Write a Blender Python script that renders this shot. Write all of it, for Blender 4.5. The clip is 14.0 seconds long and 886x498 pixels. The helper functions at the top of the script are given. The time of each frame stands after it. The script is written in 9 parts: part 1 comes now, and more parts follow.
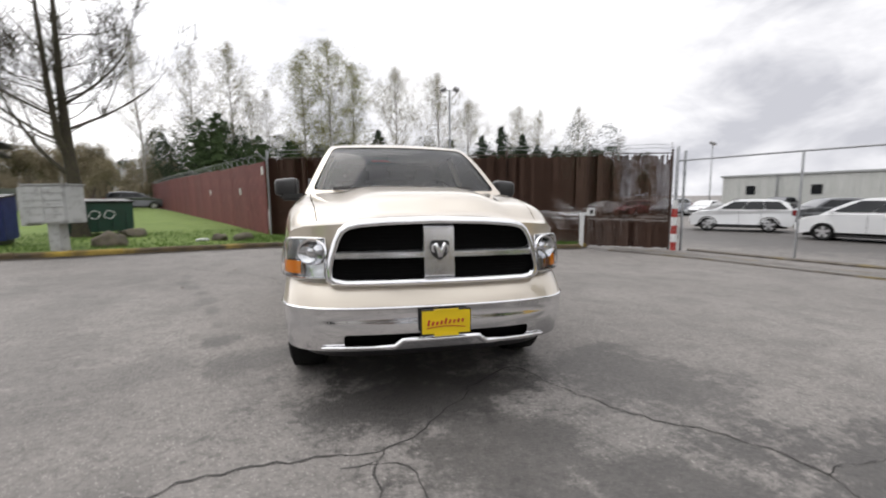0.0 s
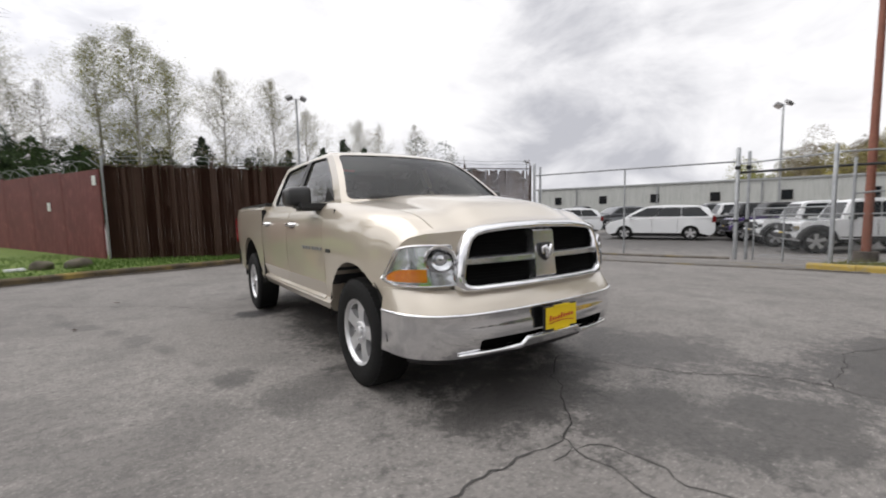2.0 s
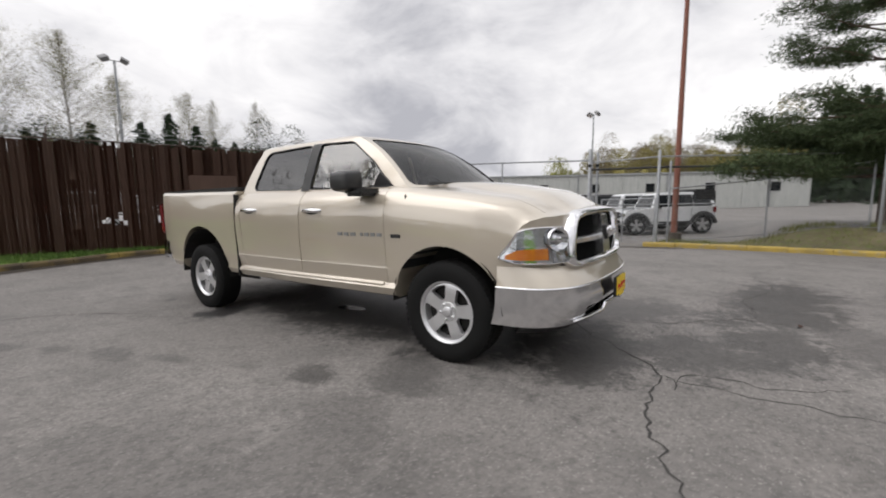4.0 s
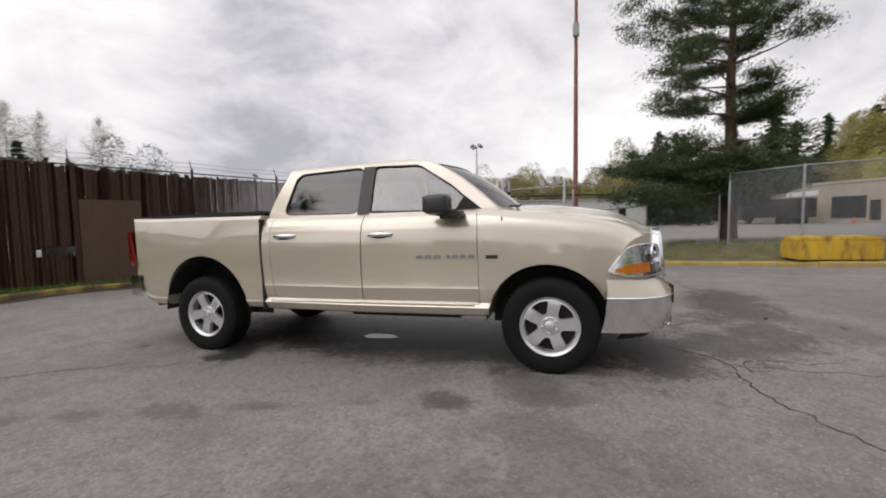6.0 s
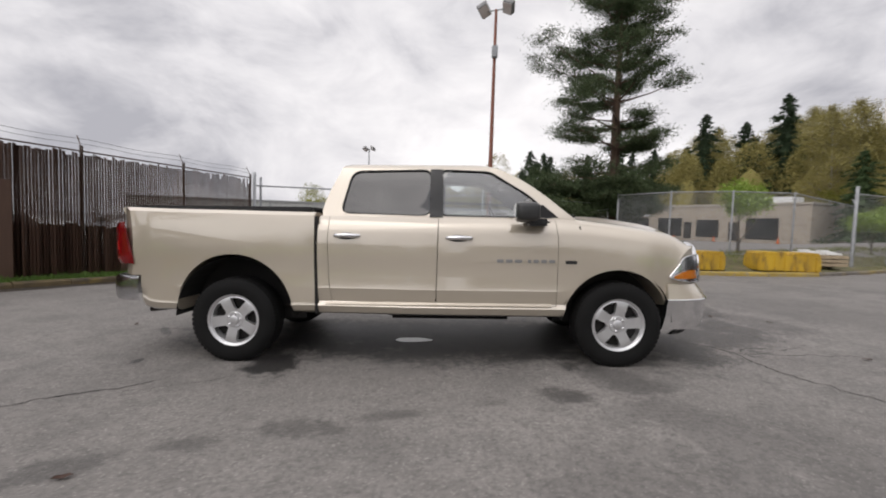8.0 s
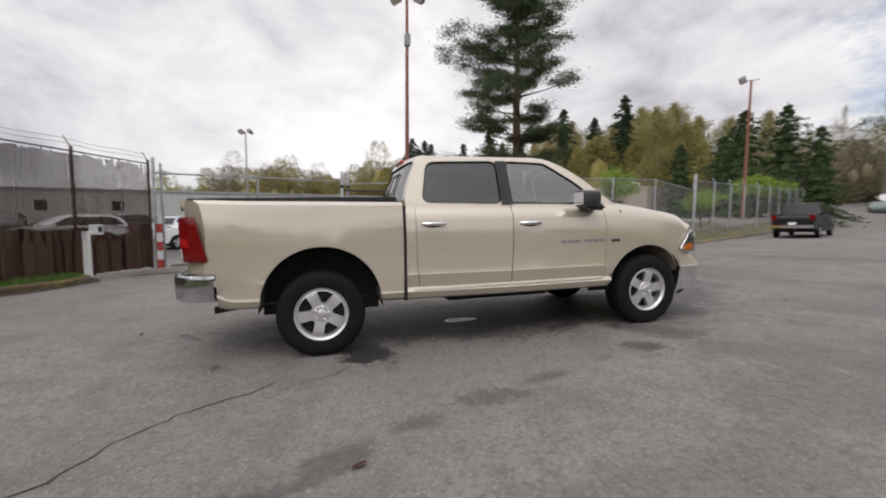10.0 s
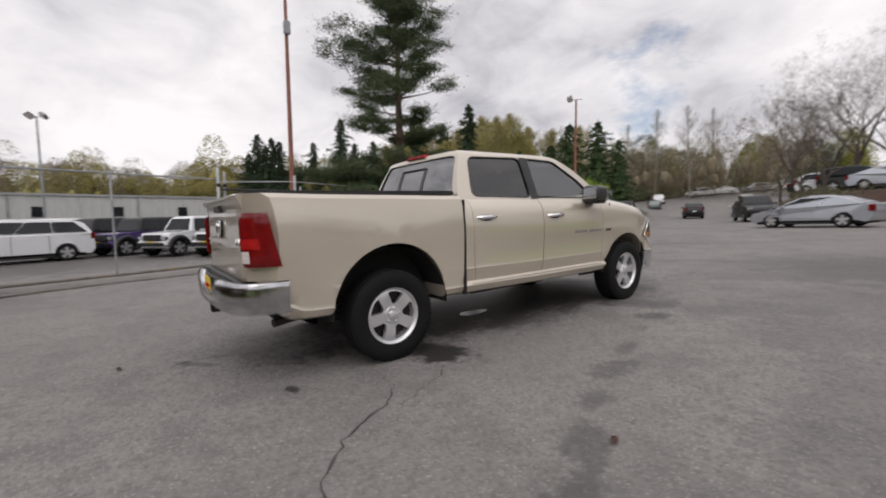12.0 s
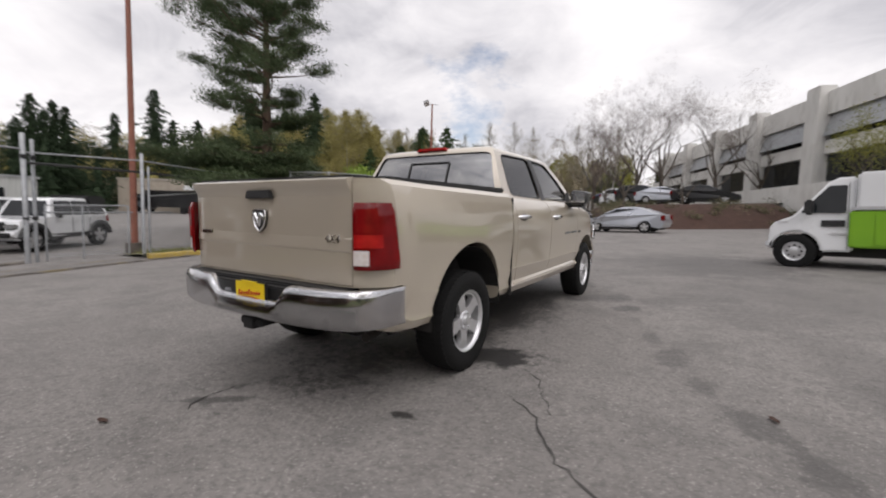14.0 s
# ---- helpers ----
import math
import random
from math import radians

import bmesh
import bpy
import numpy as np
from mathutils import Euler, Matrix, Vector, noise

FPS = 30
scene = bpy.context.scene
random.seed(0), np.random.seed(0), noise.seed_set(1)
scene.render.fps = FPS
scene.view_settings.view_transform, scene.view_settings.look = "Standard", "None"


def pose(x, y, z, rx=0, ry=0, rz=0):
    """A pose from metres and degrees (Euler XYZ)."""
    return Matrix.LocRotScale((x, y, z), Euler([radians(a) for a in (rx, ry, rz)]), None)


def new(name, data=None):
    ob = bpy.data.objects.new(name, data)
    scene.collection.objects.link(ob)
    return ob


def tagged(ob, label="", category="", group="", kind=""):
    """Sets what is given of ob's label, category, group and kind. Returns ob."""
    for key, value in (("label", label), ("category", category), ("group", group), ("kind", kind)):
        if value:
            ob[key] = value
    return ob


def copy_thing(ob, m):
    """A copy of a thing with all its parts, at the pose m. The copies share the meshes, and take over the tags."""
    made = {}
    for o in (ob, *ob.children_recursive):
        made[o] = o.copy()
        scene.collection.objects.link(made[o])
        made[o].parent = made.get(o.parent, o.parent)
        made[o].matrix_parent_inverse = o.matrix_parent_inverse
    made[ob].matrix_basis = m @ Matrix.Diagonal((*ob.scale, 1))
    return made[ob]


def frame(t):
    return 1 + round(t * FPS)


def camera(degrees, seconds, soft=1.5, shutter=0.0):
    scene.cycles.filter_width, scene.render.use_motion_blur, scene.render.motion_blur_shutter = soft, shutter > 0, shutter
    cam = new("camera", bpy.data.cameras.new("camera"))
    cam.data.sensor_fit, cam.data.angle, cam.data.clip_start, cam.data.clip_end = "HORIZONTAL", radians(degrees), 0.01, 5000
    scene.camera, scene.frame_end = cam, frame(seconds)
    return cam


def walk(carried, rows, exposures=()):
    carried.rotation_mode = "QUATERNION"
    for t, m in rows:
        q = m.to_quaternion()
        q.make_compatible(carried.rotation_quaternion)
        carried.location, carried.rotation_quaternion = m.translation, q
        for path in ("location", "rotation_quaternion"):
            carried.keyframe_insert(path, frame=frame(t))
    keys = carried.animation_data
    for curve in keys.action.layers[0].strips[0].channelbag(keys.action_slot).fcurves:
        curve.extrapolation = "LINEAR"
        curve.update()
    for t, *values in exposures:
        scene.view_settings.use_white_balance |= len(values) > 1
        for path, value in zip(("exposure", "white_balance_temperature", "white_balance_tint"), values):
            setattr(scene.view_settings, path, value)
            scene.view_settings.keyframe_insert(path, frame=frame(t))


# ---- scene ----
# The camera and its walk: seconds, place, then yaw, pitch and roll in degrees.
cam = camera(92.18, 14.0, soft=1.9, shutter=0.6)
ROWS = [
    (0, -0.533, -3.461, 1.330, -12.90, -6.92, -0.53),
    (0.5, -0.896, -3.375, 1.310, -18.58, -5.69, -1.26),
    (1, -1.312, -3.222, 1.327, -23.50, -5.82, -0.01),
    (1.5, -1.769, -3.103, 1.334, -29.41, -5.22, -1.58),
    (2, -2.156, -2.857, 1.314, -34.81, -5.54, -1.39),
    (2.5, -2.522, -2.671, 1.309, -38.95, -5.33, -2.00),
    (3, -2.908, -2.385, 1.311, -43.45, -5.99, -2.27),
    (3.2, -3.042, -2.258, 1.321, -46.24, -6.47, -2.04),
    (5.3, -4.238, -0.824, 1.325, -66.56, -5.09, -1.31),
    (5.5, -4.297, -0.644, 1.309, -68.16, -4.43, -2.05),
    (6, -4.441, -0.227, 1.312, -72.07, -4.03, -1.03),
    (6.5, -4.594, 0.199, 1.334, -76.19, -3.55, -1.12),
    (7, -4.707, 0.645, 1.318, -78.83, -5.07, -0.72),
    (7.2, -4.724, 0.828, 1.302, -80.97, -4.39, -0.21),
    (9.3, -5.012, 2.845, 1.318, -98.49, -4.59, 0.79),
    (9.5, -4.983, 3.047, 1.286, -99.88, -4.12, -0.43),
    (10, -4.934, 3.556, 1.277, -105.77, -4.85, 0.36),
    (10.5, -4.769, 4.038, 1.262, -110.63, -5.33, 0.97),
    (11, -4.619, 4.531, 1.261, -115.48, -5.85, 0.10),
    (11.5, -4.375, 4.953, 1.241, -120.72, -5.51, -0.91),
    (12, -4.089, 5.349, 1.208, -126.14, -4.70, -0.61),
    (12.5, -3.752, 5.680, 1.192, -131.90, -4.67, -0.54),
    (13, -3.364, 5.985, 1.187, -138.12, -4.36, 0.15),
    (13.5, -2.963, 6.277, 1.190, -143.04, -3.75, 0.08),
    (14, -2.505, 6.487, 1.183, -148.03, -4.82, 1.83),
]
walk(cam, [(t, pose(x, y, z, 0, 0, yaw) @ pose(0, 0, 0, 90 + pitch) @ pose(0, 0, 0, 0, 0, roll)) for t, x, y, z, yaw, pitch, roll in ROWS],
     [(0, 0.42, 6550, 11), (1.5, 0.30, 6550, 11), (3, 0.14, 6550, 11), (6.5, 0.0, 6600, 13), (9.5, 0.02, 6600, 13), (12, -0.06, 6600, 14), (14, 0.06, 6600, 14)])

# ---- world and light: a bright, broken overcast sky ----
SUN_AZ, SUN_EL = radians(314), radians(50)
sky = bpy.data.worlds.new("sky")
scene.world = sky
sky.use_nodes = True
nt = sky.node_tree
nt.nodes.clear()


def wn(kind, **kw):
    n = nt.nodes.new(kind)
    for k, v in kw.items():
        n.inputs[k].default_value = v
    return n


def build_sky():
    out, bg = wn("ShaderNodeOutputWorld"), wn("ShaderNodeBackground", Strength=0.105)
    nish = wn("ShaderNodeTexSky")
    nish.sky_type, nish.sun_disc = "NISHITA", False
    nish.sun_elevation, nish.sun_rotation = SUN_EL, SUN_AZ
    co, mp = wn("ShaderNodeTexCoord"), wn("ShaderNodeMapping")
    mp.inputs["Scale"].default_value = (1.0, 1.0, 1.8)
    mp.inputs["Location"].default_value = (0.9, 0.4, 0.2)
    big = wn("ShaderNodeTexNoise", Scale=1.7, Detail=8.0, Roughness=0.5, Distortion=0.15)
    billow = wn("ShaderNodeTexNoise", Scale=4.6, Detail=9.0, Roughness=0.58, Distortion=0.5)
    both_n = nt.nodes.new("ShaderNodeMix")
    both_n.inputs["Factor"].default_value = 0.36
    # an overcast sky is brighter overhead than along the horizon
    sep, lift, scale = wn("ShaderNodeSeparateXYZ"), wn("ShaderNodeMapRange"), nt.nodes.new("ShaderNodeVectorMath")
    # thin cloud glows broadly about the hidden sun
    near, glow, prod = nt.nodes.new("ShaderNodeVectorMath"), wn("ShaderNodeMapRange"), nt.nodes.new("ShaderNodeMath")
    near.operation, glow.interpolation_type, prod.operation = "DOT_PRODUCT", "SMOOTHSTEP", "MULTIPLY"
    near.inputs[1].default_value = (math.sin(SUN_AZ) * math.cos(SUN_EL), math.cos(SUN_AZ) * math.cos(SUN_EL), math.sin(SUN_EL))
    glow.inputs["From Min"].default_value, glow.inputs["From Max"].default_value = 0.45, 1.0
    glow.inputs["To Min"].default_value, glow.inputs["To Max"].default_value = 1.0, 1.6
    nt.links.new(co.outputs["Generated"], near.inputs[0])
    nt.links.new(near.outputs["Value"], glow.inputs["Value"])
    nt.links.new(lift.outputs["Result"], prod.inputs[0])
    nt.links.new(glow.outputs["Result"], prod.inputs[1])
    lift.interpolation_type, scale.operation = "SMOOTHSTEP", "SCALE"
    lift.inputs["From Min"].default_value, lift.inputs["From Max"].default_value = 0.42, 1.0
    lift.inputs["To Min"].default_value, lift.inputs["To Max"].default_value = 1.0, 1.3
    ramp = wn("ShaderNodeValToRGB")
    cr = ramp.color_ramp
    cr.elements[0].position, cr.elements[0].color = 0.37, (4.4, 4.5, 4.9, 1)
    cr.elements[1].position, cr.elements[1].color = 0.60, (9.7, 9.7, 9.75, 1)
    e = cr.elements.new(0.47)
    e.color = (7.2, 7.25, 7.5, 1)
    # one break in the cloud, over the street
    hole = wn("ShaderNodeTexNoise", Scale=5.5, Detail=6.0, Roughness=0.6)
    away = nt.nodes.new("ShaderNodeVectorMath")
    away.operation = "DOT_PRODUCT"
    yaw, el = radians(-151), radians(15)
    away.inputs[1].default_value = (-math.sin(yaw) * math.cos(el), math.cos(yaw) * math.cos(el), math.sin(el))
    add = nt.nodes.new("ShaderNodeMath")
    add.operation = "MULTIPLY_ADD"
    add.inputs[1].default_value = 0.055
    hr = wn("ShaderNodeMapRange")
    hr.inputs["From Min"].default_value, hr.inputs["From Max"].default_value = 1.0245, 1.036
    mix = wn("ShaderNodeMix")
    mix.data_type = "RGBA"
    nt.links.new(co.outputs["Generated"], mp.inputs["Vector"])
    for n in (big, billow, hole):
        nt.links.new(mp.outputs["Vector"], n.inputs["Vector"])
    nt.links.new(big.outputs["Fac"], both_n.inputs["A"])
    nt.links.new(billow.outputs["Fac"], both_n.inputs["B"])
    nt.links.new(both_n.outputs["Result"], ramp.inputs["Fac"])
    nt.links.new(co.outputs["Generated"], sep.inputs["Vector"])
    nt.links.new(sep.outputs["Z"], lift.inputs["Value"])
    nt.links.new(mix.outputs["Result"], scale.inputs[0])
    nt.links.new(prod.outputs[0], scale.inputs["Scale"])
    nt.links.new(co.outputs["Generated"], away.inputs[0])
    nt.links.new(hole.outputs["Fac"], add.inputs[0])
    nt.links.new(away.outputs["Value"], add.inputs[2])
    nt.links.new(add.outputs[0], hr.inputs["Value"])
    nt.links.new(hr.outputs["Result"], mix.inputs["Factor"])
    nt.links.new(ramp.outputs["Color"], mix.inputs["A"])
    nt.links.new(nish.outputs["Color"], mix.inputs["B"])
    nt.links.new(scale.outputs["Vector"], bg.inputs["Color"])
    nt.links.new(bg.outputs["Background"], out.inputs["Surface"])


build_sky()
sun = new("sun", bpy.data.lights.new("sun", "SUN"))
sun.data.energy, sun.data.angle, sun.data.color = 0.72, radians(50), (1.0, 0.96, 0.9)
sun.rotation_euler = (math.pi / 2 - SUN_EL, 0, math.pi - SUN_AZ)


# ---- materials ----
def surf(name, c1, c2=None, scale=4.0, rough=0.6, metal=0.0, bump=0.0, bscale=60.0, coat=0.0, rvar=0.1, c3=None, scale2=None, stretch=(1, 1, 1), objvar=0.0, coords="Object"):
    """A procedural surface: two colours mixed by noise, a finer third, relief, and roughness that varies."""
    m = bpy.data.materials.new(name)
    m.use_nodes = True
    n, l = m.node_tree.nodes, m.node_tree.links
    b = n["Principled BSDF"]
    b.inputs["Roughness"].default_value, b.inputs["Metallic"].default_value = rough, metal
    b.inputs["Coat Weight"].default_value, b.inputs["Coat Roughness"].default_value = coat, 0.04
    co, mp = n.new("ShaderNodeTexCoord"), n.new("ShaderNodeMapping")
    mp.inputs["Scale"].default_value = stretch
    l.new(co.outputs[coords], mp.inputs["Vector"])
    t = n.new("ShaderNodeTexNoise")
    t.inputs["Scale"].default_value, t.inputs["Detail"].default_value = scale, 6.0
    l.new(mp.outputs["Vector"], t.inputs["Vector"])
    mix = n.new("ShaderNodeMix")
    mix.data_type = "RGBA"
    mix.inputs["A"].default_value, mix.inputs["B"].default_value = (*c1, 1), (*(c2 or c1), 1)
    mr = n.new("ShaderNodeMapRange")
    mr.inputs["From Min"].default_value, mr.inputs["From Max"].default_value = 0.32, 0.68
    l.new(t.outputs["Fac"], mr.inputs["Value"])
    l.new(mr.outputs["Result"], mix.inputs["Factor"])
    col = mix.outputs["Result"]
    if c3:
        t2, r2, m2 = n.new("ShaderNodeTexNoise"), n.new("ShaderNodeMapRange"), n.new("ShaderNodeMix")
        t2.inputs["Scale"].default_value, t2.inputs["Detail"].default_value = scale2 or scale * 6, 4.0
        l.new(mp.outputs["Vector"], t2.inputs["Vector"])
        r2.inputs["From Min"].default_value, r2.inputs["From Max"].default_value = 0.5, 0.7
        m2.data_type = "RGBA"
        m2.inputs["B"].default_value = (*c3, 1)
        l.new(t2.outputs["Fac"], r2.inputs["Value"])
        l.new(r2.outputs["Result"], m2.inputs["Factor"])
        l.new(col, m2.inputs["A"])
        col = m2.outputs["Result"]
    if objvar:
        oi, hs, mo = n.new("ShaderNodeObjectInfo"), n.new("ShaderNodeHueSaturation"), n.new("ShaderNodeMapRange")
        mo.inputs["To Min"].default_value, mo.inputs["To Max"].default_value = 1 - objvar, 1 + objvar
        l.new(oi.outputs["Random"], mo.inputs["Value"])
        l.new(mo.outputs["Result"], hs.inputs["Value"])
        l.new(col, hs.inputs["Color"])
        col = hs.outputs["Color"]
    l.new(col, b.inputs["Base Color"])
    if rvar:
        rr = n.new("ShaderNodeMapRange")
        rr.inputs["To Min"].default_value, rr.inputs["To Max"].default_value = max(0, rough - rvar), min(1, rough + rvar)
        l.new(t.outputs["Fac"], rr.inputs["Value"])
        l.new(rr.outputs["Result"], b.inputs["Roughness"])
    if bump:
        bt, bp = n.new("ShaderNodeTexNoise"), n.new("ShaderNodeBump")
        bt.inputs["Scale"].default_value, bt.inputs["Detail"].default_value = bscale, 4.0
        bp.inputs["Strength"].default_value, bp.inputs["Distance"].default_value = bump, 0.02
        l.new(mp.outputs["Vector"], bt.inputs["Vector"])
        l.new(bt.outputs["Fac"], bp.inputs["Height"])
        l.new(bp.outputs["Normal"], b.inputs["Normal"])
    return m


def pane_material(name, tint, clear, rough=0.01, ior=1.95):
    """Tinted glazing: see-through with a real gloss on it."""
    m = bpy.data.materials.new(name)
    m.use_nodes = True
    n, l = m.node_tree.nodes, m.node_tree.links
    n.remove(n["Principled BSDF"])
    tr, df, mx = n.new("ShaderNodeBsdfTransparent"), n.new("ShaderNodeBsdfDiffuse"), n.new("ShaderNodeMixShader")
    gl, fr, mg = n.new("ShaderNodeBsdfGlossy"), n.new("ShaderNodeFresnel"), n.new("ShaderNodeMixShader")
    tr.inputs["Color"].default_value, df.inputs["Color"].default_value = (*tint, 1), (0.01, 0.01, 0.011, 1)
    gl.inputs["Roughness"].default_value, fr.inputs["IOR"].default_value = rough, ior
    mx.inputs["Fac"].default_value = clear
    l.new(df.outputs["BSDF"], mx.inputs[1])
    l.new(tr.outputs["BSDF"], mx.inputs[2])
    l.new(fr.outputs["Fac"], mg.inputs["Fac"])
    l.new(mx.outputs["Shader"], mg.inputs[1])
    l.new(gl.outputs["BSDF"], mg.inputs[2])
    l.new(mg.outputs["Shader"], n["Material Output"].inputs["Surface"])
    return m


def mesh_material(name, colour, pitch, wire):
    """Woven wire: diamonds of open air between crossing wires."""
    m = bpy.data.materials.new(name)
    m.use_nodes = True
    n, l = m.node_tree.nodes, m.node_tree.links
    b = n["Principled BSDF"]
    b.inputs["Base Color"].default_value, b.inputs["Metallic"].default_value, b.inputs["Roughness"].default_value = (*colour, 1), 0.6, 0.5
    uv, sep = n.new("ShaderNodeUVMap"), n.new("ShaderNodeSeparateXYZ")
    l.new(uv.outputs["UV"], sep.inputs["Vector"])
    hits = []
    for op in ("ADD", "SUBTRACT"):
        a, s, f, c = (n.new("ShaderNodeMath") for _ in range(4))
        a.operation, s.operation, f.operation, c.operation = op, "DIVIDE", "FRACT", "LESS_THAN"
        s.inputs[1].default_value, c.inputs[1].default_value = pitch, wire / pitch
        l.new(sep.outputs["X"], a.inputs[0])
        l.new(sep.outputs["Y"], a.inputs[1])
        l.new(a.outputs[0], s.inputs[0])
        l.new(s.outputs[0], f.inputs[0])
        l.new(f.outputs[0], c.inputs[0])
        hits.append(c)
    mx, tr, ms = n.new("ShaderNodeMath"), n.new("ShaderNodeBsdfTransparent"), n.new("ShaderNodeMixShader")
    mx.operation = "MAXIMUM"
    l.new(hits[0].outputs[0], mx.inputs[0])
    l.new(hits[1].outputs[0], mx.inputs[1])
    l.new(mx.outputs[0], ms.inputs["Fac"])
    l.new(tr.outputs["BSDF"], ms.inputs[1])
    l.new(b.outputs["BSDF"], ms.inputs[2])
    l.new(ms.outputs["Shader"], n["Material Output"].inputs["Surface"])
    return m


def asphalt_material():
    """Worn asphalt: grey ground, pale stones, broad weathering, damp and oily patches with their own outlines, and
    painted shade under the truck.
    """
    m = bpy.data.materials.new("asphalt")
    m.use_nodes = True
    n, l = m.node_tree.nodes, m.node_tree.links
    b = n["Principled BSDF"]
    co = n.new("ShaderNodeTexCoord")

    def noise_at(scale, lo, hi, detail=5.0, rough=0.55, dist=0.0):
        t, r = n.new("ShaderNodeTexNoise"), n.new("ShaderNodeMapRange")
        t.inputs["Scale"].default_value, t.inputs["Detail"].default_value = scale, detail
        t.inputs["Roughness"].default_value, t.inputs["Distortion"].default_value = rough, dist
        r.inputs["From Min"].default_value, r.inputs["From Max"].default_value = lo, hi
        l.new(co.outputs["Object"], t.inputs["Vector"])
        l.new(t.outputs["Fac"], r.inputs["Value"])
        return r.outputs["Result"], t.outputs["Fac"]

    def blend(a, fac, colour):
        x = n.new("ShaderNodeMix")
        x.data_type = "RGBA"
        x.inputs["B"].default_value = (*colour, 1)
        l.new(a, x.inputs["A"])
        l.new(fac, x.inputs["Factor"])
        return x.outputs["Result"]

    def times(a, b2):
        x = n.new("ShaderNodeMath")
        x.operation = "MULTIPLY"
        l.new(a, x.inputs[0])
        if isinstance(b2, float):
            x.inputs[1].default_value = b2
        else:
            l.new(b2, x.inputs[1])
        return x.outputs[0]

    first = n.new("ShaderNodeRGB")
    first.outputs[0].default_value = (0.184, 0.171, 0.160, 1)
    col = blend(first.outputs[0], noise_at(0.35, 0.35, 0.65, dist=0.6)[0], (0.236, 0.220, 0.206))
    col = blend(col, times(noise_at(1.7, 0.48, 0.70, 8.0, 0.62)[0], 0.7), (0.120, 0.114, 0.108))
    col = blend(col, times(noise_at(9.0, 0.50, 0.70, 7.0, 0.75)[0], 0.62), (0.105, 0.097, 0.09))
    col = blend(col, times(noise_at(30.0, 0.45, 0.68, 4.0)[0], 0.65), (0.10, 0.095, 0.09))
    col = blend(col, times(noise_at(62.0, 0.60, 0.68, 2.0)[0], 0.55), (0.40, 0.38, 0.355))
    # damp and oily patches, and painted shade under the truck: centre, radii, turn and strength
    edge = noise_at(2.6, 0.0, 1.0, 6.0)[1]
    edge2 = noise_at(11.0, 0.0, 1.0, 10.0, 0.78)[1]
    # mask of all patches, with the painted shade under the truck among them
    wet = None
    for cx, cy, rx, ry, turn, k in STAINS_AND_SHADE:
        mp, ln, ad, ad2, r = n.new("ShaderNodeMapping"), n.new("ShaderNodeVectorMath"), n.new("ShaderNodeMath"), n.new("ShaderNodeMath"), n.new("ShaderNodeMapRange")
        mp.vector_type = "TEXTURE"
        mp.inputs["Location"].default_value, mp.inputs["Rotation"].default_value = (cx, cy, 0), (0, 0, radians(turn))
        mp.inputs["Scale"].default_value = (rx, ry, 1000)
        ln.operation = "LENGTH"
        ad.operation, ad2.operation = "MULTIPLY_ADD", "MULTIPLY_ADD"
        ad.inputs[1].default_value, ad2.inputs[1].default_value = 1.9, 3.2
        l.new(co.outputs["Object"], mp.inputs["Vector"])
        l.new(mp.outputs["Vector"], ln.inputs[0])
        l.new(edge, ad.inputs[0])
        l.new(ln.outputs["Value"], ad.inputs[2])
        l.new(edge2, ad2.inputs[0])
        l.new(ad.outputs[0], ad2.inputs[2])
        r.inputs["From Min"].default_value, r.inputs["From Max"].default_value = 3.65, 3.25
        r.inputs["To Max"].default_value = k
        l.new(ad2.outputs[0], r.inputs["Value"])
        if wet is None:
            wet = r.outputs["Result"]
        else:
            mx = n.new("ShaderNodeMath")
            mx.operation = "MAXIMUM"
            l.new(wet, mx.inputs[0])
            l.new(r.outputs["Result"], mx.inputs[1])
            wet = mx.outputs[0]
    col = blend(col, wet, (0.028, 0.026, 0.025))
    l.new(col, b.inputs["Base Color"])
    rr = n.new("ShaderNodeMapRange")
    rr.inputs["To Min"].default_value, rr.inputs["To Max"].default_value = 0.82, 0.5
    l.new(wet, rr.inputs["Value"])
    l.new(rr.outputs["Result"], b.inputs["Roughness"])
    bp = n.new("ShaderNodeBump")
    bp.inputs["Strength"].default_value, bp.inputs["Distance"].default_value = 0.7, 0.012
    l.new(noise_at(55.0, 0.0, 1.0, 6.0)[1], bp.inputs["Height"])
    l.new(bp.outputs["Normal"], b.inputs["Normal"])
    return m


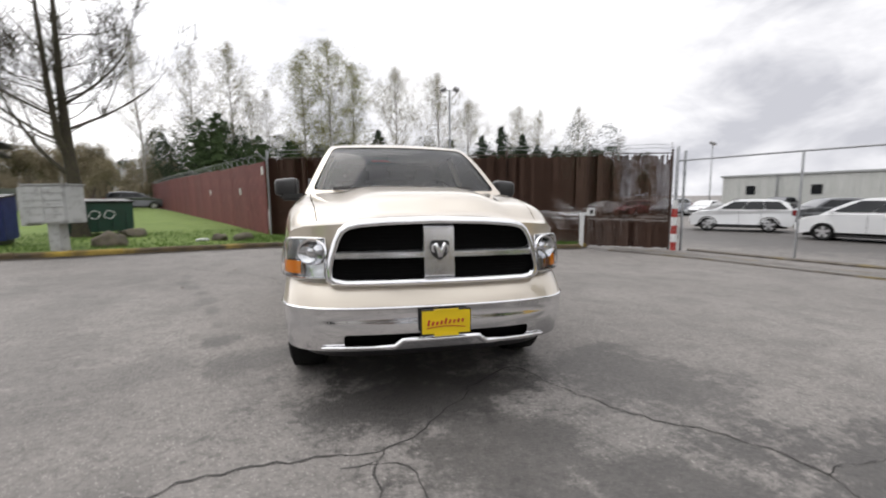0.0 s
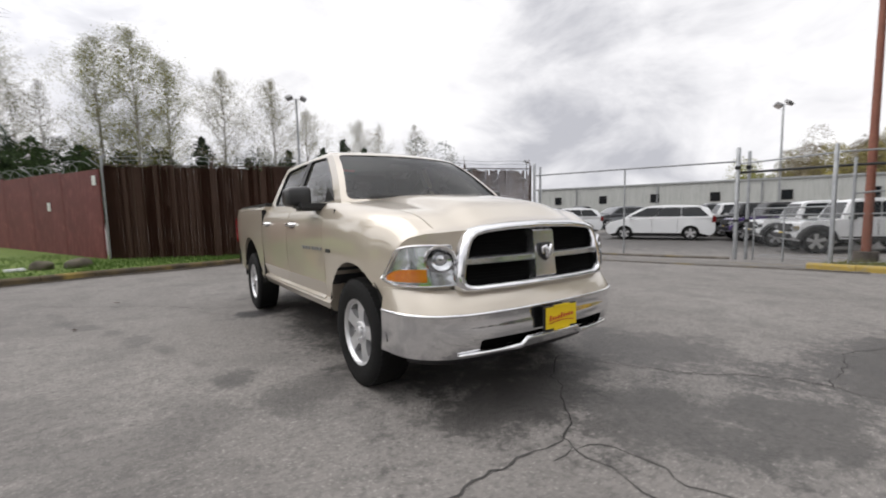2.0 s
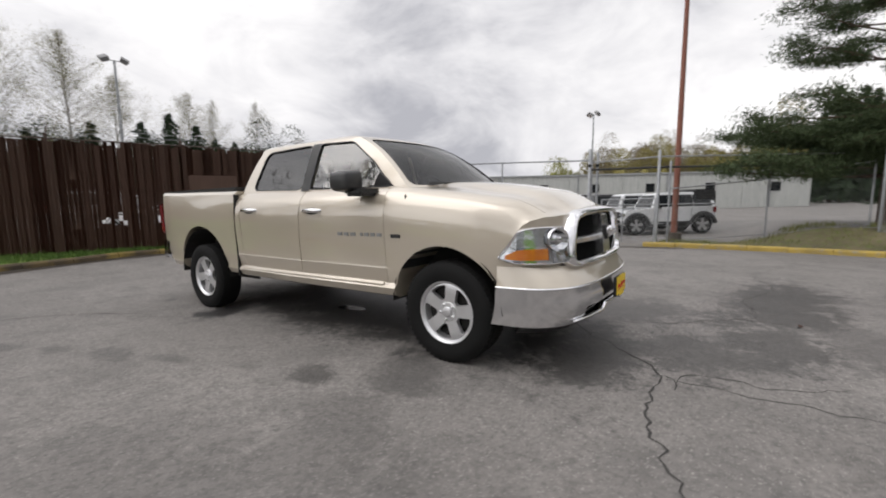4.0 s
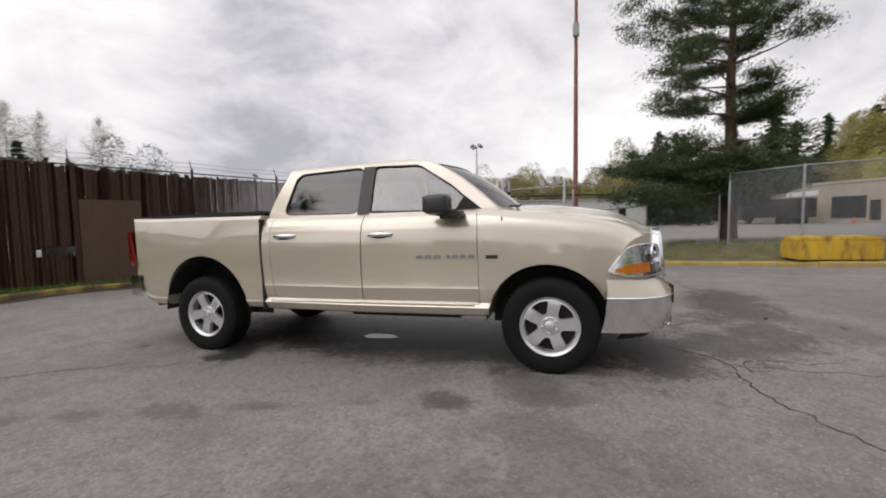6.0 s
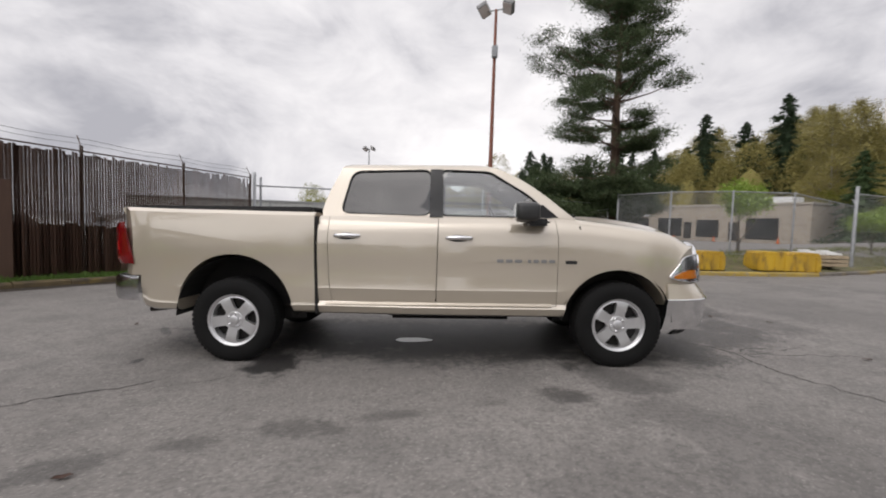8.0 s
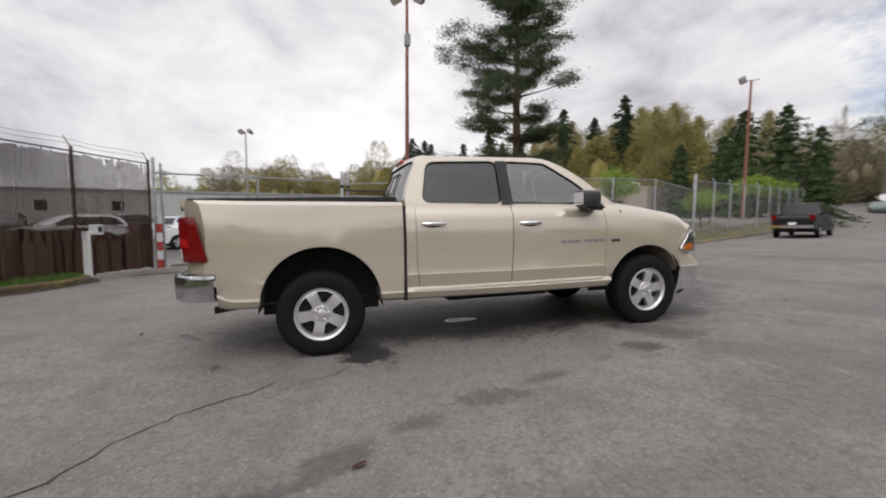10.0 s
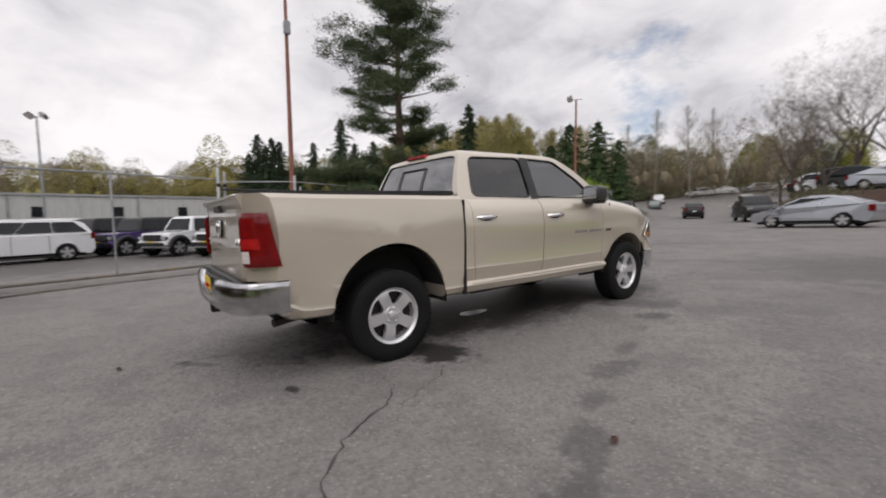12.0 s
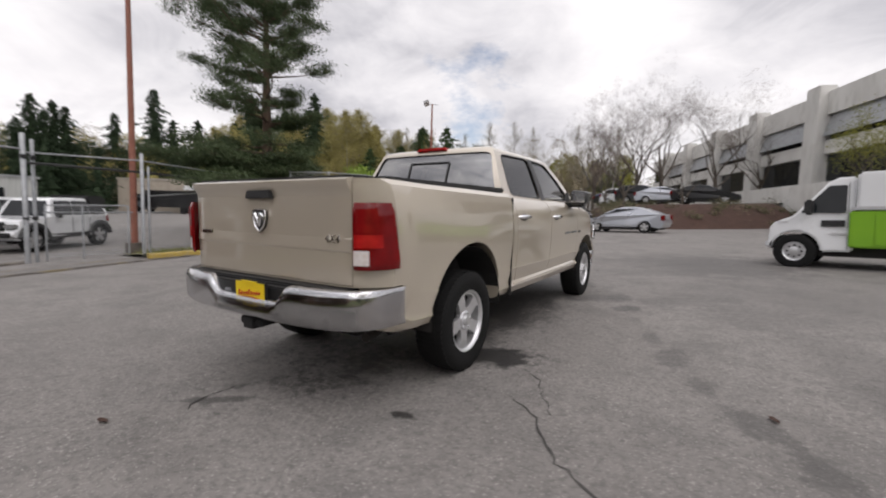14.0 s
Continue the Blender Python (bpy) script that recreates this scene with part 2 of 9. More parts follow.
STAINS_AND_SHADE = [
    # under the truck and bumper, damp with the truck's shade painted in; before it, where water drips and drains
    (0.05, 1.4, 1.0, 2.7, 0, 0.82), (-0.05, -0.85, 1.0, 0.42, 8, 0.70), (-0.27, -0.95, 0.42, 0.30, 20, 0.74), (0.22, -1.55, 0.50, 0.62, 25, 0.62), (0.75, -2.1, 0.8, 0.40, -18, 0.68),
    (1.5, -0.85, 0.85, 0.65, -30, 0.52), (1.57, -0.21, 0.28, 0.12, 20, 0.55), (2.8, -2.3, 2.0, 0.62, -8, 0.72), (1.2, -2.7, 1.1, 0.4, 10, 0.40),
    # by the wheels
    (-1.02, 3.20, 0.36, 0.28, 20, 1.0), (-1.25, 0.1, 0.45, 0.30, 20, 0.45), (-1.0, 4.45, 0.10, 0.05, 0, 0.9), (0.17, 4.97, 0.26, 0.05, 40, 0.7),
    # a worn streak along the driving line
    (-1.68, 0.67, 0.24, 0.15, 60, 0.66), (-1.85, 1.25, 0.06, 0.16, 15, 0.30), (-2.10, 1.95, 0.07, 0.22, 14, 0.42), (-2.30, 2.48, 0.13, 0.28, 14, 0.50), (-2.52, 3.02, 0.10, 0.20, 18, 0.40), (-2.80, 3.5, 0.12, 0.26, 30, 0.45), (-3.05, 3.95, 0.13, 0.24, 20, 0.45), (-3.2, 4.5, 0.10, 0.3, 20, 0.35),
    (-2.7, -4.9, 1.7, 2.4, 12, 0.5), (-2.36, -0.16, 0.4, 0.5, 10, 0.30), (-1.95, 0.04, 0.25, 0.35, 0, 0.34), (-2.98, 0.36, 0.7, 0.8, 0, 0.25), (-3.6, 2.2, 0.5, 1.6, 10, 0.24), (-3.5, -1.0, 1.5, 1.7, 10, 0.18), (-4.4, 4.0, 1.0, 1.6, 0, 0.2), (-1.6, -3.0, 1.3, 0.6, 20, 0.26),
    # far about the lot
    (2.6, -4.2, 2.2, 1.2, 0, 0.2), (19.5, 9.5, 6.5, 13.0, 22, 0.66), (-3.0, -5.5, 3.2, 0.9, 10, 0.36), (-4.6, -5.9, 1.8, 0.5, 10, 0.5), (6.0, -7.0, 2.5, 0.5, -10, 0.25), (-5.5, 7.6, 2.2, 0.35, 20, 0.36), (3.5, -9.0, 3.0, 0.6, 20, 0.4),
]
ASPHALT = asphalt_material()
PAINT = surf("champagne_paint", (0.535, 0.47, 0.377), (0.555, 0.488, 0.392), 1.2, 0.30, 0.34, coat=1.0, rvar=0.03, c3=(0.575, 0.506, 0.408), scale2=900.0)
PAINT.node_tree.nodes["Principled BSDF"].inputs["Coat IOR"].default_value = 2.05
BRIGHTBAR = surf("satin_bright_trim", (0.84, 0.84, 0.85), (0.78, 0.78, 0.79), 3.0, 0.15, 0.95, rvar=0.05)
CHROME = surf("chrome", (0.84, 0.84, 0.85), (0.78, 0.78, 0.80), 3.0, 0.10, 1.0, rvar=0.05)
ALLOY = surf("alloy", (0.74, 0.74, 0.75), (0.66, 0.66, 0.67), 6.0, 0.34, 0.75, rvar=0.06)
BLACK = surf("black_plastic", (0.012, 0.012, 0.013), (0.02, 0.02, 0.02), 8.0, 0.45, bump=0.15, bscale=300)
MESHBLACK = surf("black_mesh", (0.003, 0.003, 0.003), (0.005, 0.005, 0.005), 60.0, 0.9)
MESHBLACK.node_tree.nodes["Principled BSDF"].inputs["Specular IOR Level"].default_value = 0.1
RUBBER = surf("tyre_rubber", (0.006, 0.006, 0.006), (0.010, 0.010, 0.010), 5.0, 0.78, bump=0.2, bscale=120)
RUBBER.node_tree.nodes["Principled BSDF"].inputs["Specular IOR Level"].default_value = 0.22
DARK = surf("underbody", (0.01, 0.01, 0.01), (0.018, 0.016, 0.015), 3.0, 0.9)
TINT = pane_material("tinted_pane", (0.07, 0.073, 0.078), 0.75, 0.01, 1.95)
CLEAR = pane_material("clear_pane", (0.80, 0.85, 0.85), 0.98, 0.01, 2.7)
LENS = pane_material("lamp_lens", (0.95, 0.96, 0.97), 0.99, 0.03, 1.38)
AMBER = surf("amber_lens", (0.75, 0.20, 0.02), (0.9, 0.32, 0.03), 30.0, 0.15, coat=1.0)
REDLENS = surf("red_lens", (0.13, 0.003, 0.004), (0.21, 0.005, 0.006), 9.0, 0.16, coat=0.25)
BRIGHTRED = surf("bright_red_lens", (0.46, 0.018, 0.016), (0.28, 0.008, 0.008), 14.0, 0.16, coat=0.25)
MIDRED = surf("mid_red_lens", (0.24, 0.008, 0.008), (0.16, 0.005, 0.006), 14.0, 0.14, coat=0.25)
for lens_paint in (REDLENS, BRIGHTRED, MIDRED):
    lens_paint.node_tree.nodes["Principled BSDF"].inputs["Specular IOR Level"].default_value = 0.25
WHITELENS = surf("white_lens", (0.62, 0.55, 0.52), (0.75, 0.70, 0.68), 40.0, 0.15, coat=1.0)
SILVERBOWL = surf("lamp_bowl", (0.80, 0.81, 0.82), (0.66, 0.67, 0.68), 4.0, 0.14, 0.95, bump=0.25, bscale=9)
PILLAR = surf("satin_pillar_film", (0.045, 0.045, 0.047), (0.055, 0.055, 0.056), 6.0, 0.3, coat=0.5)
LINER = surf("dark_cabin_lining", (0.026, 0.026, 0.028), (0.018, 0.018, 0.02), 9.0, 0.9, bump=0.15)
DASH = surf("dashboard_grain", (0.028, 0.028, 0.03), (0.018, 0.018, 0.02), 14.0, 0.6, bump=0.15, bscale=200)
SEAT = surf("grey_cloth", (0.05, 0.05, 0.052), (0.075, 0.075, 0.076), 20.0, 0.9, bump=0.2)
YELLOW = surf("plate_yellow", (0.82, 0.60, 0.01), (0.78, 0.55, 0.01), 6.0, 0.4)
REDINK = surf("red_ink", (0.45, 0.02, 0.02), None, 6.0, 0.5)
GALV = surf("galvanised_steel", (0.36, 0.37, 0.38), (0.27, 0.28, 0.29), 5.0, 0.5, 0.6, bump=0.1, objvar=0.1)
RUST = surf("rusty_red_paint", (0.27, 0.10, 0.07), (0.21, 0.085, 0.06), 3.0, 0.7, 0.1, bump=0.2, c3=(0.30, 0.14, 0.09), scale2=25.0)
SLAT = surf("brown_slat", (0.088, 0.046, 0.030), (0.078, 0.041, 0.027), 2.5, 0.6, c3=(0.098, 0.053, 0.035), scale2=14.0, stretch=(1, 1, 0.15), objvar=0.03)
REDWALL = surf("red_painted_board", (0.135, 0.024, 0.024), (0.105, 0.020, 0.021), 0.8, 0.65, bump=0.15, c3=(0.20, 0.055, 0.05), scale2=9.0, stretch=(1, 1, 0.3), objvar=0.1)
GRASS = surf("grass", (0.125, 0.185, 0.025), (0.085, 0.14, 0.018), 1.6, 0.9, bump=0.6, bscale=40, c3=(0.13, 0.19, 0.03), scale2=30.0)
BLADE = surf("grass_blade", (0.085, 0.16, 0.02), (0.055, 0.11, 0.015), 3.0, 0.7)
EARTH = surf("bark_mulch", (0.060, 0.029, 0.020), (0.040, 0.021, 0.015), 3.0, 0.95, bump=0.9, bscale=25, c3=(0.085, 0.046, 0.033), scale2=22.0)
KERB = surf("old_concrete_kerb", (0.21, 0.19, 0.165), (0.12, 0.105, 0.09), 3.0, 0.85, bump=0.35, bscale=40, c3=(0.25, 0.19, 0.07), scale2=1.1)
NKERB = surf("flaked_yellow_kerb", (0.13, 0.095, 0.045), (0.06, 0.048, 0.034), 3.0, 0.9, bump=0.4, bscale=40, c3=(0.48, 0.34, 0.06), scale2=0.9)
YKERB = surf("yellow_painted_kerb", (0.44, 0.31, 0.06), (0.30, 0.22, 0.06), 2.0, 0.75, bump=0.3, c3=(0.28, 0.24, 0.16), scale2=7.0)
THINWIRE = mesh_material("thin_chain_link", (0.33, 0.34, 0.35), 0.085, 0.0032)
WIRE = mesh_material("chain_link", (0.42, 0.43, 0.44), 0.055, 0.0058)
CRACKFILL = surf("crack_shade", (0.035, 0.033, 0.031), (0.06, 0.057, 0.054), 9.0, 0.95)
WHITEPAINT = surf("white_painted_metal", (0.74, 0.75, 0.75), (0.66, 0.67, 0.67), 2.0, 0.45, bump=0.05)


# ---- building tools ----
UX, UY = -0.035, -0.022
CROWN = 0.038  # a low swell in the paving under the truck


# the kerb beyond the gate, from the gate along the planted bank and the street: y, x
EAST = [(0.6, 11.15), (-1.0, 11.15), (-3.0, 10.8), (-5.0, 10.2), (-7.0, 9.8), (-9.0, 9.6), (-11.0, 9.8), (-13.6, 11.0), (-17.5, 12.9), (-23.5, 15.6), (-37.0, 22.0), (-95.0, 49.5)]


def smoothstep(a, b, x):
    t = min(1.0, max(0.0, (x - a) / (b - a)))
    return t * t * (3 - 2 * t)


def kerb_x(y):
    for (y0, x0), (y1, x1) in zip(EAST, EAST[1:]):
        if y1 <= y <= y0:
            return x0 + (x1 - x0) * (y - y0) / (y1 - y0)
    return EAST[0][1] if y > 0 else EAST[-1][1]


def lot_z(x, y):
    """The height of the paved ground: a gentle fall towards the gate, levelling out."""
    sx = x if abs(x) < 11 else math.copysign(11 + 4 * math.tanh((abs(x) - 11) / 4), x)
    sy = y if y < 3.5 else 3.5 + 1.5 * math.tanh((y - 3.5) / 1.5)
    z = UX * sx + UY * max(sy, -95.0) + CROWN * (smoothstep(-0.85, 0.85, x) - smoothstep(2.5, 10.0, x))
    if y < -45:
        # the street climbs a hill past the car parks
        s = min(-45.0 - y, 75.0)
        z += 0.085 * s * smoothstep(0, 26, s) * (1 - smoothstep(34, 48, x))
    inner = x - kerb_x(y)
    if inner > 0 and y < -1.5:
        z += (1 - 0.9 * smoothstep(6, 20, inner)) * smoothstep(0.3, 2.3, inner) * smoothstep(1.5, 4.0, -y) * (0.60 + 0.012 * min(20.0, max(0.0, -4 - y)))
    return z


def part(name, bm, material, parent=None, label="", smooth=None, m=None):
    me = bpy.data.meshes.new(name)
    bm.to_mesh(me)
    bm.free()
    mats = material if isinstance(material, (list, tuple)) else [material]
    for x in mats:
        me.materials.append(x)
    if smooth:
        me.polygons.foreach_set("use_smooth", [True] * len(me.polygons))
        me.set_sharp_from_angle(angle=radians(smooth))
    ob = new(name, me)
    if parent is not None:
        ob.parent = parent
    if m is not None:
        ob.matrix_basis = m
    if label:
        ob["label"] = label
    return ob


def empty(name, m, label, category, group="", kind=""):
    ob = new(name)
    ob.empty_display_size = 0.2
    ob.matrix_basis = m
    return tagged(ob, label, category, group, kind)


def add_box(bm, x0, x1, y0, y1, z0, z1, bevel=0.0, m=None, mi=0):
    r = bmesh.ops.create_cube(bm, size=1.0, matrix=Matrix.Translation(((x0 + x1) / 2, (y0 + y1) / 2, (z0 + z1) / 2)) @ Matrix.Diagonal((x1 - x0, y1 - y0, z1 - z0, 1)))
    vs = r["verts"]
    if bevel:
        es = list({e for v in vs for e in v.link_edges})
        vs = list({v for f in bmesh.ops.bevel(bm, geom=es, offset=bevel, segments=2, affect="EDGES")["faces"] for v in f.verts} | {v for v in vs if v.is_valid})
    if mi:
        for f in {f for v in vs for f in v.link_faces}:
            f.material_index = mi
    if m is not None:
        bmesh.ops.transform(bm, matrix=m, verts=vs)
    return vs


def box(*a, **k):
    bm = bmesh.new()
    add_box(bm, *a, **k)
    return bm


def add_tube(bm, pts, radii, sides=8, cap=True):
    """A round tube through points, with a radius at each."""
    pts = [Vector(p) for p in pts]
    rings = []
    for i, p in enumerate(pts):
        d = (pts[min(i + 1, len(pts) - 1)] - pts[max(i - 1, 0)]).normalized()
        a = d.orthogonal().normalized() if i == 0 else (a - d * a.dot(d)).normalized()
        b = d.cross(a)
        r = float(radii[i] if isinstance(radii, (list, tuple)) else radii)
        rings.append([bm.verts.new(p + r * (math.cos(k * math.tau / sides) * a + math.sin(k * math.tau / sides) * b)) for k in range(sides)])
    for r0, r1 in zip(rings, rings[1:]):
        for k in range(sides):
            bm.faces.new((r0[k], r0[(k + 1) % sides], r1[(k + 1) % sides], r1[k]))
    if cap:
        bm.faces.new(rings[0][::-1])
        bm.faces.new(rings[-1])
    return bm


def tube(pts, radii, sides=8):
    return add_tube(bmesh.new(), pts, radii, sides)


def prism(outline, axis, a, b, bevel=0.0):
    """An outline in two coordinates, drawn out along the third axis from a to b."""
    bm = bmesh.new()
    put = {"x": lambda p, t: (t, p[0], p[1]), "y": lambda p, t: (p[0], t, p[1]), "z": lambda p, t: (p[0], p[1], t)}[axis]
    lo, hi = [bm.verts.new(put(p, a)) for p in outline], [bm.verts.new(put(p, b)) for p in outline]
    bm.faces.new(lo)
    bm.faces.new(hi[::-1])
    n = len(outline)
    for i in range(n):
        bm.faces.new((lo[i], hi[i], hi[(i + 1) % n], lo[(i + 1) % n]))
    bmesh.ops.recalc_face_normals(bm, faces=bm.faces)
    if bevel:
        bmesh.ops.bevel(bm, geom=list(bm.edges), offset=bevel, segments=2, affect="EDGES")
    return bm


def boolean(bm, cutters, op="DIFFERENCE"):
    """The solid bm cut by, or kept within, other solids."""
    for c in cutters:
        obs = []
        for x in (bm, c):
            me = bpy.data.meshes.new("tmp")
            x.to_mesh(me)
            x.free()
            obs.append(new("tmp", me))
        md = obs[0].modifiers.new("b", "BOOLEAN")
        md.object, md.operation, md.solver = obs[1], op, "EXACT"
        dg = bpy.context.evaluated_depsgraph_get()
        me = bpy.data.meshes.new_from_object(obs[0].evaluated_get(dg))
        bm = bmesh.new()
        bm.from_mesh(me)
        bpy.data.meshes.remove(me)
        for o in obs:
            d = o.data
            bpy.data.objects.remove(o)
            bpy.data.meshes.remove(d)
    return bm


def curve_at(keys, t):
    """A value, or a row of values, smoothly interpolated between keys (t, value...)."""
    ks = [k[0] for k in keys]
    out = []
    for c in range(1, len(keys[0])):
        vs = [k[c] for k in keys]
        if t <= ks[0]:
            out.append(vs[0])
            continue
        if t >= ks[-1]:
            out.append(vs[-1])
            continue
        i = max(j for j in range(len(ks) - 1) if ks[j] <= t)
        h = ks[i + 1] - ks[i]

        def slope(j):
            if j == 0 or j == len(ks) - 1:
                return 0.0 if len(ks) > 2 else (vs[1] - vs[0]) / (ks[1] - ks[0])
            d0, d1 = (vs[j] - vs[j - 1]) / (ks[j] - ks[j - 1]), (vs[j + 1] - vs[j]) / (ks[j + 1] - ks[j])
            return 0.0 if d0 * d1 <= 0 else 2 * d0 * d1 / (d0 + d1)

        s = (t - ks[i]) / h
        m0, m1 = slope(i) * h, slope(i + 1) * h
        out.append((2 * s**3 - 3 * s**2 + 1) * vs[i] + (s**3 - 2 * s**2 + s) * m0 + (-2 * s**3 + 3 * s**2) * vs[i + 1] + (s**3 - s**2) * m1)
    return out[0] if len(out) == 1 else out


# ---- ground ----
def build_ground():
    def axis(lo, hi, near_lo, near_hi, step):
        out, v, s = [], near_hi, step
        mid = list(np.arange(near_lo, near_hi + 1e-6, step))
        while v < hi:
            s *= 1.35
            v += s
            out.append(min(v, hi))
        left, v, s = [], near_lo, step
        while v > lo:
            s *= 1.35
            v -= s
            left.append(max(v, lo))
        return left[::-1] + mid + out

    xs, ys = axis(-900, 900, -12, 18, 0.75), axis(-900, 900, -34, 16, 0.75)
    bm = bmesh.new()
    grid = [[bm.verts.new((x, y, lot_z(x, y))) for x in xs] for y in ys]
    for j in range(len(ys) - 1):
        for i in range(len(xs) - 1):
            bm.faces.new((grid[j][i], grid[j][i + 1], grid[j + 1][i + 1], grid[j + 1][i]))
    tagged(part("ground", bm, ASPHALT, smooth=60), "worn grey asphalt lot with damp patches, painted shade under the truck and fine cracks", "asphalt", kind="structure")


build_ground()


# ---- the pickup: built with its front axle over the origin, nose towards -y ----
def slope_pose():
    """The pose of something that stands square on the sloping lot at the origin."""
    up = Vector((UX + CROWN / 1.7, UY, 1)).normalized()
    ax = (Vector((1, 0, 0)) - up * up.x).normalized()
    ay = up.cross(ax)
    return Matrix.Translation((0.016, 0, CROWN / 2)) @ Matrix((ax, ay, up)).to_4x4()


truck = empty("pickup_truck", slope_pose(), "champagne gold crew cab pickup truck with chrome bumpers on asphalt", "pickup truck")

NOSE = [(0.0, 0.0, -0.90), (0.25, 0.25, -0.896), (0.45, 0.45, -0.882), (0.62, 0.62, -0.857), (0.74, 0.74, -0.815), (0.83, 0.832, -0.752), (0.9, 0.902, -0.665), (0.96, 0.945, -0.555), (1.0, 0.962, -0.44)]
BUMPER = [(0.0, 0.0, -1.0), (0.25, 0.26, -0.995), (0.45, 0.47, -0.978), (0.62, 0.645, -0.948), (0.74, 0.772, -0.9), (0.83, 0.865, -0.832), (0.9, 0.93, -0.742), (0.96, 0.968, -0.62), (1.0, 0.982, -0.44)]


def plan(keys, s):
    x, y = curve_at(keys, abs(s))
    return (x if s >= 0 else -x), y


def nose_y(x):
    """The front's line in plan, by x."""
    return curve_at([(k[1], k[2]) for k in NOSE], min(abs(x), 0.962))


SIDE = [0.90, 0.950, 0.986, 0.958, 0.985, 0.980, 0.997, 1.0, 0.985, 0.966, 0.935, 0.888]
ZED = [0.45, 0.47, 0.535, 0.575, 0.70, 0.715, 0.96, 1.10, 1.21, 1.275, 1.325, 1.365]
# stations: y, then the side's x and z from sill to shoulder
CAB_KEYS = [
    (-0.93, 0.84, 0.88, 0.90, 0.905, 0.915, 0.92, 0.93, 0.935, 0.93, 0.915, 0.885, 0.815, 0.66, 0.68, 0.70, 0.73, 0.77, 0.82, 0.88, 0.95, 1.01, 1.06, 1.093, 1.115),
    (-0.60, 0.90, 0.92, 0.935, 0.94, 0.945, 0.95, 0.955, 0.955, 0.945, 0.925, 0.885, 0.82, 0.60, 0.62, 0.65, 0.69, 0.74, 0.80, 0.90, 1.0, 1.085, 1.152, 1.20, 1.228),
    (-0.25, 0.90, 0.945, 0.965, 0.962, 0.98, 0.985, 0.99, 0.985, 0.975, 0.955, 0.915, 0.845, 0.47, 0.49, 0.545, 0.58, 0.69, 0.78, 0.93, 1.05, 1.14, 1.205, 1.25, 1.28),
    (0.12, 0.90, 0.945, 0.97, 0.962, 0.984, 0.99, 0.998, 0.995, 0.982, 0.962, 0.925, 0.86, 0.455, 0.475, 0.54, 0.578, 0.69, 0.78, 0.95, 1.08, 1.185, 1.25, 1.295, 1.33),
    (0.55, *SIDE, *ZED),
    (1.6, *SIDE, *ZED),
    (2.77, *SIDE, *[z + 0.012 for z in ZED]),
]
BSIDE = [0.90, 0.945, 0.972, 0.962, 0.985, 0.980, 0.997, 1.0, 0.992, 0.985, 0.972, 0.935]
BZED = [0.47, 0.49, 0.545, 0.585, 0.71, 0.725, 0.97, 1.11, 1.23, 1.31, 1.375, 1.408]
BED_KEYS = [
    (2.80, *BSIDE, *BZED),
    (3.57, *[x + (0.012 if 4 < i < 8 else 0) for i, x in enumerate(BSIDE)], *[z + 0.012 * (i > 6) for i, z in enumerate(BZED)]),
    (4.10, *BSIDE, 0.475, 0.495, 0.55, 0.59, 0.71, 0.725, 0.975, 1.125, 1.246, 1.328, 1.395, 1.427),
    (4.42, *BSIDE, 0.485, 0.505, 0.56, 0.60, 0.71, 0.80, 0.98, 1.128, 1.251, 1.334, 1.401, 1.434),
    (4.69, *[x - 0.01 for x in BSIDE], 0.60, 0.615, 0.63, 0.65, 0.72, 0.81, 0.985, 1.13, 1.255, 1.338, 1.407, 1.44),
]
# hood: height over its edge, by y, at fractions of the half width
HOOD = [(-0.93, 0.008, 0.018, 0.044, 0.060, 0.064), (-0.6, 0.012, 0.026, 0.062, 0.082, 0.086), (-0.25, 0.012, 0.026, 0.07, 0.092, 0.095), (0.12, 0.012, 0.024, 0.062, 0.08, 0.083), (0.5, 0.01, 0.018, 0.03, 0.038, 0.04), (0.62, 0, 0, 0, 0, 0)]


def hood_rise(f, y):
    f = abs(f)
    if y > 0.62:
        return 0.0
    a = curve_at(HOOD, y)
    return curve_at([(0.0, a[4]), (0.3, a[3]), (0.52, a[2] * 1.04), (0.66, a[1]), (0.86, a[0]), (1.0, 0.0)], f)


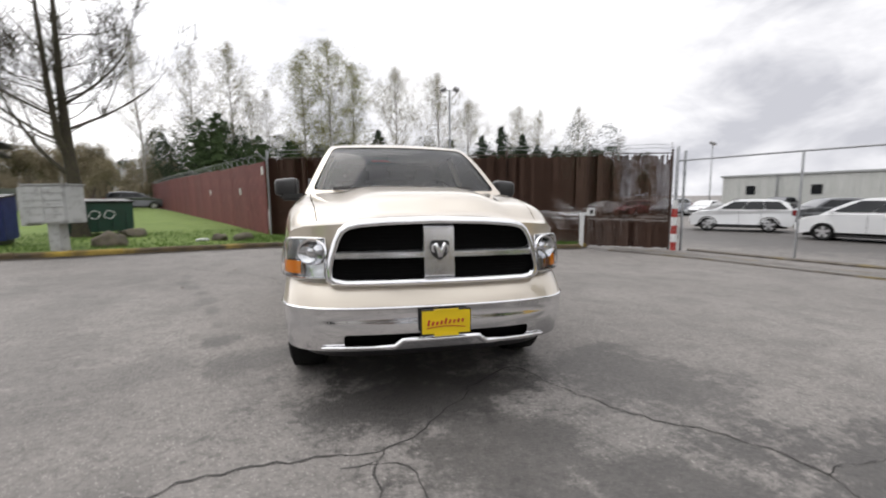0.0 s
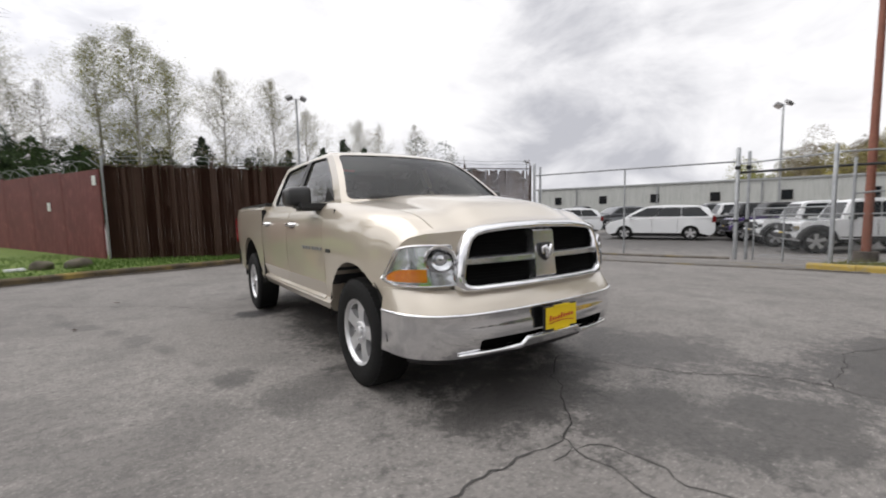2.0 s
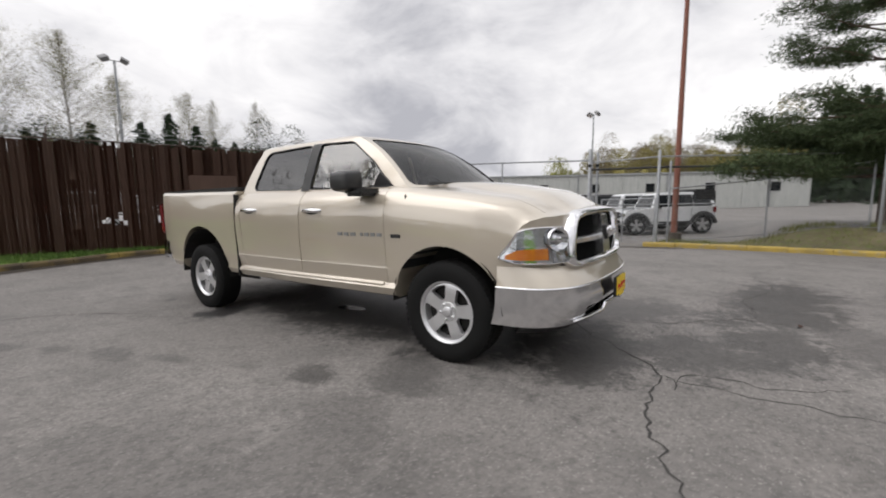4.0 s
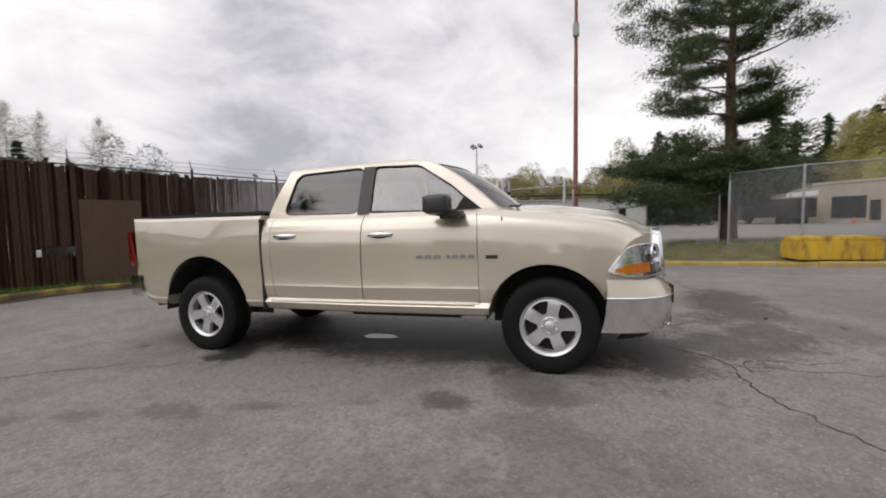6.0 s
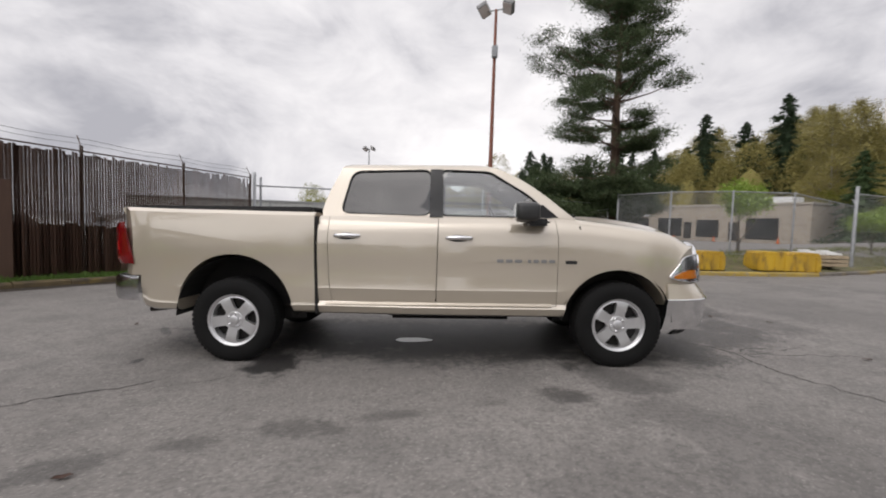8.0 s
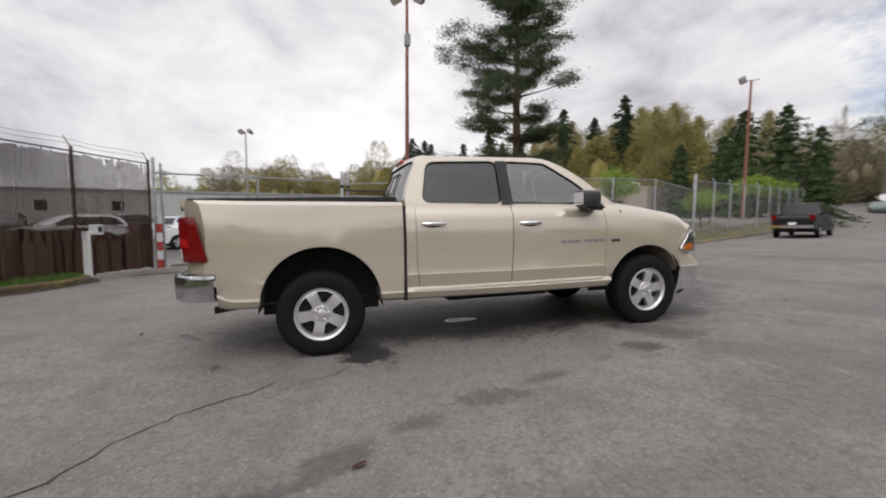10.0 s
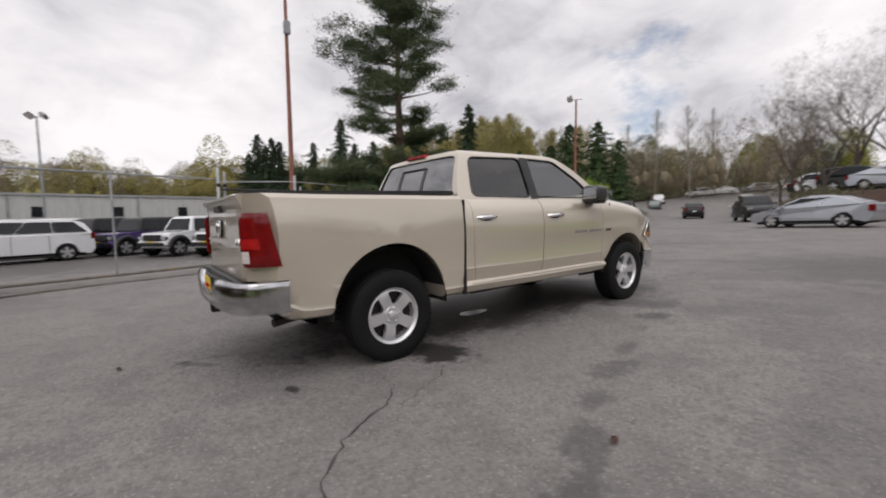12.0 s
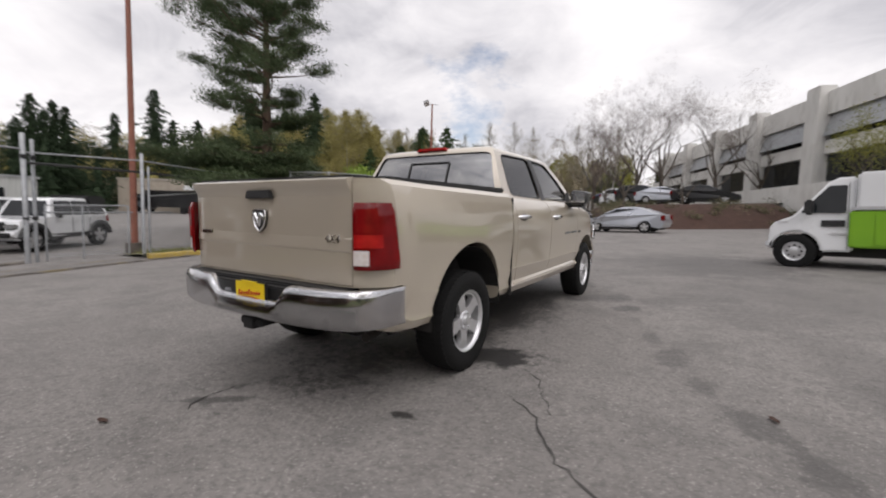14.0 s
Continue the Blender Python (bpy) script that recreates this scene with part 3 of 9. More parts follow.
def shell(keys, ys, rise=None, warp=None, cols=24):
    """A closed solid along y, with its ends gridded, so that they can bend."""
    bm = bmesh.new()
    rows = (len(keys[0]) - 1) // 2

    def section(y):
        v = curve_at(keys, y)
        xs, zs = v[:rows], v[rows:]
        return [[(xs[i] * f, y, zs[i] + (rise(f, y) if rise else 0) * ((zs[i] - zs[0]) / (zs[-1] - zs[0])) ** 4) for f in [2 * c / cols - 1 for c in range(cols + 1)]] for i in range(rows)]

    def put(p):
        return bm.verts.new(warp(*p) if warp else p)

    rings, first, last = [], None, None
    for n, y in enumerate(ys):
        s = section(y)
        if n in (0, len(ys) - 1):
            g = [[put(p) for p in row] for row in s]
            if n == 0:
                first = g
            else:
                last = g
            ring = g[0] + [g[i][cols] for i in range(1, rows - 1)] + g[-1][::-1] + [g[i][0] for i in range(rows - 2, 0, -1)]
        else:
            ring = [put(p) for p in s[0]] + [put(s[i][cols]) for i in range(1, rows - 1)] + [put(p) for p in s[-1][::-1]] + [put(s[i][0]) for i in range(rows - 2, 0, -1)]
        rings.append(ring)
    for a, b in zip(rings, rings[1:]):
        k = len(a)
        for i in range(k):
            bm.faces.new((a[i], a[(i + 1) % k], b[(i + 1) % k], b[i]))
    for g, flip in ((first, True), (last, False)):
        for i in range(rows - 1):
            for c in range(cols):
                q = (g[i][c], g[i][c + 1], g[i + 1][c + 1], g[i + 1][c])
                bm.faces.new(q[::-1] if flip else q)
    bmesh.ops.recalc_face_normals(bm, faces=bm.faces)
    return bm


def front_warp(x, y, z):
    w = min(1.0, max(0.0, (-0.12 - y) / 0.81)) ** 1.6
    return (x, y + (nose_y(x) - nose_y(0) + 0.075) * w * 0.98, z)


def rear_warp(x, y, z):
    w = smoothstep(4.1, 4.69, y)
    c = 0.21 * (max(0.0, abs(x) - 0.72) / 0.27) ** 2.2
    return (x, y - c * w, z)


def arch(cy, r, top, sgn):
    """A wheel opening: round above, drawn straight down below."""
    pts = [(cy + r * math.cos(a) * 1.02, top - r + r * math.sin(a)) for a in [math.pi * k / 26 for k in range(27)]]
    pts = [(cy + r * 1.06, 0.2), *pts, (cy - r * 1.06, 0.2)]
    return prism(pts, "x", sgn * 0.58, sgn * 1.2)


FRONT_AXLE, REAR_AXLE = 0.0, 3.57
FDOOR = [(0.575, 0.565), (0.575, 1.2), (0.60, 1.5), (1.655, 1.5), (1.66, 1.2), (1.675, 0.565)]
RDOOR = [(1.685, 0.565), (1.67, 1.2), (1.665, 1.5), (2.672, 1.5), (2.672, 1.2), (2.668, 0.9), (2.66, 0.72), (2.635, 0.565)]


def grown(outline, d):
    cx, cy = sum(p[0] for p in outline) / len(outline), sum(p[1] for p in outline) / len(outline)
    return [(x + math.copysign(d, x - cx), y + (math.copysign(d, y - cy) if y < 1.45 else 0)) for x, y in outline]


def cab_solid():
    ys = [-0.93, -0.88, -0.8, -0.7, -0.6, -0.5, -0.4, -0.3, -0.2, -0.1, 0.0, 0.1, 0.2, 0.3, 0.4, 0.5, 0.6, 0.62, 0.64, 1.0, 1.4, 1.8, 2.2, 2.6, 2.77]
    return shell(CAB_KEYS, ys, hood_rise, front_warp)


def both(half):
    return half + [(-x, z) for x, z in half[::-1] if abs(x) > 1e-6]


G_OUT = both([(0, 0.752), (0.3, 0.752), (0.58, 0.753), (0.655, 0.762), (0.69, 0.79), (0.692, 0.845), (0.672, 0.94), (0.64, 1.04), (0.61, 1.10), (0.565, 1.135), (0.49, 1.155), (0.3, 1.17), (0, 1.178)])
G_IN = both([(0, 0.80), (0.3, 0.80), (0.565, 0.80), (0.612, 0.806), (0.634, 0.825), (0.634, 0.865), (0.617, 0.945), (0.588, 1.03), (0.566, 1.067), (0.535, 1.088), (0.475, 1.10), (0.3, 1.113), (0, 1.12)])


GH = [  # z, half width, front at the corner, rear
    (1.345, 0.893, 0.38, 2.765), (1.38, 0.884, 0.415, 2.80), (1.43, 0.862, 0.475, 2.805), (1.50, 0.835, 0.555, 2.79), (1.58, 0.804, 0.65, 2.765), (1.66, 0.773, 0.755, 2.735),
    (1.74, 0.740, 0.875, 2.70), (1.80, 0.713, 0.985, 2.672), (1.845, 0.692, 1.085, 2.662), (1.872, 0.668, 1.17, 2.64), (1.892, 0.625, 1.29, 2.59), (1.905, 0.54, 1.44, 2.47), (1.915, 0.40, 1.60, 2.3),
]


def gh_front(z, x, inset=0.0):
    _, w, f, _ = (z, *curve_at(GH, z))
    return f - 0.16 * (1 - min(1, abs(x) / w) ** 2) + inset


def build_body():
    cuts = [arch(0.02, 0.475, 0.905, s) for s in (-1, 1)]
    cuts.append(prism([(x * 0.975, 0.96 + (z - 0.96) * 0.95) for x, z in G_OUT], "y", -1.3, -0.74))
    for s in (-1, 1):
        for o in (FDOOR, RDOOR):
            cuts.append(prism(grown(o, 0.0045), "x", s * 0.84, s * 1.2))
    # the line between hood and wings
    for s in (-1, 1):
        cuts.append(prism([(s * 0.735, -0.70), (s * 0.80, -0.2), (s * 0.835, 0.25), (s * 0.845, 0.60), (s * 0.851, 0.60), (s * 0.841, 0.25), (s * 0.806, -0.2), (s * 0.741, -0.70)], "z", 1.02, 1.6))
    # the cabin, hollowed out behind the windscreen's foot
    foot = [(x, gh_front(1.39, x) + 0.065) for x in np.linspace(-0.80, 0.80, 13)]
    cuts.append(prism(foot + [(0.80, 2.66), (-0.80, 2.66)], "z", 0.70, 1.7))
    b = boolean(cab_solid(), cuts)
    for f in b.faces:
        c = f.calc_center_median()
        if abs(c.x) < 0.803 and 0.25 < c.y < 2.665 and 0.69 < c.z < 1.36:
            f.material_index = 1
    part("body", b, [PAINT, LINER], truck, smooth=28)
    for s in (-1, 1):
        for o, nm in ((FDOOR, "front_door"), (RDOOR, "rear_door")):
            d = boolean(cab_solid(), [prism(o, "x", s * 0.845, s * 1.2)], "INTERSECT")
            ob = part(nm, d, PAINT, truck, smooth=28)
            # handle: a chrome strap over a dark hollow
            y0 = 1.35 if o is FDOOR else 2.38
            part("handle_recess", disc_dish(s, y0 + 0.125, 1.178 + 0.012 * (o is RDOOR)), BLACK, ob)
            h = bmesh.new()
            z = 1.182 + 0.012 * (o is RDOOR)
            add_tube(h, [(s * 0.975, y0, z), (s * 1.012, y0 + 0.025, z), (s * 1.018, y0 + 0.12, z + 0.003), (s * 1.012, y0 + 0.215, z), (s * 0.975, y0 + 0.24, z)], [0.016, 0.02, 0.021, 0.02, 0.016], 10)
            part("door_handle", h, CHROME, ob, "chrome door handle", smooth=50)


def disc_dish(s, y, z):
    bm = bmesh.new()
    bmesh.ops.create_uvsphere(bm, u_segments=16, v_segments=8, radius=1.0, matrix=Matrix.Translation((s * 0.992, y, z)) @ Matrix.Diagonal((0.009, 0.10, 0.032, 1)))
    return bm


build_body()


def build_bed():
    ys = [2.80, 3.0, 3.3, 3.57, 3.9, 4.1, 4.2, 4.3, 4.4, 4.48, 4.55, 4.61, 4.65, 4.68, 4.69]
    gate = lambda g: prism([(-0.80 - g, 0.82 - g), (-0.80 - g, 1.6), (0.80 + g, 1.6), (0.80 + g, 0.82 - g)], "y", 4.60 - g, 5.0)
    b = boolean(shell(BED_KEYS, ys, None, rear_warp), [arch(3.555, 0.525, 1.015, -1), arch(3.555, 0.525, 1.015, 1), gate(0.005), box(-1.3, 1.3, 4.425, 5.2, 0.3, 0.808)])
    part("bed", b, PAINT, truck, "cargo bed side walls", smooth=28)
    t = boolean(shell(BED_KEYS, ys, None, rear_warp), [gate(0)], "INTERSECT")
    ob = part("tailgate", t, PAINT, truck, smooth=28)
    # the rolled top edge and the long crease of the tailgate
    def moulding(profile):
        bm = bmesh.new()
        rows = [[bm.verts.new(rear_warp(x, y, z)) for y, z in profile] for x in np.linspace(-0.799, 0.799, 25)]
        for a, b in zip(rows, rows[1:]):
            for k in range(len(profile) - 1):
                bm.faces.new((a[k], b[k], b[k + 1], a[k + 1]))
        bm.faces.new(rows[0])
        bm.faces.new(rows[-1][::-1])
        bmesh.ops.recalc_face_normals(bm, faces=bm.faces)
        return bm

    part("tailgate_lip", moulding([(4.62, 1.441), (4.68, 1.4435), (4.712, 1.442), (4.728, 1.432), (4.726, 1.415), (4.708, 1.388), (4.694, 1.360), (4.688, 1.325), (4.62, 1.32)]), PAINT, ob, smooth=40)
    part("tailgate_crease", moulding([(4.68, 1.10), (4.6905, 1.09), (4.695, 1.032), (4.695, 1.024), (4.691, 1.012), (4.68, 1.0)]), PAINT, ob, smooth=40)
    part("tailgate_handle", prism([(-0.14, 1.325), (-0.12, 1.378), (0.12, 1.378), (0.14, 1.325)], "y", 4.69, 4.722, 0.006), BLACK, ob, "black tailgate handle")
    shield = [(0, 1.105), (0.05, 1.145), (0.068, 1.20), (0.062, 1.25), (0.03, 1.258), (0, 1.252), (-0.03, 1.258), (-0.062, 1.25), (-0.068, 1.20), (-0.05, 1.145)]
    em = part("emblem", prism(shield, "y", 4.69, 4.708, 0.005), BLACK, ob, "chrome shield emblem")
    ring = bmesh.new()
    add_tube(ring, [(x * 0.95, 4.711, (z - 1.19) * 0.95 + 1.19) for x, z in shield + shield[:1]], 0.007, 6)
    part("emblem_rim", ring, CHROME, em, smooth=60)
    for sx in (-1, 1):
        hb = bmesh.new()
        add_tube(hb, [(sx * 0.006, 4.714, 1.145), (sx * 0.016, 4.716, 1.19), (sx * 0.03, 4.716, 1.225), (sx * 0.046, 4.714, 1.21), (sx * 0.042, 4.712, 1.18)], [0.012, 0.016, 0.013, 0.009, 0.004], 8)
        part("emblem_relief", hb, CHROME, em, smooth=60)
    # soft black cover over the bed
    c = bmesh.new()
    add_box(c, -0.80, 0.80, 2.84, 4.66, 1.432, 1.460, 0.01)
    cover = part("bed_cover", c, BLACK, truck, "black bed cover")
    for s in (-1, 1):
        part("cover_rail", box(s * 0.86 - 0.06, s * 0.86 + 0.055, 2.84, 4.50, 1.415, 1.458, 0.012), BLACK, cover)
        part("gap_seal", box(s * 0.955 - 0.03, s * 0.955 + 0.022, 2.772, 2.798, 0.47, 1.37), DARK, truck)
        # dark floor of each wheel house
        for cy, r in ((0.02, 0.50), (3.555, 0.55)):
            wl = bmesh.new()
            pts = [(cy + r * math.cos(a), 0.43 + r * math.sin(a)) for a in [math.pi * k / 18 for k in range(19)]]
            for (y0, z0), (y1, z1) in zip(pts, pts[1:]):
                q = [wl.verts.new(p) for p in ((s * 0.60, y0, z0), (s * 0.972, y0, z0), (s * 0.972, y1, z1), (s * 0.60, y1, z1))]
                wl.faces.new(q)
            add_box(wl, s * 0.60 - 0.01, s * 0.60 + 0.01, cy - r, cy + r, 0.35, 1.0)
            part("wheel_house", wl, DARK, truck)
    pan = bmesh.new()
    add_box(pan, -0.62, 0.62, -0.7, 4.45, 0.42, 0.62, 0.03)
    add_box(pan, -0.89, 0.89, 0.56, 2.98, 0.46, 0.60, 0.02)
    add_box(pan, -0.89, 0.89, 4.12, 4.42, 0.52, 0.66, 0.02)
    part("underbody", pan, DARK, truck)
    fr = bmesh.new()
    for s in (-1, 1):
        add_box(fr, s * 0.42 - 0.05, s * 0.42 + 0.05, -0.6, 4.3, 0.40, 0.52, 0.01)
    add_tube(fr, [(-0.80, 0, 0.39), (0.80, 0, 0.39)], 0.05, 10)
    add_tube(fr, [(-0.80, 3.57, 0.39), (-0.15, 3.57, 0.39), (0, 3.57, 0.39), (0.15, 3.57, 0.39), (0.80, 3.57, 0.39)], [0.055, 0.06, 0.14, 0.06, 0.055], 12)
    add_box(fr, -0.35, 0.35, 0.9, 2.2, 0.30, 0.45, 0.03)
    part("chassis", fr, DARK, truck, "dark chassis frame with axles")
    ex = bmesh.new()
    add_tube(ex, [(-0.55, 2.6, 0.45), (-0.60, 3.2, 0.48), (-0.66, 4.0, 0.47), (-0.70, 4.30, 0.47), (-0.74, 4.50, 0.455)], [0.03, 0.03, 0.03, 0.03, 0.033], 12)
    part("exhaust_pipe", ex, surf("burnt_steel", (0.04, 0.036, 0.033), (0.025, 0.022, 0.02), 9.0, 0.5, 0.7), truck, "dark exhaust tail pipe", smooth=50)


build_bed()

# ---- greenhouse ----
def greenhouse(inset=0.0, z0=1.345, z1=1.93):
    bm = bmesh.new()
    zs = [k[0] for k in GH]
    if inset:
        zs = [1.30] + [z for z in zs if 1.36 < z < 1.88] + [1.885]
    rings = []
    nf, ns = 14, 10
    for z in zs:
        w, f, r = curve_at(GH, z)
        w, f, r = w - inset, f + inset * 1.2, r - inset
        pts = []
        for k in range(nf + 1):
            x = -w + 2 * w * k / nf
            pts.append((x, f - 0.16 * (1 - (abs(x) / w) ** 2), z))
        for k in range(1, ns):
            pts.append((w, f + (r - 0.05 - f) * k / ns, z))
        for k in range(nf + 1):
            x = w - 2 * w * k / nf
            pts.append((x * (1 - 0.0), r - 0.05 * (abs(x) / w) ** 4, z))
        for k in range(1, ns):
            pts.append((-w, r - 0.05 + (f - r + 0.05) * k / ns, z))
        rings.append([bm.verts.new(p) for p in pts])
    for a, b in zip(rings, rings[1:]):
        k = len(a)
        for i in range(k):
            bm.faces.new((a[i], a[(i + 1) % k], b[(i + 1) % k], b[i]))
    bm.faces.new(rings[0][::-1])
    # roof crown: one point over the last ring
    if inset:
        bm.faces.new(rings[-1])
    else:
        top = bm.verts.new((0, 1.9, 1.921))
        k = len(rings[-1])
        for i in range(k):
            bm.faces.new((rings[-1][i], rings[-1][(i + 1) % k], top))
    bmesh.ops.recalc_face_normals(bm, faces=bm.faces)
    return bm


def rounded(pts, r, n=4):
    """An outline with its corners rounded."""
    out = []
    for i, p in enumerate(pts):
        p, a, b = Vector(p), Vector(pts[i - 1]), Vector(pts[(i + 1) % len(pts)])
        d0, d1 = (a - p), (b - p)
        k = min(r, d0.length * 0.45, d1.length * 0.45)
        q0, q1 = p + d0.normalized() * k, p + d1.normalized() * k
        for j in range(n + 1):
            t = j / n
            out.append(tuple((1 - t) ** 2 * q0 + 2 * t * (1 - t) * p + t * t * q1))
    return out


REAR_WIN = rounded([(2.585, 1.405), (2.50, 1.815), (1.735, 1.835), (1.735, 1.385)], 0.09)
FRONT_WIN = rounded([(1.635, 1.385), (1.635, 1.835), (1.175, 1.818), (0.835, 1.60), (0.575, 1.375)], 0.05)
SHIELD = rounded([(-0.835, 1.38), (-0.655, 1.83), (0.655, 1.83), (0.835, 1.38)], 0.06)
BACK_WIN = rounded([(-0.80, 1.42), (-0.675, 1.828), (0.675, 1.828), (0.80, 1.42)], 0.06)


def face_out(bm, centre):
    """Turns every face of an open skin away from a point inside."""
    bm.normal_update()
    for f in bm.faces:
        if f.normal.dot(f.calc_center_median() - centre) < 0:
            f.normal_flip()


def build_greenhouse():
    side = lambda o: prism(o, "x", -1.3, 1.3)
    g = boolean(greenhouse(), [greenhouse(0.045), side(REAR_WIN), side(FRONT_WIN), prism(SHIELD, "y", -0.6, 1.22), prism(BACK_WIN, "y", 2.45, 3.2)])
    g.normal_update()
    for f in g.faces:
        if f.normal.dot(f.calc_center_median() - Vector((0, 1.65, 1.55))) < -0.02:
            f.material_index = 1
    part("cab_roof", g, [PAINT, LINER], truck, "roof and pillars", smooth=32)

    def flat_pane(outline, s, name, mat):
        """A side pane: strips from edge to edge at a row of heights, on the cab's own slope."""
        bm = bmesh.new()
        z0, z1 = min(p[1] for p in outline) + 0.001, max(p[1] for p in outline) - 0.001
        rows = []
        for k in range(17):
            z = z0 + (z1 - z0) * k / 16
            ys = [a[0] + (b[0] - a[0]) * (z - a[1]) / (b[1] - a[1]) for a, b in zip(outline, outline[1:] + outline[:1]) if (a[1] - z) * (b[1] - z) <= 0 and abs(b[1] - a[1]) > 1e-9]
            rows.append([bm.verts.new((s * (curve_at(GH, z)[0] - 0.014), min(ys) + (max(ys) - min(ys)) * c / 4, z)) for c in range(5)])
        for a, b in zip(rows, rows[1:]):
            for c in range(4):
                bm.faces.new((a[c], a[c + 1], b[c + 1], b[c]))
        face_out(bm, Vector((0, 1.6, 1.5)))
        ob = part(name, bm, mat, truck, smooth=60)
        ob.visible_shadow = False
        return ob

    for s in (-1, 1):
        flat_pane(REAR_WIN, s, "rear_side_window", TINT)
        flat_pane(FRONT_WIN, s, "front_side_window", CLEAR)
        bp = bmesh.new()
        strip = [[bp.verts.new((s * (curve_at(GH, z)[0] + 0.005), y, z)) for y in (1.622, 1.748)] for z in np.linspace(1.372, 1.842, 14)]
        for a, b in zip(strip, strip[1:]):
            bp.faces.new((a[0], a[1], b[1], b[0]))
        bmesh.ops.solidify(bp, geom=list(bp.faces), thickness=0.006)
        part("b_pillar_cover", bp, PILLAR, truck, "satin dark grey pillar cover")
        for o in (REAR_WIN, FRONT_WIN):
            sl = bmesh.new()
            ln = [(s * (curve_at(GH, z)[0] - 0.004), y, z) for y, z in o]
            add_tube(sl, ln + ln[:1], 0.008, 6, cap=False)
            part("window_seal", sl, BLACK, truck)
        # quarter cover ahead of the door pane, where the mirror stands
        q = prism([(0.53, 1.37), (0.56, 1.385), (0.70, 1.50), (0.78, 1.385), (0.78, 1.37)], "x", s * 0.862, s * 0.885)
        part("mirror_base", q, BLACK, truck)

    def curved_pane(outline, yfun, name, mat, inset):
        zs = sorted({round(z, 4) for _, z in outline})
        bm = bmesh.new()
        rows = []
        for k in range(11):
            z = zs[0] + (zs[-1] - zs[0]) * k / 10
            xs = []
            for (x0, z0), (x1, z1) in zip(outline, outline[1:] + outline[:1]):
                if (z0 - z) * (z1 - z) <= 0 and abs(z1 - z0) > 1e-9:
                    xs.append(x0 + (x1 - x0) * (z - z0) / (z1 - z0))
            w = max(xs) if xs else max(abs(x) for x, zz in outline if abs(zz - z) < 1e-3)
            rows.append([bm.verts.new((w * (2 * c / 16 - 1), yfun(z, w * (2 * c / 16 - 1)) + inset, z)) for c in range(17)])
        for a, b in zip(rows, rows[1:]):
            for c in range(16):
                bm.faces.new((a[c], a[c + 1], b[c + 1], b[c]))
        face_out(bm, Vector((0, 1.6, 1.5)))
        ob = part(name, bm, mat, truck, smooth=60)
        ob.visible_shadow = False
        return ob

    curved_pane(SHIELD, gh_front, "windscreen", pane_material("windscreen_pane", (0.58, 0.62, 0.62), 0.95, 0.01, 1.5), 0.02)
    curved_pane(BACK_WIN, lambda z, x: curve_at(GH, z)[2] - 0.05 * (abs(x) / curve_at(GH, z)[0]) ** 4, "rear_window", pane_material("rear_pane", (0.16, 0.165, 0.17), 0.8, 0.01, 4.2), -0.02)
    # sliding centre frame of the rear window
    sf = bmesh.new()
    for x in (-0.24, 0.24):
        add_tube(sf, [(x, curve_at(GH, z)[2] - 0.008, z) for z in (1.45, 1.55, 1.65, 1.74)], 0.007, 6)
    add_tube(sf, [(-0.24, curve_at(GH, 1.74)[2] - 0.008, 1.74), (0.24, curve_at(GH, 1.74)[2] - 0.008, 1.74)], 0.007, 6)
    part("sliding_frame", sf, BLACK, truck)
    bl = prism([(-0.19, 1.862), (-0.17, 1.897), (0.17, 1.897), (0.19, 1.862)], "y", 2.56, 2.675, 0.01)
    part("high_brake_light", bl, BRIGHTRED, truck, "red high brake light")
    # cabin: dash, seats and wheel
    edge = [(x, gh_front(1.39, x) + 0.069) for x in np.linspace(-0.79, 0.79, 13)]
    part("dashboard", prism(edge + [(0.79, 0.84), (0.3, 0.92), (-0.3, 0.92), (-0.79, 0.84)], "z", 1.05, 1.352), DASH, truck, "dark grey dashboard")
    part("cabin_floor", box(-0.795, 0.795, 0.85, 2.655, 0.702, 0.73), LINER, truck)
    for s in (-1, 1):
        fs = bmesh.new()
        add_box(fs, s * 0.40 - 0.24, s * 0.40 + 0.24, 1.62, 1.76, 0.75, 1.52, 0.05)
        add_box(fs, s * 0.40 - 0.13, s * 0.40 + 0.13, 1.66, 1.76, 1.52, 1.70, 0.04)
        part("front_seat", fs, SEAT, truck, "grey cloth seat with headrest", smooth=40)
    rs = bmesh.new()
    add_box(rs, -0.70, 0.70, 2.50, 2.64, 0.75, 1.50, 0.05)
    for x in (-0.42, 0.42):
        add_box(rs, x - 0.12, x + 0.12, 2.52, 2.62, 1.50, 1.62, 0.04)
    part("rear_bench", rs, SEAT, truck, smooth=40)
    sw = bmesh.new()
    n = 28
    add_tube(sw, [(0.40 + 0.19 * math.cos(k * math.tau / n), 1.0 + 0.08 * math.sin(k * math.tau / n), 1.36 + 0.17 * math.sin(k * math.tau / n)) for k in range(n + 1)], 0.016, 8, cap=False)
    add_box(sw, 0.33, 0.47, 0.98, 1.02, 1.31, 1.41, 0.02)
    part("steering_wheel", sw, BLACK, truck, smooth=60)
    rv = box(-0.12, 0.12, 0.98, 1.01, 1.70, 1.77, 0.012)
    part("inner_mirror", rv, BLACK, truck)
    # wipers resting at the foot of the windscreen
    for x0, x1 in ((-0.66, -0.12), (0.02, 0.58)):
        wv = bmesh.new()
        add_tube(wv, [(x, gh_front(1.395, x) - 0.02, 1.398 + 0.012 * math.sin(3 * (x - x0))) for x in np.linspace(x0, x1, 8)], 0.011, 6)
        part("wiper", wv, BLACK, truck)


build_greenhouse()


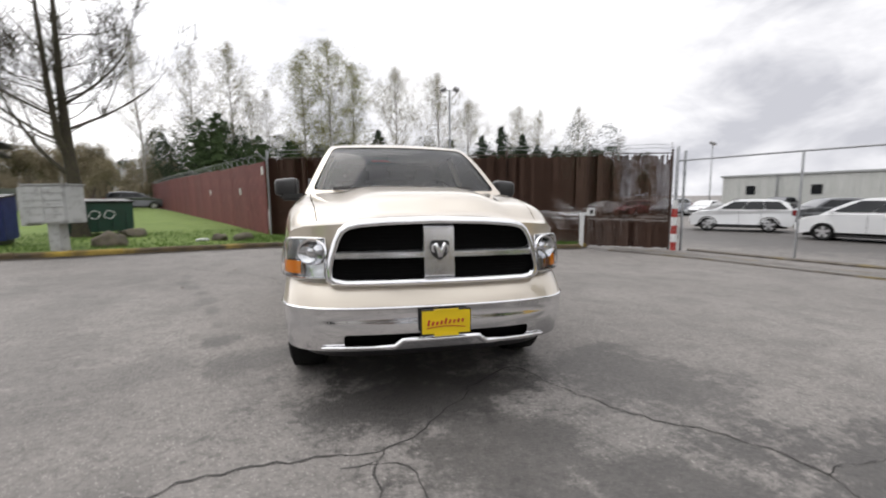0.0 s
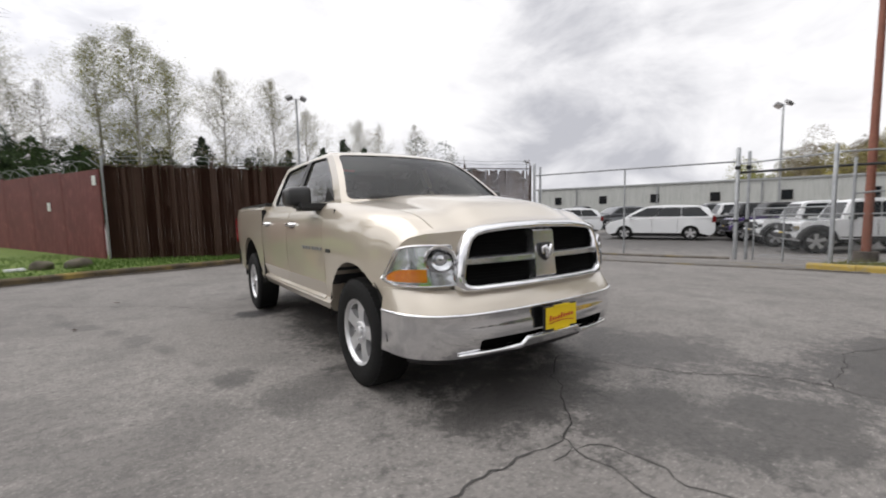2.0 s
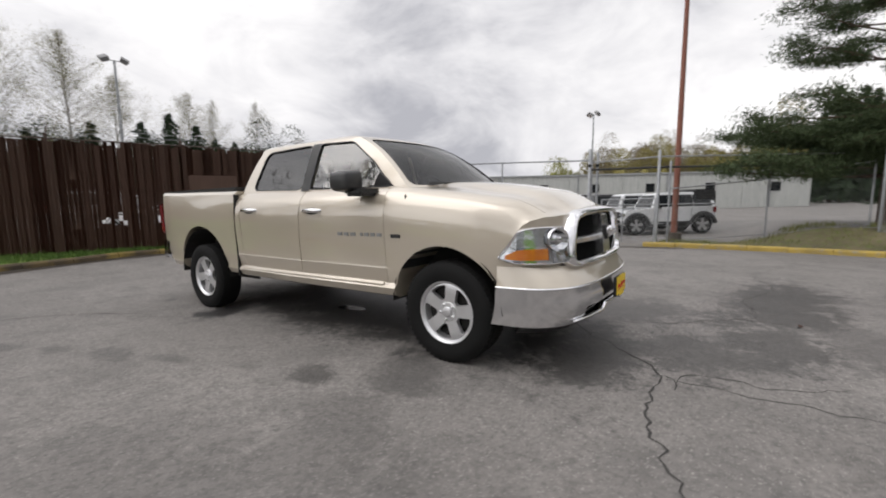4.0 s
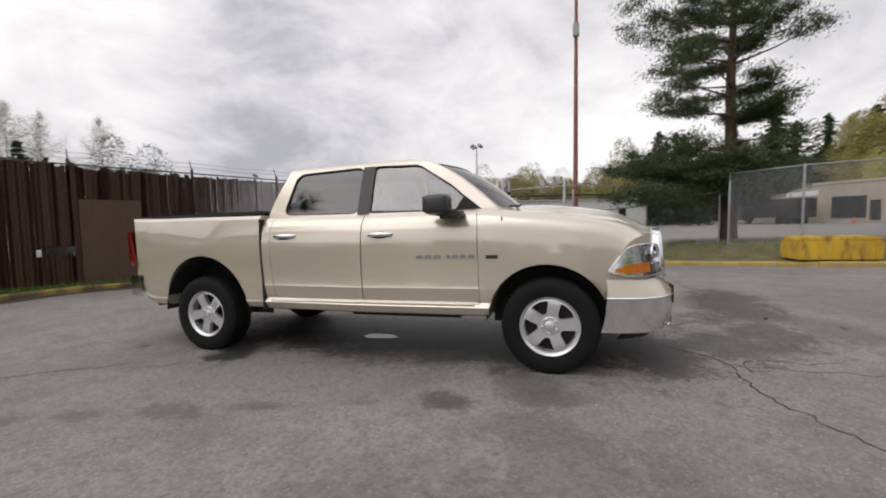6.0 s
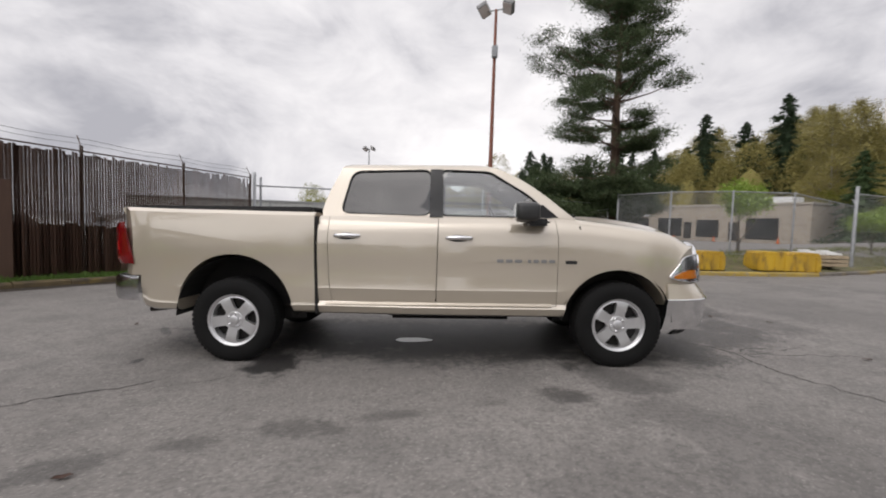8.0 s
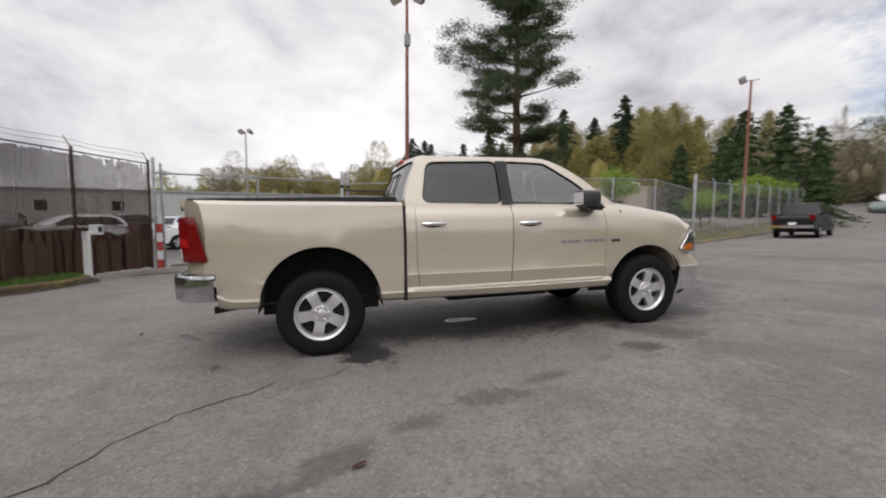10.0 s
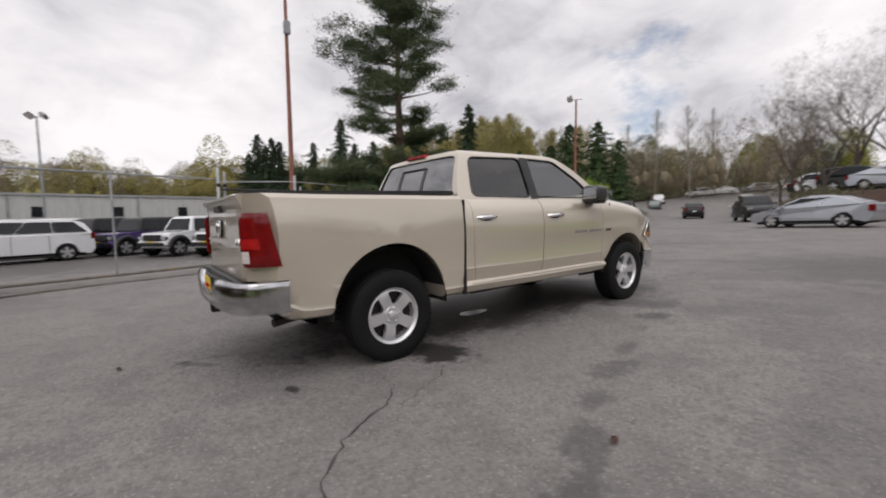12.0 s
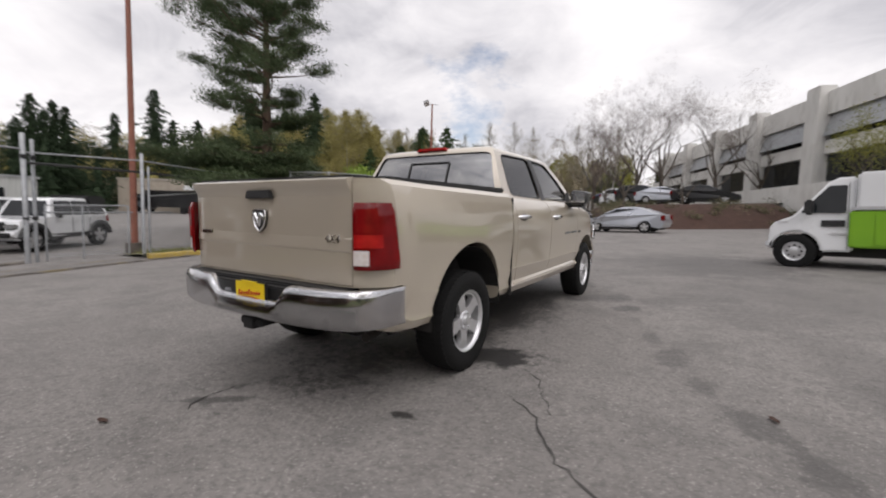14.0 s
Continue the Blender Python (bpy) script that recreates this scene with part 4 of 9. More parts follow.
# ---- front end ----
def sheet(low, high, zlo, zhi, s0, s1, n, rows, thick, bulge=None, inner=None):
    """A curved sheet with thickness round the front, between two lines in plan at two heights."""
    bm = bmesh.new()

    def grid(off):
        g = []
        for j in range(rows + 1):
            t = j / rows
            row = []
            for i in range(n + 1):
                s = s0 + (s1 - s0) * i / n
                (xa, ya), (xb, yb) = plan(low, s), plan(high, s)
                x, y, z = xa + (xb - xa) * t, ya + (yb - ya) * t, zlo + (zhi - zlo) * t
                if bulge:
                    dx, dy = bulge(t)
                    y += dy * (1 - 0.7 * abs(s) ** 3)
                    x += dx * (s ** 3)
                d = Vector((x * 0.55 * abs(s) ** 3, -1 * (1 - 0.85 * abs(s) ** 4), 0)).normalized()
                row.append(bm.verts.new((x - d.x * off, y - d.y * off, z)))
            g.append(row)
        return g

    a, b = grid(0), grid(thick)
    for j in range(rows):
        for i in range(n):
            bm.faces.new((a[j][i], a[j][i + 1], a[j + 1][i + 1], a[j + 1][i]))
            bm.faces.new((b[j][i], b[j + 1][i], b[j + 1][i + 1], b[j][i + 1]))
    for i in range(n):
        bm.faces.new((a[0][i], b[0][i], b[0][i + 1], a[0][i + 1]))
        bm.faces.new((a[rows][i], a[rows][i + 1], b[rows][i + 1], b[rows][i]))
    for j in range(rows):
        bm.faces.new((a[j][0], a[j + 1][0], b[j + 1][0], b[j][0]))
        bm.faces.new((a[j][n], b[j][n], b[j + 1][n], a[j + 1][n]))
    bmesh.ops.recalc_face_normals(bm, faces=bm.faces)
    return bm


def grille_y(x, z):
    return nose_y(x) - 0.035 + (z - 0.77) * 0.10


def ring_strip(outer, inner, depth_o, depth_c, depth_i):
    """A frame between two outlines with a crest between them."""
    bm = bmesh.new()
    mid = [((a[0] + b[0]) / 2, (a[1] + b[1]) / 2) for a, b in zip(outer, inner)]
    q1 = [(a[0] * 0.82 + b[0] * 0.18, a[1] * 0.82 + b[1] * 0.18) for a, b in zip(outer, inner)]
    q3 = [(a[0] * 0.22 + b[0] * 0.78, a[1] * 0.22 + b[1] * 0.78) for a, b in zip(outer, inner)]
    loops = [(outer, 0.06), (outer, depth_o), (q1, depth_c + 0.008), (mid, depth_c), (q3, depth_c + 0.006), (inner, depth_i), (inner, 0.07)]
    vs = [[bm.verts.new((x, grille_y(x, z) + d, z)) for x, z in pts] for pts, d in loops]
    n = len(outer)
    for a, b in zip(vs, vs[1:]):
        for i in range(n):
            bm.faces.new((a[i], a[(i + 1) % n], b[(i + 1) % n], b[i]))
    bmesh.ops.recalc_face_normals(bm, faces=bm.faces)
    return bm


def slab(x0, x1, z0, z1, front, back, n=10):
    """A bar across the grille that follows its curve."""
    bm = bmesh.new()
    rows = []
    for i in range(n + 1):
        x = x0 + (x1 - x0) * i / n
        prof = [(z0, back), (z0 + 0.004, front + 0.012), (z0 + 0.014, front), (z1 - 0.014, front), (z1 - 0.004, front + 0.012), (z1, back)]
        rows.append([bm.verts.new((x, grille_y(x, z) + d, z)) for z, d in prof])
    for a, b in zip(rows, rows[1:]):
        for k in range(5):
            bm.faces.new((a[k], b[k], b[k + 1], a[k + 1]))
    bm.faces.new(rows[0])
    bm.faces.new(rows[-1][::-1])
    bmesh.ops.recalc_face_normals(bm, faces=bm.faces)
    return bm


def build_front():
    # body-coloured panel under lamps and grille
    part("front_panel", sheet(BUMPER, NOSE, 0.627, 0.775, -1, 1, 60, 6, 0.03, bulge=lambda t: (0, -0.012 * math.sin(math.pi * t) + 0.01 * t)), PAINT, truck, smooth=45)
    gr = part("grille", ring_strip(G_OUT, G_IN, 0.012, -0.022, 0.02), CHROME, truck, "chrome crosshair grille surround", smooth=50)
    part("grille_bar", slab(-0.625, 0.625, 0.912, 0.968, -0.004, 0.06, 24), BRIGHTBAR, gr, smooth=40)
    part("grille_bar", slab(-0.095, 0.095, 0.80, 1.12, -0.016, 0.06, 4), BRIGHTBAR, gr, smooth=40)
    # honeycomb inserts: dark slats behind the cross
    back = bmesh.new()
    vs = [back.verts.new((x, grille_y(x, z) + 0.055, z)) for x, z in G_IN]
    c = back.verts.new((0, grille_y(0, 0.95) + 0.055, 0.95))
    for i in range(len(vs)):
        back.faces.new((vs[i], vs[(i + 1) % len(vs)], c))
    part("grille_insert", back, MESHBLACK, gr, "black honeycomb insert")
    for z0, z1 in ((0.812, 0.905), (0.975, 1.085)):
        for k in range(5):
            z = z0 + (z1 - z0) * (k + 0.5) / 5
            b = bmesh.new()
            for s in (-1, 1):
                w = 0.60 if z < 1.0 else 0.55
                add_tube(b, [(s * x, grille_y(x, z) + 0.045, z) for x in np.linspace(0.10, w, 8)], 0.004, 4)
            part("mesh_rib", b, MESHBLACK, gr)
    sh = [(0, 0.905), (0.045, 0.938), (0.062, 0.985), (0.056, 1.025), (0.025, 1.032), (0, 1.027), (-0.025, 1.032), (-0.056, 1.025), (-0.062, 0.985), (-0.045, 0.938)]
    em = part("emblem", prism(sh, "y", grille_y(0, 0.96) - 0.034, grille_y(0, 0.96) + 0.01, 0.005), BLACK, gr, "chrome shield emblem")
    for s in (-1, 1):
        hb = bmesh.new()
        y = grille_y(0, 0.96) - 0.04
        add_tube(hb, [(s * 0.004, y, 0.93), (s * 0.014, y - 0.008, 0.975), (s * 0.028, y - 0.006, 1.008), (s * 0.045, y, 0.995), (s * 0.046, y, 0.968), (s * 0.034, y, 0.955)], [0.01, 0.016, 0.014, 0.012, 0.009, 0.004], 8)
        part("emblem_relief", hb, CHROME, em, smooth=60)
    # headlamps wrap round the corners
    TOP = [(0.0, 1.042), (0.5, 1.044), (0.75, 1.036), (0.852, 1.016), (0.93, 0.945), (1.0, 0.852)]
    BOT = [(0.0, 0.808), (0.5, 0.802), (0.8, 0.803), (0.93, 0.816), (1.0, 0.838)]
    for s in (-1, 1):
        def lamp(off, f0, f1, t0=0.0, t1=1.0, n=22, rows=8, crown=0.0):
            bm = bmesh.new()
            g = []
            for j in range(rows + 1):
                row = []
                for i in range(n + 1):
                    f = f0 + (f1 - f0) * i / n
                    ss = 0.685 + 0.305 * f
                    x, y = plan(NOSE, ss)
                    zb, zt = curve_at(BOT, f), curve_at(TOP, f)
                    t = t0 + (t1 - t0) * j / rows
                    d = Vector((0.9 * f ** 1.3 + 0.15, -1.0 * (1 - f) - 0.1, 0)).normalized()
                    o = off + crown * math.sin(math.pi * min(1, max(0, t))) * 0.6
                    lean = 0.05 * t * (1 - f)
                    row.append(bm.verts.new((s * (x + d.x * o - 0.015 * t * f), y + d.y * o + lean, zb + (zt - zb) * t)))
                g.append(row)
            for j in range(rows):
                for i in range(n):
                    bm.faces.new((g[j][i], g[j][i + 1], g[j + 1][i + 1], g[j + 1][i]))
            bmesh.ops.recalc_face_normals(bm, faces=bm.faces)
            return bm, g

        b, _ = lamp(0.006, 0, 1)
        hl = part("headlight", b, SILVERBOWL, truck, "clear headlight with amber corner lamp", smooth=60)
        a, _ = lamp(0.016, 0.46, 0.955, 0.10, 0.42, 12, 3, 0.004)
        part("corner_lamp", a, AMBER, hl, "amber corner lamp", smooth=60)
        cs, _ = lamp(0.019, 0.42, 0.97, 0.42, 0.47, 14, 2)
        part("lamp_divider", cs, CHROME, hl, "bright rim over the amber lamp", smooth=60)
        cs, _ = lamp(0.019, 0.40, 0.45, 0.07, 0.46, 3, 6)
        part("lamp_divider", cs, CHROME, hl, smooth=60)
        # reflector dish with its bulb shield
        x, y = plan(NOSE, 0.765)
        turn = pose(s * x, y - 0.004, 0.962) @ Matrix.Rotation(s * 0.45, 4, "Z")
        bw = bmesh.new()
        rings = [[bw.verts.new(turn @ Vector((r * math.cos(k * math.tau / 24), d, r * 0.86 * math.sin(k * math.tau / 24)))) for k in range(24)] for r, d in ((0.098, 0.006), (0.092, -0.008), (0.074, 0.004), (0.046, 0.012), (0.030, 0.002), (0.026, -0.014), (0.008, -0.018))]
        for p, q in zip(rings, rings[1:]):
            for k in range(24):
                bw.faces.new((p[k], p[(k + 1) % 24], q[(k + 1) % 24], q[k]))
        bmesh.ops.recalc_face_normals(bw, faces=bw.faces)
        part("reflector", bw, CHROME, hl, "faceted reflector bowl", smooth=30)
        ln, g = lamp(0.032, 0, 1, crown=0.012)
        face_out(ln, Vector((0, 0.3, 0.95)))
        lens = part("lens", ln, LENS, hl, smooth=60)
        lens.visible_shadow = False
        rim = bmesh.new()
        _, g = lamp(0.022, 0, 1)
        loop = [v.co.copy() for v in g[0]] + [r[-1].co.copy() for r in g[1:]] + [v.co.copy() for v in g[-1][::-1]][1:] + [r[0].co.copy() for r in g[::-1]][1:]
        add_tube(rim, loop, 0.006, 6, cap=False)
        part("lamp_rim", rim, BRIGHTBAR, hl, smooth=60)
        lip, _ = lamp(0.020, 0.02, 0.96, 0.0, 0.055, 18, 2)
        part("chrome_lip", lip, CHROME, hl, smooth=60)
    # chrome bumper
    low = [(k[0], k[1] * 0.985, k[2] + 0.05) for k in BUMPER]
    bp = sheet(low, BUMPER, 0.362, 0.632, -1, 1, 64, 10, 0.04, bulge=lambda t: (0.0, -0.028 * math.sin(math.pi * min(1, t * 1.25)) ** 0.8))
    mouth = rounded([(-0.585, 0.402), (-0.585, 0.474), (0.585, 0.474), (0.585, 0.402), (0.29, 0.402), (0.25, 0.437), (-0.25, 0.437), (-0.29, 0.402)], 0.022, 3)
    hole = prism(mouth, "y", -1.4, -0.70)
    bp = boolean(bp, [hole])
    bumper = part("front_bumper", bp, CHROME, truck, "chrome front bumper", smooth=35)
    part("air_opening", sheet(low, BUMPER, 0.385, 0.50, -0.60, 0.60, 20, 2, 0.01, bulge=lambda t: (0, 0.065)), MESHBLACK, bumper, "black air opening")
    tl = bmesh.new()
    add_tube(tl, [(plan(BUMPER, s)[0] * 0.995, plan(BUMPER, s)[1] + 0.004, 0.632) for s in np.linspace(-1, 1, 50)], 0.011, 8)
    part("bumper_trim", tl, CHROME, bumper, smooth=60)
    lp = bmesh.new()
    lip_z = [(0.0, 0.430), (0.235, 0.430), (0.285, 0.393), (0.62, 0.391), (0.72, 0.388)]
    add_tube(lp, [(plan(low, q)[0], plan(low, q)[1] - 0.042 + 0.03 * abs(q) ** 2, curve_at(lip_z, abs(plan(low, q)[0]))) for q in np.linspace(-0.70, 0.70, 61)], [0.004] + [0.021 - 0.009 * smoothstep(0.30, 0.42, abs(q)) for q in np.linspace(-0.70, 0.70, 61)][1:-1] + [0.004], 8)
    part("bumper_lip", lp, CHROME, bumper, smooth=60)
    part("air_dam", sheet([(k[0], k[1] * 0.9, k[2] + 0.16) for k in BUMPER], [(k[0], k[1] * 0.95, k[2] + 0.09) for k in BUMPER], 0.29, 0.376, -0.93, 0.93, 30, 2, 0.03), BLACK, truck, "black air dam")


build_front()


def plate(parent, cx, y, z0, s):
    """Dealer's plate in its frame; s is -1 where it faces the nose's way."""
    fr = part("plate_frame", box(cx - 0.155, cx + 0.155, y - 0.012, y + 0.012, z0 - 0.003, z0 + 0.158, 0.006), BLACK, parent, "black plate frame")
    pl = part("licence_plate", box(cx - 0.148, cx + 0.148, y + s * 0.012 - 0.003, y + s * 0.012 + 0.003, z0 + 0.012, z0 + 0.150), YELLOW, parent, "yellow dealer plate with red script bars")
    yy = y + s * 0.0165
    for k in range(9):
        x0 = cx - s * (-0.112 + 0.026 * k)
        tall = 0.034 if k in (0, 4) else (0.022 if k % 2 else 0.018)
        bar = tube([(x0, yy, z0 + 0.062 + 0.002 * k), (x0 - s * 0.008, yy, z0 + 0.062 + 0.002 * k + tall)], 0.0065, 5)
        part("script_bar", bar, REDINK, pl)
    b2 = bmesh.new()
    add_tube(b2, [(cx - 0.12 + 0.235 * t, yy, z0 + 0.045 + 0.012 * math.sin(3 * t)) for t in np.linspace(0, 1, 8)], 0.003, 4)
    part("script_bar", b2, REDINK, pl)
    for dz in (0.006, 0.153):
        part("frame_band", box(cx - 0.075, cx + 0.075, yy - 0.003, yy + 0.003, z0 + dz - 0.009, z0 + dz + 0.007), YELLOW, fr)


plate(truck, 0.014, -1.043, 0.467, -1)


def build_rear():
    # tail lamps wrap round the rear corners
    for s in (-1, 1):
        keys = [(0.0, 0.832, 4.688), (0.25, 0.87, 4.682), (0.45, 0.905, 4.662), (0.62, 0.945, 4.618), (0.78, 0.972, 4.56), (1.0, 0.990, 4.472)]

        def lamp(off, t0, t1, z0, z1, n=16, rows=8, flush=False):
            bm = bmesh.new()
            g = []
            for j in range(rows + 1):
                r = j / rows
                row = []
                for i in range(n + 1):
                    t = t0 + (t1 - t0) * i / n
                    x, y = curve_at(keys, t)
                    d = Vector((0.15 + t, 1.05 - t, 0)).normalized()
                    o = off * (1 if flush or (0 < i < n and 0 < j < rows) else 0.2)
                    z = z0 + (z1 - z0) * r
                    slant = 0.22 * max(0.0, z - 0.93) * t ** 3
                    row.append(bm.verts.new((s * (x + d.x * o), y + d.y * o + slant, z)))
                g.append(row)
            for j in range(rows):
                for i in range(n):
                    bm.faces.new((g[j][i], g[j][i + 1], g[j + 1][i + 1], g[j + 1][i]))
            bmesh.ops.recalc_face_normals(bm, faces=bm.faces)
            return bm

        tl = part("tail_light", lamp(0.024, 0.0, 1.0, 0.915, 1.30), REDLENS, truck, "red tail light with clear reversing lens", smooth=60)
        part("brake_lens", lamp(0.0246, 0.10, 0.70, 1.045, 1.12, 12, 4, True), BRIGHTRED, tl, smooth=60)
        part("brake_lens", lamp(0.0246, 0.16, 0.64, 1.135, 1.265, 12, 4, True), MIDRED, tl, smooth=60)
        part("reversing_lens", lamp(0.0246, 0.08, 0.48, 0.945, 1.03, 12, 4, True), WHITELENS, tl, "clear reversing lens", smooth=60)
    # chrome step bumper
    RB = [(0.0, 0.0, 4.84), (0.3, 0.3, 4.838), (0.6, 0.60, 4.822), (0.8, 0.80, 4.775), (0.88, 0.892, 4.72), (0.94, 0.958, 4.63), (0.98, 0.990, 4.52), (1.0, 0.998, 4.43)]
    bm = bmesh.new()
    rows = []
    prof = [(-0.03, 0.555), (0.0, 0.575), (0.012, 0.61), (0.018, 0.69), (0.014, 0.76), (0.002, 0.788), (-0.02, 0.80), (-0.05, 0.802)]
    n = 44
    for i in range(n + 1):
        s = -1 + 2 * i / n
        x, y = plan(RB, s)
        ax = abs(x)
        dip = 0.11 * (1 - smoothstep(0.30, 0.42, ax))
        row = []
        for d, z in prof:
            zz = z - dip * (0.9 if z > 0.62 else 0) + (0.02 if z < 0.58 else 0) * abs(s) ** 2
            row.append(bm.verts.new((x * (1 + 0.1 * d * abs(s) ** 4), y + d * (1 - 0.6 * abs(s) ** 4), zz)))
        rows.append(row)
    for a, b in zip(rows, rows[1:]):
        for k in range(len(prof) - 1):
            bm.faces.new((a[k], b[k], b[k + 1], a[k + 1]))
    bmesh.ops.solidify(bm, geom=list(bm.faces), thickness=0.02)
    bmesh.ops.recalc_face_normals(bm, faces=bm.faces)
    rb = part("rear_bumper", bm, CHROME, truck, "chrome step bumper", smooth=40)
    st = bmesh.new()
    add_box(st, -0.80, 0.80, 4.60, 4.755, 0.755, 0.80, 0.012)
    add_box(st, -0.42, 0.42, 4.60, 4.80, 0.70, 0.775, 0.01)
    add_box(st, -0.36, 0.36, 4.70, 4.80, 0.60, 0.77, 0.01)
    part("step_pad", st, BLACK, rb, "black step pad")
    hi = bmesh.new()
    add_box(hi, -0.05, 0.05, 4.55, 4.82, 0.475, 0.555, 0.006)
    add_box(hi, -0.45, 0.45, 4.52, 4.60, 0.48, 0.56, 0.01)
    add_box(hi, -0.11, 0.11, 4.76, 4.80, 0.49, 0.545, 0.01)
    part("tow_hitch", hi, DARK, truck, "black tow hitch receiver")
    part("plug_socket", box(0.20, 0.27, 4.785, 4.81, 0.665, 0.72, 0.008), GALV, rb)
    plate(truck, -0.06, 4.822, 0.64, 1)


build_rear()


def lathe(prof, n=48, axis="x"):
    """A profile of (distance along the axis, radius) turned round the x axis."""
    bm = bmesh.new()
    rings = [[bm.verts.new((a, r * math.cos(k * math.tau / n), r * math.sin(k * math.tau / n))) for k in range(n)] for a, r in prof]
    for p, q in zip(rings, rings[1:]):
        for k in range(n):
            bm.faces.new((p[k], p[(k + 1) % n], q[(k + 1) % n], q[k]))
    bmesh.ops.recalc_face_normals(bm, faces=bm.faces)
    return bm


def wheel_face():
    """The cast face of the rim: a shallow dish with five windows between broad flat spokes."""
    bm = lathe([(-0.055, 0.0005), (-0.055, 0.222), (-0.092, 0.224), (-0.098, 0.212), (-0.097, 0.15), (-0.088, 0.09), (-0.086, 0.0005)], 60)
    bmesh.ops.remove_doubles(bm, verts=bm.verts, dist=0.0015)
    bmesh.ops.holes_fill(bm, edges=bm.edges)
    bmesh.ops.recalc_face_normals(bm, faces=bm.faces)
    cuts = []
    for k in range(5):
        a = k * math.tau / 5 + math.pi / 2 + math.pi / 5
        pts = []
        half = [(0.100, 0.014), (0.114, 0.027), (0.150, 0.049), (0.184, 0.071), (0.196, 0.067), (0.206, 0.036), (0.210, 0.0)]
        for r, w in half + [(r, -w) for r, w in half[-2::-1]]:
            pts.append((r * math.cos(a) - w * math.sin(a), r * math.sin(a) + w * math.cos(a)))
        cuts.append(prism(pts, "x", -0.2, 0.0))
    return boolean(bm, cuts)


def build_wheel():
    """A wheel whose outer side faces -x; the axle is its origin."""
    root = new("wheel")
    root.parent = truck
    R, W = 0.398, 0.132
    ty = lathe([(-0.105, 0.232), (-0.125, 0.248), (-0.138, 0.30), (-0.134, 0.345), (-0.118, 0.378), (-0.10, 0.392), (-0.05, 0.3965), (0, R), (0.05, 0.3965), (0.10, 0.392), (0.118, 0.378), (0.134, 0.345), (0.138, 0.30), (0.125, 0.248), (0.105, 0.232)], 64)
    for k in range(56):
        t = k * math.tau / 56
        for side in (-1, 1):
            add_box(ty, side * 0.092 - 0.020, side * 0.092 + 0.020, -0.013, 0.013, 0.383, 0.3935, m=Matrix.Rotation(t + side * 0.03, 4, "X"))
            add_box(ty, side * 0.035 - 0.022, side * 0.035 + 0.022, -0.014, 0.014, 0.389, 0.3985, m=Matrix.Rotation(t + 0.05, 4, "X"))
    tyre = part("tyre", ty, RUBBER, root, smooth=35)
    rim = lathe([(0.10, 0.21), (0.10, 0.234), (-0.06, 0.215), (-0.09, 0.224), (-0.108, 0.245), (-0.118, 0.243), (-0.114, 0.232), (-0.098, 0.222), (-0.06, 0.208), (0.06, 0.20)], 56)
    rm = part("rim", rim, ALLOY, root, "five-spoke alloy rim", smooth=40)
    part("spoke_face", wheel_face(), ALLOY, rm, smooth=30)
    hub = lathe([(-0.06, 0.085), (-0.085, 0.080), (-0.092, 0.072), (-0.092, 0.042), (-0.108, 0.038), (-0.112, 0.030), (-0.112, 0.0005)], 32)
    part("hub_cap", hub, ALLOY, rm, smooth=40)
    for k in range(5):
        a = k * math.tau / 5 + math.pi / 2 + math.pi / 5
        nb = lathe([(-0.085, 0.011), (-0.104, 0.011), (-0.107, 0.007), (-0.107, 0.0005)], 6)
        bmesh.ops.translate(nb, verts=nb.verts, vec=(0, 0.060 * math.cos(a), 0.060 * math.sin(a)))
        part("lug_nut", nb, CHROME, rm)
    br = lathe([(0.0, 0.205), (-0.035, 0.205), (-0.035, 0.0005)], 32)
    part("brake_disc", br, surf("brake_steel", (0.02, 0.018, 0.017), (0.012, 0.011, 0.01), 8.0, 0.6, 0.5), root)
    return root


wheel = build_wheel()
wheel.matrix_basis = pose(-0.848, FRONT_AXLE, 0.394, 12)
for x, y, rz, rx in ((-0.848, REAR_AXLE, 0, 47), (0.848, FRONT_AXLE, 180, 20), (0.848, REAR_AXLE, 180, 65)):
    copy_thing(wheel, pose(x, y, 0.394, 0, 0, rz) @ pose(0, 0, 0, rx))


BADGE = surf("satin_badge_grey", (0.30, 0.30, 0.30), (0.24, 0.24, 0.24), 9.0, 0.4, 0.3)
MIRRORCASE = surf("satin_black_casing", (0.022, 0.022, 0.023), (0.03, 0.03, 0.03), 8.0, 0.38, coat=0.2)


